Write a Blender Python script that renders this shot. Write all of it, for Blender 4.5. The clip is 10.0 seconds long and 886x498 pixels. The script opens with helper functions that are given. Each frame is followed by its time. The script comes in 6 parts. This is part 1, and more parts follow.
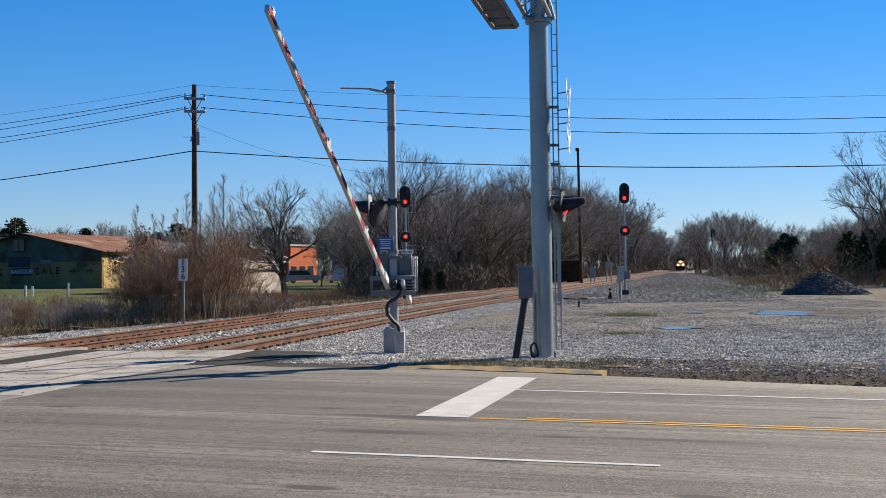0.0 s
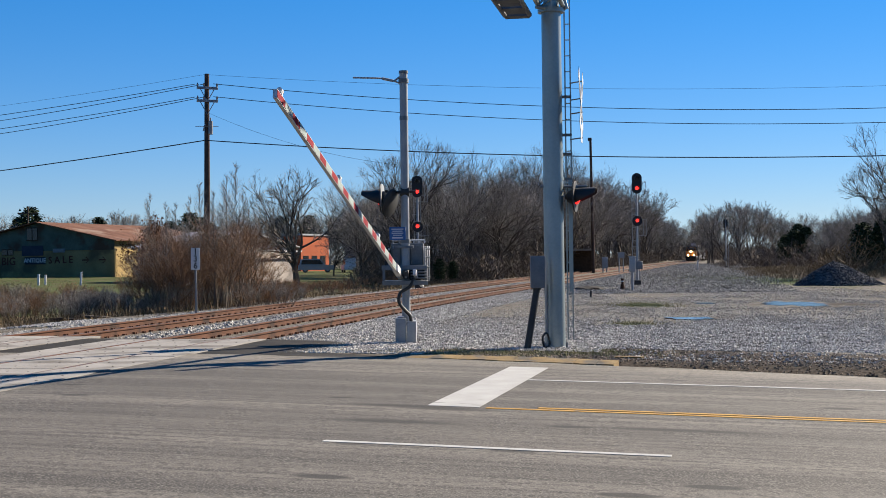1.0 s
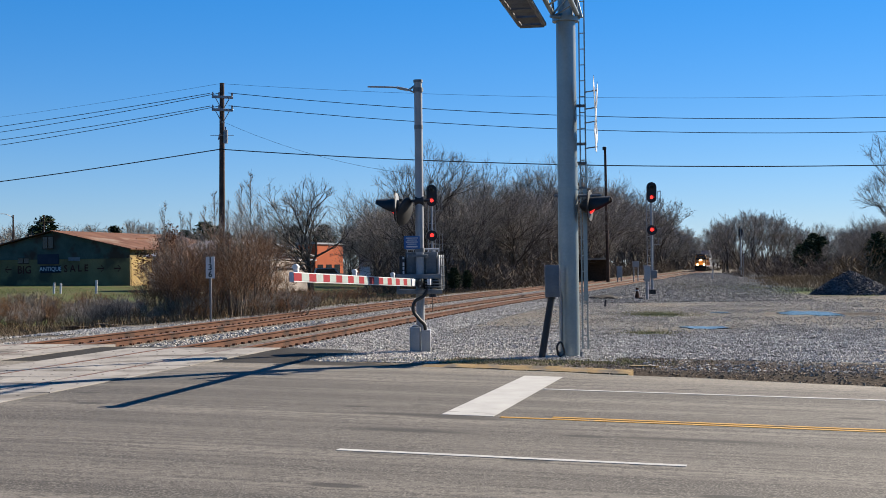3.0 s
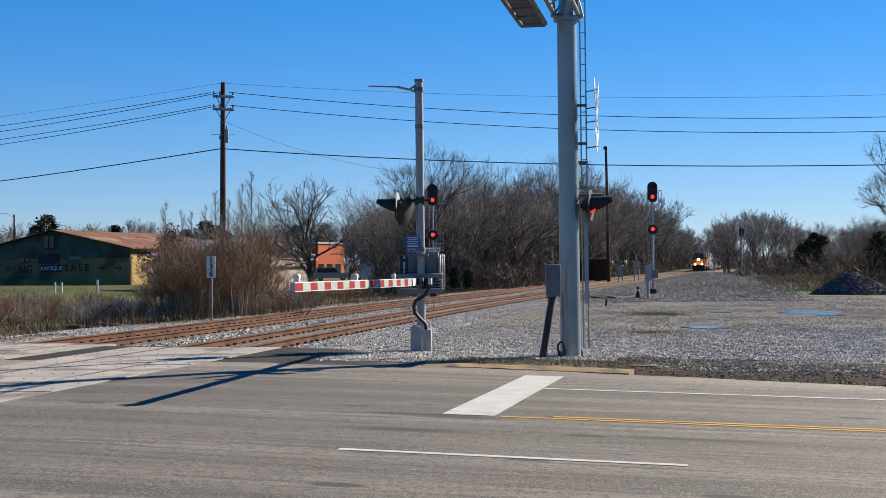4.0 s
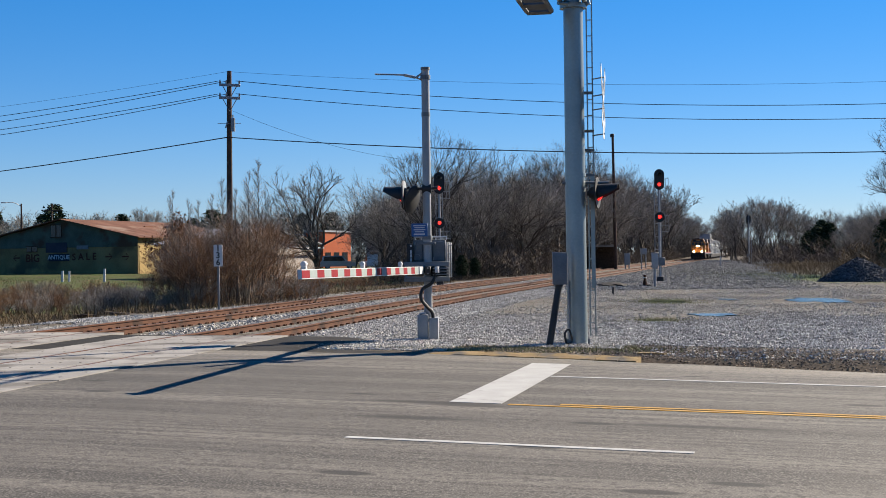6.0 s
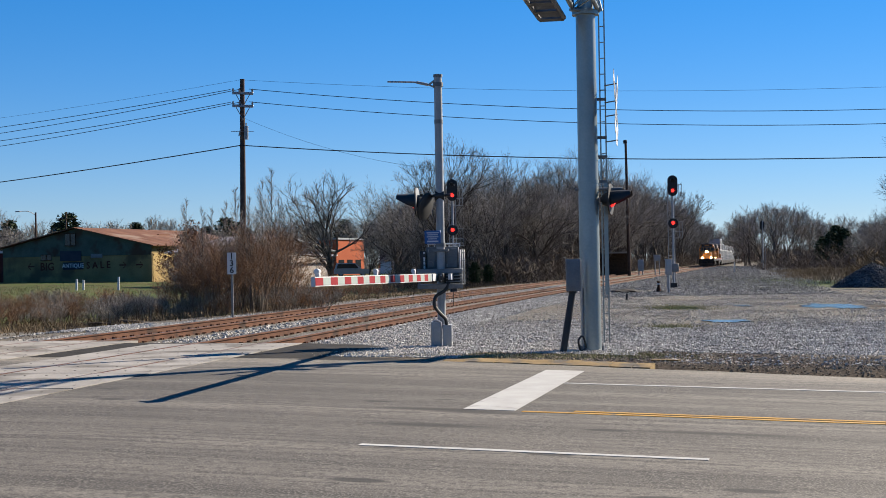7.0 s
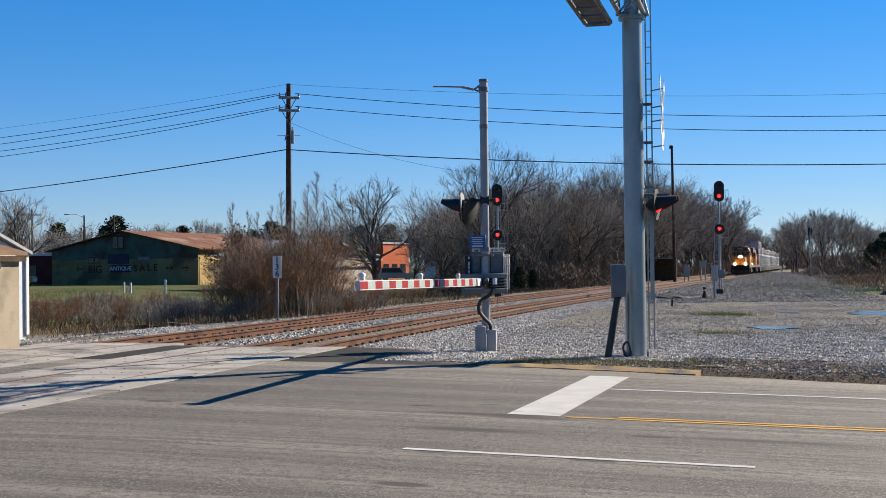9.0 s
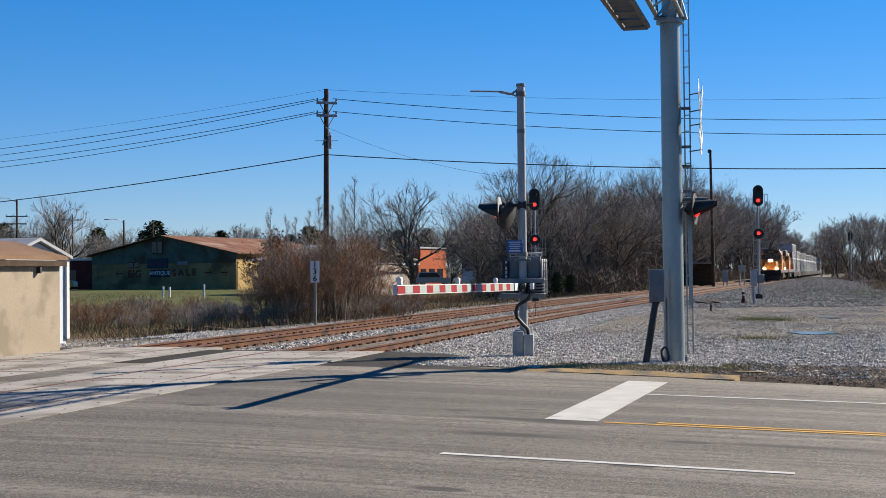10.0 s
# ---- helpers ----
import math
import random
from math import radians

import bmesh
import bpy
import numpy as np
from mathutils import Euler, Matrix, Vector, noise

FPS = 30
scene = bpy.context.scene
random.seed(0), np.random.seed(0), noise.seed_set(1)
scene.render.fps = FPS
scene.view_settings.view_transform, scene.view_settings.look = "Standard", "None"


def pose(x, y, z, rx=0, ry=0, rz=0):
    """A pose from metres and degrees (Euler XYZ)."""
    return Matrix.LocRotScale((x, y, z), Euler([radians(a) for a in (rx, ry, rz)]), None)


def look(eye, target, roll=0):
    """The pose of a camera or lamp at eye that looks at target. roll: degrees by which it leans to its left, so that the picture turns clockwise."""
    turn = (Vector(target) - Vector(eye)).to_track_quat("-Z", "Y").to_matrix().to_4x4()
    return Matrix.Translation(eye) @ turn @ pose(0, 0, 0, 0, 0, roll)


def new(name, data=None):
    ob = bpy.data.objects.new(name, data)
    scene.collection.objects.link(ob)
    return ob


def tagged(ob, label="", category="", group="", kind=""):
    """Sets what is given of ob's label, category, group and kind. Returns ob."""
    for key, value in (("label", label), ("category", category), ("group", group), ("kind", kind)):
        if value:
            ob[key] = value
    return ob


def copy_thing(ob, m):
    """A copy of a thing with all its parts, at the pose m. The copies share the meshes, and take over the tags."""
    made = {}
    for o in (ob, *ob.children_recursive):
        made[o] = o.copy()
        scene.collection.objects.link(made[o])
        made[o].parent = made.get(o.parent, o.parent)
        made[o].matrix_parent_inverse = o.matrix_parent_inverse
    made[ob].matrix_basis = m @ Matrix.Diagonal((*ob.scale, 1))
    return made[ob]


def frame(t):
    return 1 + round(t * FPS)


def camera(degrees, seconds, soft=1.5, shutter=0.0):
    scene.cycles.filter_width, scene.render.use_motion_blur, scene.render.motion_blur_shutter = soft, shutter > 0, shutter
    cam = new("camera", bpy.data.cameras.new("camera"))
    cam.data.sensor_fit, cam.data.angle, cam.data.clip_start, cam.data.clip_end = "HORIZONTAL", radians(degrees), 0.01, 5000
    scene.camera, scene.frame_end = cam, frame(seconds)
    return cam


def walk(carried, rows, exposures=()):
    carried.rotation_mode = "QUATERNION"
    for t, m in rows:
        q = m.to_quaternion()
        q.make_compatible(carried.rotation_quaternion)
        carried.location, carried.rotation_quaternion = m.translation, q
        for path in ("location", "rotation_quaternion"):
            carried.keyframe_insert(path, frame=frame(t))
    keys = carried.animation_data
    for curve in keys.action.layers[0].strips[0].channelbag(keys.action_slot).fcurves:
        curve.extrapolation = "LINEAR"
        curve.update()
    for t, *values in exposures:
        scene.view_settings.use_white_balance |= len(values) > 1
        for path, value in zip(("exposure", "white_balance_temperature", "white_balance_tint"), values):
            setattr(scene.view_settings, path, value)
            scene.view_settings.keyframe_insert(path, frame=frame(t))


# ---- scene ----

# ---------------------------------------------------------------- camera
cam = camera(36.2, 10.0, soft=0.64)
EYE = (0.0, 0.0, 1.65)
TURNS = [
    (0.0, 90.860, 0.850, 0.013), (0.5, 90.481, 0.726, 0.365), (1.0, 90.433, 0.718, 0.522),
    (1.5, 90.623, 0.714, 0.801), (2.0, 90.774, 0.685, 1.000), (2.5, 90.818, 0.670, 1.100),
    (4.0, 90.796, 0.624, 1.165), (4.5, 90.651, 0.619, 1.202), (5.0, 90.342, 0.680, 1.130),
    (5.5, 90.189, 0.686, 1.231), (7.0, 90.603, 0.972, 2.012), (7.5, 90.462, 0.974, 2.304),
    (8.0, 90.357, 0.933, 2.725), (8.5, 90.532, 0.798, 3.252), (9.0, 90.827, 0.649, 3.896),
    (9.5, 91.020, 0.653, 4.688), (10.0, 91.043, 0.632, 5.474),
]
walk(cam, [(t, pose(*EYE, rx, ry, rz)) for t, rx, ry, rz in TURNS])

# ---------------------------------------------------------------- light
SUN_TO = Vector((1.70, 1.39, 1.34)).normalized()
world = bpy.data.worlds.new("sky")
scene.world = world
world.use_nodes = True
wn = world.node_tree.nodes
sky = wn.new("ShaderNodeTexSky")
sky.sky_type, sky.sun_disc = "NISHITA", False
sky.sun_elevation, sky.sun_rotation = math.asin(SUN_TO.z), math.atan2(SUN_TO.x, SUN_TO.y)
sky.altitude, sky.air_density, sky.dust_density, sky.ozone_density = 0, 1.0, 0.0, 3.5
wn["Background"].inputs["Strength"].default_value = 0.066
clear = wn.new("ShaderNodeHueSaturation")      # a deep, dry winter blue
clear.inputs["Saturation"].default_value = 1.38
even = wn.new("ShaderNodeGamma")
even.inputs["Gamma"].default_value = 0.70
tint = wn.new("ShaderNodeMix")
tint.data_type, tint.blend_type = "RGBA", "MULTIPLY"
tint.inputs[0].default_value, tint.inputs[7].default_value = 1.0, (0.79, 0.935, 1.25, 1)
world.node_tree.links.new(sky.outputs[0], even.inputs["Color"])
world.node_tree.links.new(even.outputs[0], tint.inputs[6])
world.node_tree.links.new(tint.outputs[2], clear.inputs["Color"])
world.node_tree.links.new(clear.outputs[0], wn["Background"].inputs["Color"])
lamp = bpy.data.lights.new("sun", "SUN")
lamp.energy, lamp.angle, lamp.color = 5.0, radians(0.53), (1.0, 0.89, 0.74)
sun = new("sun", lamp)
sun.matrix_world = look(SUN_TO * 100, (0, 0, 0))
scene.view_settings.exposure = 1.38


# ---------------------------------------------------------------- materials
def surf(name, c1, c2, scale=2.0, rough=0.8, metal=0.0, bump=0.2, grain=40.0, stain=None, stain_scale=0.4, stain_at=0.6, vary=0.0, emit=None, power=0.0):
    """Two scales of noise between two colours, an optional stain, fine relief and a chance difference from piece to piece."""
    m = bpy.data.materials.new(name)
    m.use_nodes = True
    nt = m.node_tree
    n, link = nt.nodes, nt.links.new
    b = n["Principled BSDF"]
    b.inputs["Roughness"].default_value, b.inputs["Metallic"].default_value = rough, metal
    b.inputs["Specular IOR Level"].default_value = 0.5 if rough < 0.7 else 0.12
    co = n.new("ShaderNodeTexCoord")
    big, fine = n.new("ShaderNodeTexNoise"), n.new("ShaderNodeTexNoise")
    big.inputs["Scale"].default_value, big.inputs["Detail"].default_value = scale, 6
    fine.inputs["Scale"].default_value, fine.inputs["Detail"].default_value = grain, 3
    for t in (big, fine):
        link(co.outputs["Object"], t.inputs["Vector"])
    add = n.new("ShaderNodeMath")
    add.operation = "MULTIPLY_ADD"
    link(fine.outputs[0], add.inputs[0])
    add.inputs[1].default_value = 0.5
    link(big.outputs[0], add.inputs[2])
    ramp = n.new("ShaderNodeMapRange")
    ramp.inputs[1].default_value, ramp.inputs[2].default_value = 0.5, 1.0
    link(add.outputs[0], ramp.inputs[0])
    mix = n.new("ShaderNodeMix")
    mix.data_type = "RGBA"
    mix.inputs[6].default_value, mix.inputs[7].default_value = (*c1, 1), (*c2, 1)
    link(ramp.outputs[0], mix.inputs[0])
    colour = mix.outputs[2]
    if stain:
        st = n.new("ShaderNodeTexNoise")
        st.inputs["Scale"].default_value, st.inputs["Detail"].default_value = stain_scale, 8
        link(co.outputs["Object"], st.inputs["Vector"])
        sr = n.new("ShaderNodeMapRange")
        sr.inputs[1].default_value, sr.inputs[2].default_value = stain_at - 0.06, stain_at + 0.06
        link(st.outputs[0], sr.inputs[0])
        m2 = n.new("ShaderNodeMix")
        m2.data_type = "RGBA"
        link(sr.outputs[0], m2.inputs[0])
        link(colour, m2.inputs[6])
        m2.inputs[7].default_value = (*stain, 1)
        colour = m2.outputs[2]
    if vary:
        info = n.new("ShaderNodeObjectInfo")
        geo = n.new("ShaderNodeNewGeometry")
        s = n.new("ShaderNodeMath")
        s.operation = "ADD"
        link(info.outputs["Random"], s.inputs[0])
        link(geo.outputs["Random Per Island"], s.inputs[1])
        vr = n.new("ShaderNodeMapRange")
        vr.inputs[2].default_value, vr.inputs[3].default_value, vr.inputs[4].default_value = 2.0, 1 - vary, 1 + vary
        link(s.outputs[0], vr.inputs[0])
        hs = n.new("ShaderNodeHueSaturation")
        link(vr.outputs[0], hs.inputs["Value"])
        link(colour, hs.inputs["Color"])
        colour = hs.outputs[0]
    link(colour, b.inputs["Base Color"])
    if bump:
        bp = n.new("ShaderNodeBump")
        bp.inputs["Strength"].default_value, bp.inputs["Distance"].default_value = bump, 0.02
        link(fine.outputs[0], bp.inputs["Height"])
        link(bp.outputs[0], b.inputs["Normal"])
    if emit:
        b.inputs["Emission Color"].default_value = (*emit, 1)
        b.inputs["Emission Strength"].default_value = power
    return m


M_ROCK = surf("ballast stone", (0.12, 0.111, 0.098), (0.48, 0.45, 0.395), 3, 0.9, 0, 0.3, 60, vary=0.65)
M_RAIL = surf("rusted rail steel", (0.049, 0.0207, 0.0115), (0.1094, 0.049, 0.0265), 1.5, 0.75, 0.0, 0.2, 50, stain=(0.0317, 0.0173, 0.0115), stain_scale=1.2, stain_at=0.6)
M_RAILTOP = surf("worn rail head", (0.0691, 0.0374, 0.023), (0.1267, 0.072, 0.0461), 3, 0.5, 0.2, 0.05, 30)
M_TIE = surf("weathered timber", (0.023, 0.0161, 0.0115), (0.0634, 0.0432, 0.03), 4, 0.95, 0, 0.4, 30, vary=0.3)
M_CLIP = surf("rusty clip steel", (0.0346, 0.0173, 0.0115), (0.0922, 0.0432, 0.0259), 6, 0.8, 0.2, 0.2, 60)
M_CONC = surf("pale concrete panel", (0.185, 0.174, 0.158), (0.275, 0.26, 0.238), 1.2, 0.9, 0, 0.15, 30, stain=(0.13, 0.12, 0.107), stain_scale=0.9, stain_at=0.56, vary=0.14)
M_GAP = surf("rubber and grime", (0.0173, 0.0161, 0.015), (0.0403, 0.0346, 0.0288), 4, 0.9, 0, 0.3, 40)
M_APRON = surf("dark patch asphalt", (0.0128, 0.012, 0.0104), (0.0336, 0.0304, 0.0264), 1.5, 0.9, 0, 0.3, 60)
M_WHITEPAINT = surf("white road paint", (0.288, 0.2822, 0.265), (0.3802, 0.3744, 0.3514), 2, 0.7, 0, 0.15, 70, stain=(0.2189, 0.2131, 0.2016), stain_scale=3.0, stain_at=0.66)
M_YELLOWPAINT = surf("worn yellow road paint", (0.288, 0.1555, 0.0288), (0.3802, 0.2189, 0.0518), 4, 0.75, 0, 0.15, 70, stain=(0.144, 0.1152, 0.0806), stain_scale=5.0, stain_at=0.66)
M_KERB = surf("faded yellow kerb paint", (0.1728, 0.1152, 0.0518), (0.2765, 0.1958, 0.095), 2, 0.85, 0, 0.4, 25, stain=(0.121, 0.1037, 0.0806), stain_scale=2.5, stain_at=0.54)
M_GALV = surf("grey painted steel", (0.2, 0.235, 0.235), (0.275, 0.305, 0.3), 1.5, 0.36, 0.5, 0.03, 25)
M_ALU = surf("dull aluminium", (0.2074, 0.216, 0.2189), (0.288, 0.2938, 0.2938), 3, 0.5, 0.1, 0.05, 40)
M_STEEL = surf("grey cast housing", (0.0864, 0.0933, 0.0979), (0.1498, 0.1584, 0.1642), 4, 0.6, 0.0, 0.1, 40)
M_BLACK = surf("black paint", (0.004, 0.004, 0.0045), (0.009, 0.009, 0.01), 4, 0.6, 0, 0.05, 40)
M_RUBBER = surf("black rubber", (0.0069, 0.0069, 0.0069), (0.0173, 0.0173, 0.0173), 4, 0.6, 0, 0.1, 60)
M_REDLENS = surf("lit red lens", (0.4, 0.01, 0.01), (0.5, 0.015, 0.012), 4, 0.3, 0, 0, 20, emit=(1.0, 0.02, 0.015), power=1.5)
M_REDDIM = surf("flashing red lens", (0.3, 0.01, 0.01), (0.4, 0.012, 0.01), 4, 0.3, 0, 0, 20, emit=(1.0, 0.02, 0.015), power=0.7)
M_REDSHEET = surf("red reflective sheeting", (0.15, 0.004, 0.009), (0.19, 0.007, 0.013), 3, 0.75, 0, 0.02, 30)
M_WHITESHEET = surf("white reflective sheeting", (0.20, 0.235, 0.225), (0.25, 0.285, 0.27), 3, 0.75, 0, 0.02, 30)
M_WHITE = surf("white enamel", (0.4032, 0.409, 0.4147), (0.4723, 0.4723, 0.4723), 2, 0.5, 0, 0.03, 30)
M_BLUE = surf("blue sign sheeting", (0.0069, 0.0576, 0.1901), (0.0115, 0.0749, 0.2304), 3, 0.4, 0, 0.02, 30)
M_WOODPOLE = surf("weathered utility pole", (0.0432, 0.0288, 0.023), (0.0922, 0.0634, 0.049), 3, 0.9, 0, 0.3, 20)
M_WIRE = surf("overhead wire", (0.0115, 0.0115, 0.0127), (0.0259, 0.0259, 0.0288), 4, 0.6, 0.3, 0, 20)
M_PORCELAIN = surf("grey insulator", (0.144, 0.1498, 0.1555), (0.2419, 0.2477, 0.2534), 5, 0.4, 0, 0.02, 30)
M_BARK = surf("grey brown bark", (0.042, 0.035, 0.029), (0.12, 0.103, 0.087), 3, 0.95, 0, 0.3, 25, vary=0.3)
M_TWIG = surf("bare grey twigs", (0.15, 0.132, 0.113), (0.36, 0.325, 0.28), 1, 0.95, 0, 0.1, 25, vary=0.4)
M_BRUSH = surf("red brown brush stems", (0.125, 0.07, 0.037), (0.31, 0.182, 0.102), 1, 0.95, 0, 0.1, 25, vary=0.45)
M_UNDERWOOD = surf("dark brown undergrowth", (0.06, 0.047, 0.036), (0.17, 0.135, 0.102), 1, 0.95, 0, 0.1, 25, vary=0.5)
M_BROWNLEAF = surf("withered russet leaves", (0.07, 0.032, 0.016), (0.17, 0.085, 0.045), 1.5, 0.9, 0, 0.1, 25, vary=0.5)
M_DRY = surf("dry winter grass", (0.092, 0.064, 0.0352), (0.216, 0.156, 0.088), 0.8, 0.95, 0, 0.1, 25, vary=0.4)
M_GREEN = surf("winter green grass", (0.0317, 0.049, 0.0144), (0.0749, 0.0922, 0.0346), 0.8, 0.95, 0, 0.1, 25, vary=0.4)
M_PINE = surf("dark pine needles", (0.0115, 0.0202, 0.0081), (0.0288, 0.0432, 0.0173), 1.5, 0.9, 0, 0.1, 25, vary=0.4)


def ground_mat():
    """Gravel yard, dark dirt, grass and pale tracks, blended by the ground's own cover values."""
    m = bpy.data.materials.new("yard ground")
    m.use_nodes = True
    nt = m.node_tree
    n, link = nt.nodes, nt.links.new
    b = n["Principled BSDF"]
    b.inputs["Roughness"].default_value, b.inputs["Specular IOR Level"].default_value = 0.95, 0.06
    co = n.new("ShaderNodeTexCoord")

    def tex(kind, scale, detail=5):
        t = n.new(kind)
        t.inputs["Scale"].default_value = scale
        if kind == "ShaderNodeTexNoise":
            t.inputs["Detail"].default_value = detail
        link(co.outputs["Object"], t.inputs["Vector"])
        return t

    def ramp(sock, lo, hi):
        r = n.new("ShaderNodeMapRange")
        r.inputs[1].default_value, r.inputs[2].default_value = lo, hi
        link(sock, r.inputs[0])
        return r.outputs[0]

    def mixed(fac, a, c):
        x = n.new("ShaderNodeMix")
        x.data_type = "RGBA"
        link(fac, x.inputs[0])
        for k, v in ((6, a), (7, c)):
            if isinstance(v, tuple):
                x.inputs[k].default_value = (*v, 1)
            else:
                link(v, x.inputs[k])
        return x.outputs[2]

    stones = tex("ShaderNodeTexVoronoi", 14)
    patch, broad, fine = tex("ShaderNodeTexNoise", 0.8, 8), tex("ShaderNodeTexNoise", 0.12, 8), tex("ShaderNodeTexNoise", 20, 4)
    gravel = mixed(ramp(stones.outputs["Color"], 0.15, 0.85), (0.035, 0.032, 0.028), (0.21, 0.195, 0.17))
    earth = mixed(ramp(fine.outputs[0], 0.4, 0.62), (0.052, 0.042, 0.031), (0.145, 0.12, 0.09))
    gravel = mixed(ramp(patch.outputs[0], 0.40, 0.66), gravel, earth)
    dirt = mixed(ramp(fine.outputs[0], 0.35, 0.7), (0.014, 0.011, 0.008), (0.06, 0.045, 0.034))
    grass = mixed(ramp(fine.outputs[0], 0.3, 0.7), (0.028, 0.05, 0.011), (0.072, 0.095, 0.028))
    dry = mixed(ramp(fine.outputs[0], 0.3, 0.7), (0.044, 0.032, 0.02), (0.116, 0.088, 0.0544))
    colour = gravel
    for name, c in (("dirt", dirt), ("dry", dry), ("grass", grass)):
        at = n.new("ShaderNodeAttribute")
        at.attribute_name = name
        s = n.new("ShaderNodeMath")
        s.operation = "ADD"
        link(at.outputs["Fac"], s.inputs[0])
        link(patch.outputs[0], s.inputs[1])
        colour = mixed(ramp(s.outputs[0], 0.88, 1.12), colour, c)
    link(colour, b.inputs["Base Color"])
    bp = n.new("ShaderNodeBump")
    bp.inputs["Strength"].default_value, bp.inputs["Distance"].default_value = 0.6, 0.03
    link(stones.outputs["Distance"], bp.inputs["Height"])
    link(bp.outputs[0], b.inputs["Normal"])
    return m


def asphalt_mat():
    """Worn grey asphalt with lengthwise wheel streaks, cracks and dark oil marks."""
    m = bpy.data.materials.new("worn asphalt")
    m.use_nodes = True
    nt = m.node_tree
    n, link = nt.nodes, nt.links.new
    b = n["Principled BSDF"]
    b.inputs["Roughness"].default_value, b.inputs["Specular IOR Level"].default_value = 0.86, 0.2
    co = n.new("ShaderNodeTexCoord")
    turn = n.new("ShaderNodeMapping")
    turn.inputs["Rotation"].default_value = (0, 0, radians(14.5))
    link(co.outputs["Object"], turn.inputs[0])
    stretch = n.new("ShaderNodeMapping")
    stretch.inputs["Scale"].default_value = (0.05, 1.0, 1.0)
    link(turn.outputs[0], stretch.inputs[0])

    def noise_tex(scale, detail, src):
        t = n.new("ShaderNodeTexNoise")
        t.inputs["Scale"].default_value, t.inputs["Detail"].default_value = scale, detail
        link(src, t.inputs["Vector"])
        return t.outputs[0]

    def ramp(sock, lo, hi, a=0.0, c=1.0):
        r = n.new("ShaderNodeMapRange")
        r.inputs[1].default_value, r.inputs[2].default_value, r.inputs[3].default_value, r.inputs[4].default_value = lo, hi, a, c
        link(sock, r.inputs[0])
        return r.outputs[0]

    def mixed(fac, a, c):
        x = n.new("ShaderNodeMix")
        x.data_type = "RGBA"
        link(fac, x.inputs[0])
        for k, v in ((6, a), (7, c)):
            if isinstance(v, tuple):
                x.inputs[k].default_value = (*v, 1)
            else:
                link(v, x.inputs[k])
        return x.outputs[2]

    streak = noise_tex(1.1, 5, stretch.outputs[0])
    thin = noise_tex(7.0, 3, stretch.outputs[0])
    fine = noise_tex(55, 3, co.outputs["Object"])
    blot = noise_tex(0.55, 6, co.outputs["Object"])
    c = mixed(ramp(streak, 0.38, 0.62), (0.0499, 0.0454, 0.0389), (0.1217, 0.1098, 0.0938))
    c = mixed(ramp(thin, 0.51, 0.62, 0, 0.8), c, (0.0339, 0.0309, 0.027))
    c = mixed(ramp(blot, 0.55, 0.68, 0, 0.5), c, (0.0449, 0.0409, 0.036))
    mid = noise_tex(13, 6, co.outputs["Object"])
    c = mixed(ramp(mid, 0.48, 0.60, 0, 0.7), c, (0.0378, 0.0344, 0.0299))
    c = mixed(ramp(fine, 0.50, 0.62, 0, 0.65), c, (0.1895, 0.1725, 0.1496))
    spot_map = n.new("ShaderNodeMapping")
    spot_map.inputs["Scale"].default_value = (0.55, 1.3, 1.0)
    link(turn.outputs[0], spot_map.inputs[0])
    spots = n.new("ShaderNodeTexVoronoi")
    spots.inputs["Scale"].default_value = 1.0
    link(spot_map.outputs[0], spots.inputs["Vector"])
    c = mixed(ramp(spots.outputs["Distance"], 0.15, 0.10, 0, 0.85), c, (0.026, 0.0245, 0.0219))
    for cx, cy, w, h in ((-0.54, 15.2, 0.75, 0.14), (-0.64, 13.75, 0.55, 0.13), (-0.1, 14.9, 0.5, 0.1), (2.2, 13.2, 0.7, 0.1)):
        # oil smudges, long along the road and ragged
        at = n.new("ShaderNodeMapping")
        at.vector_type = "TEXTURE"
        at.inputs["Location"].default_value, at.inputs["Rotation"].default_value, at.inputs["Scale"].default_value = (cx, cy, 0), (0, 0, radians(-14.5)), (w, h, 1)
        link(co.outputs["Object"], at.inputs[0])
        away = n.new("ShaderNodeVectorMath")
        away.operation = "LENGTH"
        link(at.outputs[0], away.inputs[0])
        ragged = n.new("ShaderNodeMath")
        ragged.operation = "MULTIPLY_ADD"
        link(mid, ragged.inputs[0])
        ragged.inputs[1].default_value = 1.2
        link(away.outputs["Value"], ragged.inputs[2])
        c = mixed(ramp(ragged.outputs[0], 2.1, 1.2, 0, 0.8), c, (0.026, 0.024, 0.021))
    link(c, b.inputs["Base Color"])
    bp = n.new("ShaderNodeBump")
    bp.inputs["Strength"].default_value, bp.inputs["Distance"].default_value = 0.35, 0.01
    link(fine, bp.inputs["Height"])
    link(bp.outputs[0], b.inputs["Normal"])
    return m


M_ASPHALT, M_GROUND = asphalt_mat(), ground_mat()


# ---------------------------------------------------------------- mesh helpers
def add_box(bm, x0, y0, z0, x1, y1, z1, m=None):
    vs = bmesh.ops.create_cube(bm, size=1.0)["verts"]
    t = Matrix.Translation(((x0 + x1) / 2, (y0 + y1) / 2, (z0 + z1) / 2)) @ Matrix.Diagonal((x1 - x0, y1 - y0, z1 - z0, 1))
    bmesh.ops.transform(bm, matrix=(m @ t) if m else t, verts=vs)
    return vs


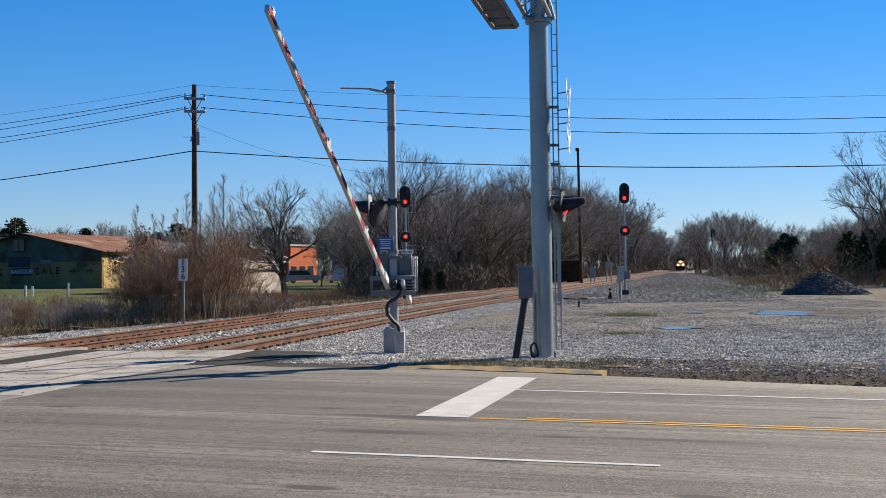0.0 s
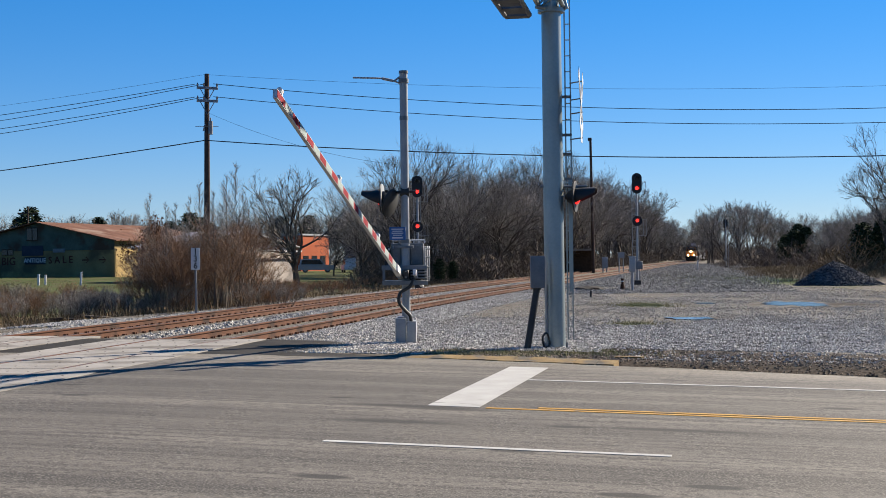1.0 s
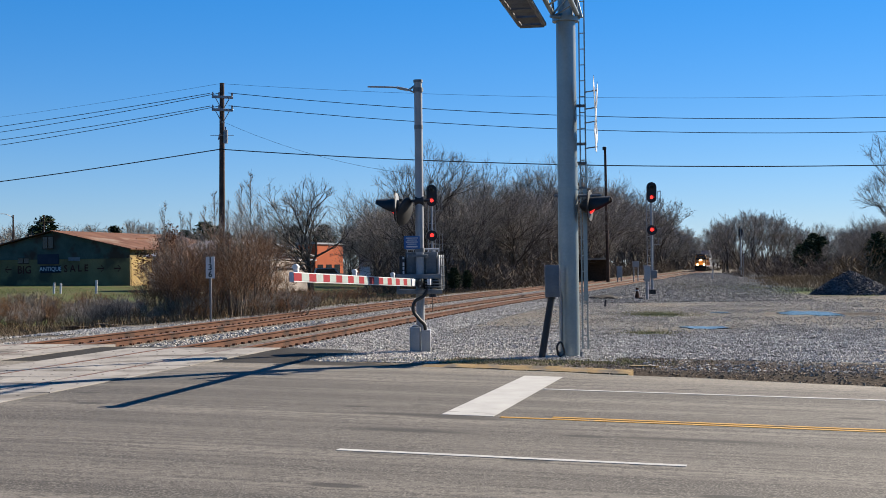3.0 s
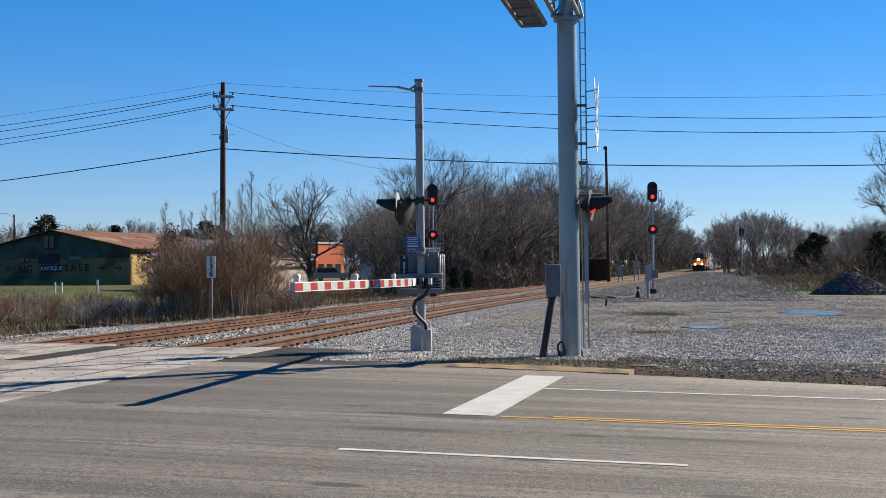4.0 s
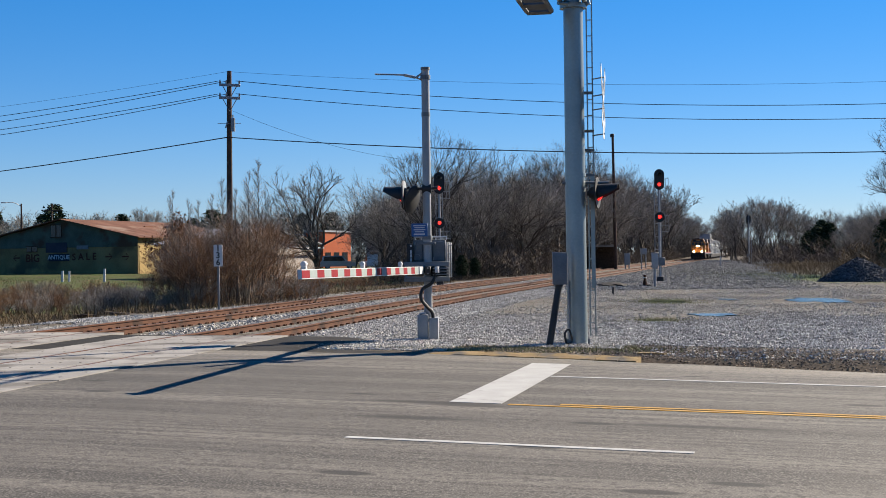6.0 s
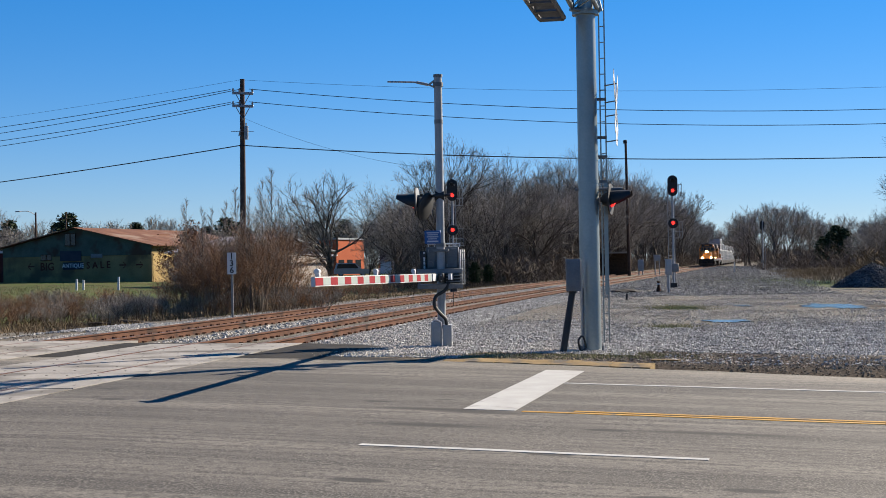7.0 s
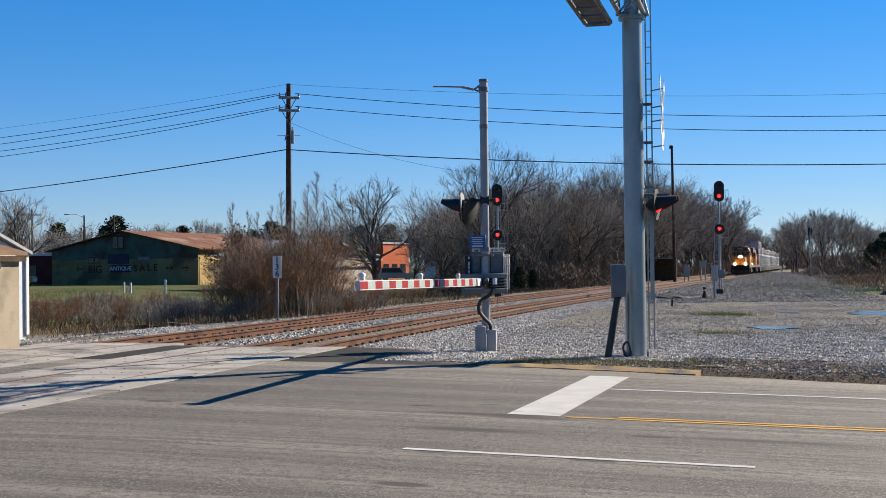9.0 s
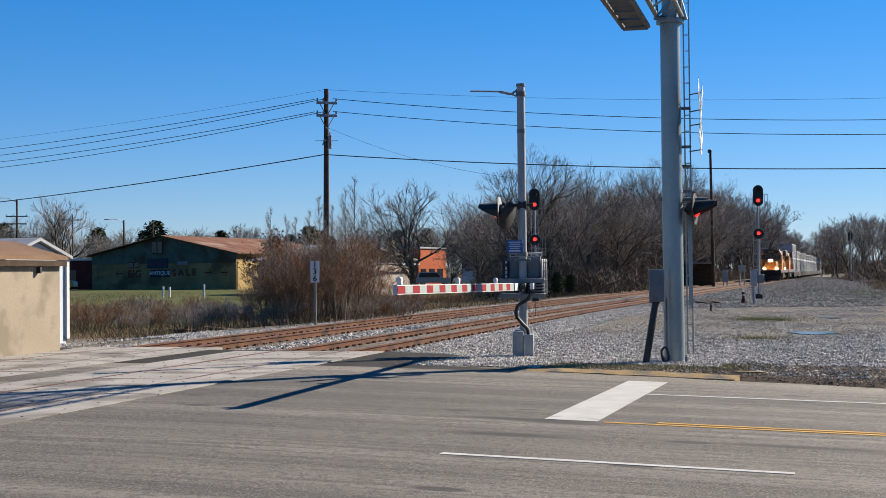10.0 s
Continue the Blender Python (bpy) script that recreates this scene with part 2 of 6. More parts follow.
def add_tube(bm, a, b, r0, r1=None, seg=12):
    a, b = Vector(a), Vector(b)
    r1 = r0 if r1 is None else r1
    vs = bmesh.ops.create_cone(bm, cap_ends=True, segments=seg, radius1=r0, radius2=r1, depth=(b - a).length)["verts"]
    t = Matrix.Translation((a + b) / 2) @ (b - a).to_track_quat("Z", "Y").to_matrix().to_4x4()
    bmesh.ops.transform(bm, matrix=t, verts=vs)
    return vs


def add_prism(bm, points, depth_vec):
    """A flat outline pushed along a vector."""
    d = Vector(depth_vec)
    lo = [bm.verts.new(p) for p in points]
    hi = [bm.verts.new(Vector(p) + d) for p in points]
    bm.faces.new(lo[::-1])
    bm.faces.new(hi)
    k = len(points)
    for i in range(k):
        bm.faces.new((lo[i], lo[(i + 1) % k], hi[(i + 1) % k], hi[i]))


def bevelled(bm, w=0.01, seg=2):
    bmesh.ops.bevel(bm, geom=[e for e in bm.edges if e.calc_face_angle(0) > 0.6], offset=w, segments=seg, affect="EDGES", profile=0.6, clamp_overlap=True)
    return bm


def smooth(me, angle=40):
    me.polygons.foreach_set("use_smooth", [True] * len(me.polygons))
    me.set_sharp_from_angle(angle=radians(angle))


def finish(name, bm, material):
    bmesh.ops.recalc_face_normals(bm, faces=bm.faces)
    me = bpy.data.meshes.new(name)
    bm.to_mesh(me)
    bm.free()
    me.materials.append(material)
    smooth(me)
    return me


def part(name, bm, material, parent, label=""):
    ob = new(name, finish(name, bm, material))
    ob.parent = parent
    return tagged(ob, label) if label else ob


def solo(name, bm, material, label, category, m=None, group="", kind=""):
    ob = new(name, finish(name, bm, material))
    if m:
        ob.matrix_basis = m
    return tagged(ob, label, category, group, kind)


def thing(name, m, label, category, group="", kind=""):
    ob = new(name)
    ob.matrix_basis = m
    return tagged(ob, label, category, group, kind)


def boxes(*rows):
    bm = bmesh.new()
    for r in rows:
        add_box(bm, *r)
    return bm


def tubes(*rows, seg=12):
    bm = bmesh.new()
    for r in rows:
        add_tube(bm, *r, seg=seg)
    return bm


def pipe(points, r, seg=8, steps=6):
    """A bent round pipe through the points, smoothed."""
    pts = [Vector(p) for p in points]
    path = []
    for i in range(len(pts) - 1):
        p0, p1, p2, p3 = pts[max(i - 1, 0)], pts[i], pts[i + 1], pts[min(i + 2, len(pts) - 1)]
        for k in range(steps):
            t = k / steps
            path.append(0.5 * (2 * p1 + (p2 - p0) * t + (2 * p0 - 5 * p1 + 4 * p2 - p3) * t * t + (3 * p1 - p0 - 3 * p2 + p3) * t ** 3))
    path.append(pts[-1])
    bm = bmesh.new()
    rings = []
    for i, p in enumerate(path):
        d = (path[min(i + 1, len(path) - 1)] - path[max(i - 1, 0)]).normalized()
        u = d.orthogonal().normalized() if i == 0 else (rings[-1][1] - d * rings[-1][1].dot(d)).normalized()
        v = d.cross(u)
        rings.append(([bm.verts.new(p + r * (math.cos(a) * u + math.sin(a) * v)) for a in (2 * math.pi * k / seg for k in range(seg))], u))
    for (a, _), (b, _) in zip(rings, rings[1:]):
        for k in range(seg):
            bm.faces.new((a[k], a[(k + 1) % seg], b[(k + 1) % seg], b[k]))
    bm.faces.new(rings[0][0][::-1])
    bm.faces.new(rings[-1][0])
    return bm


def lettering(name, text, size, m, material, parent, bold=0.0):
    """Built-in lettering, turned into a thin mesh."""
    cu = bpy.data.curves.new(name, "FONT")
    cu.body, cu.size, cu.align_x, cu.align_y, cu.extrude, cu.offset, cu.resolution_u = text, size, "CENTER", "CENTER", 0.004, bold, 2
    tmp = bpy.data.objects.new(name, cu)
    me = bpy.data.meshes.new_from_object(tmp)
    bpy.data.objects.remove(tmp)
    me.materials.clear()
    me.materials.append(material)
    ob = new(name, me)
    ob.parent = parent
    ob.matrix_basis = m
    return ob


def cloud(name, verts, faces, material):
    me = bpy.data.meshes.new(name)
    me.from_pydata(verts, [], faces)
    me.materials.append(material)
    return me


# ---------------------------------------------------------------- plan
ROAD_R, ROAD_N = Vector((0.968, -0.25, 0)), Vector((0.25, 0.968, 0))   # along and across the road
RAIL_Z = 0.09
TRACK_GAP = 4.1


def smoothstep(a, b, x):
    t = np.clip((np.asarray(x, float) - a) / (b - a), 0, 1)
    return t * t * (3 - 2 * t)


Y_GRID = np.arange(-60.0, 900.0, 1.0)
SLOPE = 0.172 + 0.030 * smoothstep(42, 72, Y_GRID)
X_GRID = np.concatenate([[0], np.cumsum((SLOPE[1:] + SLOPE[:-1]) / 2)])
X_GRID += 28.32 - np.interp(199.0, Y_GRID, X_GRID)


def track_x(y):
    """The front track's centre line."""
    return np.interp(y, Y_GRID, X_GRID)


def track_dir(y):
    return Vector((float(np.interp(y, Y_GRID, SLOPE)), 1, 0)).normalized()


def track_at(y, off=0.0, z=0.0):
    """A point beside the front track's centre; off > 0 to its right."""
    d = track_dir(y)
    return Vector((float(track_x(y)) + off * d.y, y - off * d.x, z))


def road_z(x):
    return np.clip(-0.02 * np.asarray(x, float), -0.35, 0.08)


def bed(x, y):
    """Distance to the right of the front track's centre."""
    return (np.asarray(x, float) - track_x(y)) * 0.982


def ground_z(x, y):
    x, y = np.asarray(x, float), np.asarray(y, float)
    z = -0.02 * np.clip(x, -8, 14)
    s = bed(x, y)
    far = smoothstep(24, 34, y)
    z = z * (1 - far) + far * -0.12
    rim = np.exp(-np.maximum(np.maximum(s - 2.0, -s - TRACK_GAP - 2.0), 0) / 1.0)
    z = z * (1 - rim) + (RAIL_Z - 0.16) * rim
    ditch = smoothstep(-8, -12, s) * smoothstep(-40, -22, s) * smoothstep(27, 33, y)
    z = z - 0.35 * ditch
    z = z + 0.45 * smoothstep(-28, -60, s) * smoothstep(40, 90, y)
    n_co = x * ROAD_N.x + y * ROAD_N.y
    road = smoothstep(22.0, 21.2, n_co)
    z = z * (1 - road) + (np.minimum(z, road_z(x)) - 0.12) * road
    return z

# ---------------------------------------------------------------- ground, road, kerb
def build_ground():
    def axis(lo, hi, fine_lo, fine_hi, step):
        a = list(np.arange(fine_lo, fine_hi + step / 2, step))
        s, v = step, fine_hi
        while v < hi:
            s *= 1.22
            v += s
            a.append(v)
        s, v = step, fine_lo
        while v > lo:
            s *= 1.22
            v -= s
            a.insert(0, v)
        return np.array(a)

    xs, ys = axis(-2600, 2600, -34, 34, 0.5), axis(-400, 3000, 6, 96, 0.5)
    gx, gy = np.meshgrid(xs, ys)
    gz = ground_z(gx, gy)
    rough = np.array([noise.noise((x * 0.35, y * 0.35, 0)) for x, y in zip(gx.ravel(), gy.ravel())]).reshape(gx.shape)
    n_co = gx * ROAD_N.x + gy * ROAD_N.y
    gz = gz + 0.035 * rough * (n_co > 22.0) * (np.abs(bed(gx, gy) + 2) > 4.6)
    w, h = len(xs), len(ys)
    verts = np.stack([gx, gy, gz], -1).reshape(-1, 3)
    idx = np.arange(w * h).reshape(h, w)
    faces = np.stack([idx[:-1, :-1], idx[:-1, 1:], idx[1:, 1:], idx[1:, :-1]], -1).reshape(-1, 4)
    me = cloud("ground", verts.tolist(), faces.tolist(), M_GROUND)
    smooth(me, 80)
    s = bed(gx, gy)
    r_co = gx * ROAD_R.x + gy * ROAD_R.y

    def spot(cx, cy, rx, ry):
        return np.exp(-(((gx - cx) / rx) ** 2 + ((gy - cy) / ry) ** 2))

    right, left = smoothstep(4, 8, s), smoothstep(-7.2, -9.5, s)
    dirt = 1.0 * smoothstep(25.8, 24.4, n_co) * smoothstep(-4.6, -3.0, r_co) + 0.8 * spot(7.6, 38.3, 2.4, 1.1) + 0.7 * spot(13.0, 48.0, 3.2, 2.6) + 0.5 * spot(9.4, 50.3, 0.9, 1.2) + 0.38 * spot(13, 58, 8, 3)
    grass = 0.75 * spot(6.8, 49.6, 1.1, 2.2) + 0.7 * spot(4.7, 35.8, 0.8, 1.3) + 0.9 * spot(21.5, 100, 4.0, 30) + 0.5 * spot(0.3, 24.2, 1.6, 0.5)
    grass = grass + left * (0.46 * smoothstep(45, 62, gy) * smoothstep(-9, -20, s) + 0.35 * spot(-5, 62, 5, 25)) * 1.15 + 0.5 * spot(-22, 52, 6, 10)
    dry = left * 0.75 + smoothstep(11, 17, s) * (0.55 * smoothstep(72, 95, gy) + 0.3 * smoothstep(105, 125, gy)) + 0.35 * smoothstep(6, 10, s) * smoothstep(150, 200, gy) + 0.5 * spot(1.0, 24.2, 3.0, 0.7)
    dry = np.where((s < -7) & (gy < 46) & (gy > 36), dry * 0.35, dry)
    for name, v in (("dirt", dirt), ("dry", dry), ("grass", grass)):
        at = me.attributes.new(name, "FLOAT", "POINT")
        at.data.foreach_set("value", np.clip(v, 0, 1).astype(np.float32).ravel())
    tagged(new("ground", me), "grey gravel and dirt yard with dry grass and puddles", "ground", kind="structure")


def edge_n(r):
    """How far the asphalt reaches across, along the road."""
    return float(np.interp(r, (-60, -7.9, -6.5, -2.9, 1.3, 6, 90), (21.4, 21.4, 21.75, 21.2, 20.35, 19.7, 19.5)))


def build_road():
    def strip(rs, lo, hi, lift, material, name, label):
        verts, faces, k = [], [], 24
        for r in rs:
            for j in range(k + 1):
                n_ = lo(r) + (hi(r) - lo(r)) * j / k
                p = ROAD_R * r + ROAD_N * n_
                verts.append((p.x, p.y, float(road_z(p.x)) + lift))
        for i in range(len(rs) - 1):
            for j in range(k):
                a = i * (k + 1) + j
                faces.append((a, a + k + 1, a + k + 2, a + 1))
        me = cloud(name, verts, faces, material)
        me.flip_normals() if me.polygons[0].normal.z < 0 else None
        smooth(me, 80)
        ob = tagged(new(name, me), label, name, kind="structure")
        sol = ob.modifiers.new("thickness", "SOLIDIFY")
        sol.thickness, sol.offset = 0.1, -1
        return ob

    rng = random.Random(4)
    rs = [-70, -50] + [x * 0.5 for x in range(-70, 41)] + [30, 45, 90]
    wob = {r: rng.uniform(-0.07, 0.07) for r in rs}
    strip(rs, lambda r: -9.0, lambda r: edge_n(r) + wob[r], 0.0, M_ASPHALT, "road", "worn grey asphalt road with painted lines")
    rs2 = [-70, -40] + [x * 0.5 for x in range(-60, -13)]
    strip(rs2, lambda r: edge_n(r) + wob.get(r, 0) - 0.1, lambda r: float(np.interp(r, (-70, -9.2, -8.4, -6.5), (25.9, 25.7, 24.6, 21.9))), -0.006, M_APRON, "road_apron", "dark asphalt apron beside the rail crossing")

    def paint(name, r0, r1, n0, n1, material, label, skew=0.0, z=0.005):
        bm = bmesh.new()
        k = max(2, int(abs(r1 - r0) / 0.5))
        rows = []
        jit = random.Random(hash_name(name) + int(n0 * 10))
        for i in range(k + 1):
            r = r0 + (r1 - r0) * i / k
            row = []
            for n_, sk in ((n0, 0), (n1, skew)):
                p = ROAD_R * (r + sk) + ROAD_N * (n_ + jit.uniform(-0.006, 0.006))
                row.append((p.x, p.y, float(road_z(p.x)) + z))
            rows.append(row)
        grid = [[[bm.verts.new((x, y, zz - d)) for x, y, zz in row] for row in rows] for d in (0, 0.004)]
        for i in range(k):
            t, u = grid
            bm.faces.new((t[i][0], t[i + 1][0], t[i + 1][1], t[i][1]))
            bm.faces.new((u[i][0], u[i][1], u[i + 1][1], u[i + 1][0]))
            for c in (0, 1):
                bm.faces.new((t[i][c], u[i][c], u[i + 1][c], t[i + 1][c]))
        solo(name, bm, material, label, "road marking", kind="structure")

    paint("stop_bar", -4.14, -3.54, 14.68, 20.4, M_WHITEPAINT, "broad white painted stop bar on the asphalt", skew=-0.28)
    paint("edge_line", -3.70, 60, 18.20, 18.31, M_WHITEPAINT, "thin white painted edge line on the asphalt")
    paint("yellow_line", -3.45, 60, 14.60, 14.70, M_YELLOWPAINT, "worn yellow painted centre line on the asphalt")
    paint("yellow_line", -2.9, 60, 14.78, 14.88, M_YELLOWPAINT, "worn yellow painted centre line on the asphalt")
    paint("lane_dash", -4.23, -1.12, 11.49, 11.60, M_WHITEPAINT, "white painted lane dash on the asphalt")
    paint("lane_dash", 7.9, 11.0, 11.49, 11.60, M_WHITEPAINT, "white painted lane dash on the asphalt")


def hash_name(s):
    return sum(ord(c) * (i + 3) for i, c in enumerate(s))


def build_kerb():
    rng = random.Random(8)
    a, b = Vector((-0.95, 22.72, 0)), Vector((2.56, 21.36, 0))
    d = (b - a).normalized()
    kerb = thing("kerb", pose(a.x, a.y, 0, 0, 0, math.degrees(math.atan2(d.y, d.x))), "faded yellow painted concrete kerb beside the road", "kerb", kind="structure")
    x, total = 0.0, (b - a).length
    for ln in (1.05, 0.95, 1.02, 0.36, 0.31):
        bm = boxes((x, -0.02, -0.2, x + ln - 0.015, 0.3, 0.0))
        bmesh.ops.subdivide_edges(bm, edges=bm.edges[:], cuts=4, use_grid_fill=True)
        for v in bm.verts:
            w = a + d * v.co.x
            v.co.z += 0.012 + 0.14 * v.co.y - 0.02 * w.x + 0.02 * noise.noise((v.co.x * 5, v.co.y * 9, 1.3))
            v.co.y += 0.02 * noise.noise((v.co.x * 4, v.co.z * 9, 4.1))
            if x == 0.0:
                v.co.z -= 0.09 * max(0, 0.6 - v.co.x)
        part("kerb_stone", bm, M_KERB, kerb)
        x += ln


def build_puddles():
    m = bpy.data.materials.new("still puddle water")
    m.use_nodes = True
    b = m.node_tree.nodes["Principled BSDF"]
    b.inputs["Base Color"].default_value, b.inputs["Roughness"].default_value = (0.035, 0.035, 0.032, 1), 0.14
    b.inputs["IOR"].default_value = 1.33
    for cx, cy, rx, ry, seed in ((6.62, 38.4, 0.6, 0.8, 1), (12.15, 48.7, 0.95, 2.2, 2), (9.2, 50.2, 0.34, 0.6, 4)):
        bm = bmesh.new()
        ring = []
        zz = float(ground_z(cx, cy)) + 0.024
        for k in range(72):
            a = 2 * math.pi * k / 72
            q = 1 + 0.5 * noise.noise((math.cos(a) * 1.5, math.sin(a) * 1.5, seed * 7.1)) + 0.3 * noise.noise((math.cos(a) * 5, math.sin(a) * 5, seed * 3.7))
            ring.append(bm.verts.new((cx + rx * q * math.cos(a), cy + ry * q * math.sin(a), zz)))
        top = bm.faces.new(ring)
        ext = bmesh.ops.extrude_face_region(bm, geom=[top])
        bmesh.ops.translate(bm, vec=(0, 0, -0.06), verts=[v for v in ext["geom"] if isinstance(v, bmesh.types.BMVert)])
        solo("puddle", bm, m, "shallow puddle of still water on the gravel", "puddle", group="puddles on the yard", kind="structure")


# ---------------------------------------------------------------- railway
RAIL_PROFILE = [(-0.075, -0.17), (0.075, -0.17), (0.075, -0.155), (0.012, -0.135), (0.010, -0.05), (0.037, -0.036), (0.036, -0.006), (0.028, 0.0), (-0.028, 0.0), (-0.036, -0.006), (-0.037, -0.036), (-0.010, -0.05), (-0.012, -0.135), (-0.075, -0.155)]


def build_rail(off, parent):
    ys = list(np.arange(-40, 120, 2.0)) + list(np.arange(120, 880, 8.0))
    bm = bmesh.new()
    rings = []
    for y in ys:
        rings.append([bm.verts.new(track_at(y, off + px, RAIL_Z + pz)) for px, pz in RAIL_PROFILE])
    k = len(RAIL_PROFILE)
    for a, b in zip(rings, rings[1:]):
        for i in range(k):
            f = bm.faces.new((a[i], a[(i + 1) % k], b[(i + 1) % k], b[i]))
            f.material_index = 1 if i == 7 else 0
    ob = part("rail", bm, M_RAIL, parent)
    ob.data.materials.append(M_RAILTOP)
    return ob


def tie_mesh():
    bm = boxes((-1.3, -0.11, -0.2, 1.3, 0.11, 0.0))
    bevelled(bm, 0.015, 1)
    me = finish("tie", bm, M_TIE)
    return me


def clip_mesh():
    bm = bmesh.new()
    for s in (-0.7525, 0.7525):
        add_box(bm, s - 0.17, -0.09, 0.0, s + 0.17, 0.09, 0.018)
        for q in (-1, 1):
            for yy in (-0.05, 0.05):
                m = Matrix.Translation((s + q * 0.12, yy, 0.045))
                add_box(bm, -0.035, -0.02, -0.03, 0.035, 0.02, 0.03, m)
    return finish("tie_plate", bm, M_RAIL)


def build_track(off, name):
    track = thing("railway_track", Matrix.Identity(4), name, "railway track", "parallel railway tracks", kind="structure")
    for s in (-0.7525, 0.7525):
        build_rail(off + s, track)
    tie, clip = tie_mesh(), clip_mesh()
    y = 27.9 if off == 0 else 29.1
    rng = random.Random(int(off * 10) + 50)
    while y < 92:
        p, d = track_at(y, off, RAIL_Z - 0.19), track_dir(y)
        m = Matrix.Translation(p) @ pose(rng.uniform(-0.03, 0.03), 0, rng.uniform(-0.012, 0.006), 0, 0, -math.degrees(math.atan2(d.x, d.y)) + rng.uniform(-0.6, 0.6))
        for nm, me in (("tie", tie), ("tie_plate", clip)):
            ob = new(nm, me)
            ob.parent, ob.matrix_basis = track, m
        y += 0.53
    verts, faces = [], []
    while y < 420:
        p, d = track_at(y, off, RAIL_Z - 0.2), track_dir(y)
        sx = Vector((d.y, -d.x, 0))
        b = len(verts)
        for a in (-1.3, 1.3):
            for c in (-0.11, 0.11):
                for z in (-0.15, 0.0):
                    verts.append(p + sx * a + d * c + Vector((0, 0, z)))
        faces += [(b + i for i in f) for f in ((0, 1, 3, 2), (4, 6, 7, 5), (0, 4, 5, 1), (2, 3, 7, 6), (1, 5, 7, 3))]
        y += 0.6
    ob = new("far_ties", cloud("far_ties", [tuple(v) for v in verts], [tuple(f) for f in faces], M_TIE))
    ob.parent = track
    tagged(ob, kind="stuff")
    return track


def build_panels(off, y_end, name):
    """The concrete road panels of the crossing, between and beside the rails."""
    top = thing("crossing_panels", Matrix.Identity(4), name, "crossing surface", "crossing surfaces", kind="structure")
    rng = random.Random(int(off) + 31)
    y = y_end
    while y > -6:
        for lo, hi in ((-1.62, -0.80), (-0.665, -0.01), (0.01, 0.665), (0.80, 1.62)):
            ln = 2.42
            bm = bmesh.new()
            c = [track_at(y - 0.012, off + lo, 0), track_at(y - 0.012, off + hi, 0), track_at(y - ln + 0.012, off + hi, 0), track_at(y - ln + 0.012, off + lo, 0)]
            dz = rng.uniform(-0.004, 0.004)
            add_prism(bm, [(p.x, p.y, -0.08) for p in c], (0, 0, 0.08 + RAIL_Z + dz))
            for j in range(3):
                for i in (0.25, 0.75):
                    q = c[0].lerp(c[1], i).lerp(c[3].lerp(c[2], i), 0.18 + 0.32 * j)
                    add_box(bm, q.x - 0.014, q.y - 0.026, RAIL_Z + dz - 0.01, q.x + 0.014, q.y + 0.026, RAIL_Z + dz + 0.003)
            ob = part("concrete_panel", bm, M_CONC, top)
            ob.data.materials.append(M_GAP)
            for f in ob.data.polygons:
                if f.index >= 6:
                    f.material_index = 1
        for s in (-0.7525, 0.7525):
            bm = bmesh.new()
            c = [track_at(y, off + s - 0.055, 0), track_at(y, off + s + 0.055, 0), track_at(y - 2.42, off + s + 0.055, 0), track_at(y - 2.42, off + s - 0.055, 0)]
            add_prism(bm, [(p.x, p.y, -0.06) for p in c], (0, 0, 0.06 + RAIL_Z - 0.03))
            part("flangeway_filler", bm, M_GAP, top)
        y -= 2.42


def rocks(name, label, points, sizes, material=None, seed=1):
    """Loose broken stones, one mesh: eight-sided lumps, each with its own shape."""
    rng = np.random.default_rng(seed)
    base = np.array([(1, 0, 0), (-1, 0, 0), (0, 1, 0), (0, -1, 0), (0, 0, 1), (0, 0, -1)], float)
    tri = np.array([(0, 2, 4), (2, 1, 4), (1, 3, 4), (3, 0, 4), (2, 0, 5), (1, 2, 5), (3, 1, 5), (0, 3, 5)])
    k = len(points)
    v = base[None] * rng.uniform(0.55, 1.25, (k, 6, 1)) + rng.normal(0, 0.22, (k, 6, 3))
    a = rng.uniform(0, 6.283, k)
    b = rng.uniform(-0.6, 0.6, k)
    ca, sa, cb, sb = np.cos(a)[:, None], np.sin(a)[:, None], np.cos(b)[:, None], np.sin(b)[:, None]
    x, y, z = v[..., 0], v[..., 1], v[..., 2]
    y, z = y * cb - z * sb, y * sb + z * cb
    x, y = x * ca - y * sa, x * sa + y * ca
    v = np.stack([x, y, z * 0.75], -1) * np.asarray(sizes)[:, None, None] + np.asarray(points)[:, None, :]
    f = tri[None] + (np.arange(k) * 6)[:, None, None]
    me = cloud(name, v.reshape(-1, 3).tolist(), f.reshape(-1, 3).tolist(), material or M_ROCK)
    return tagged(new(name, me), label, "gravel", kind="stuff")


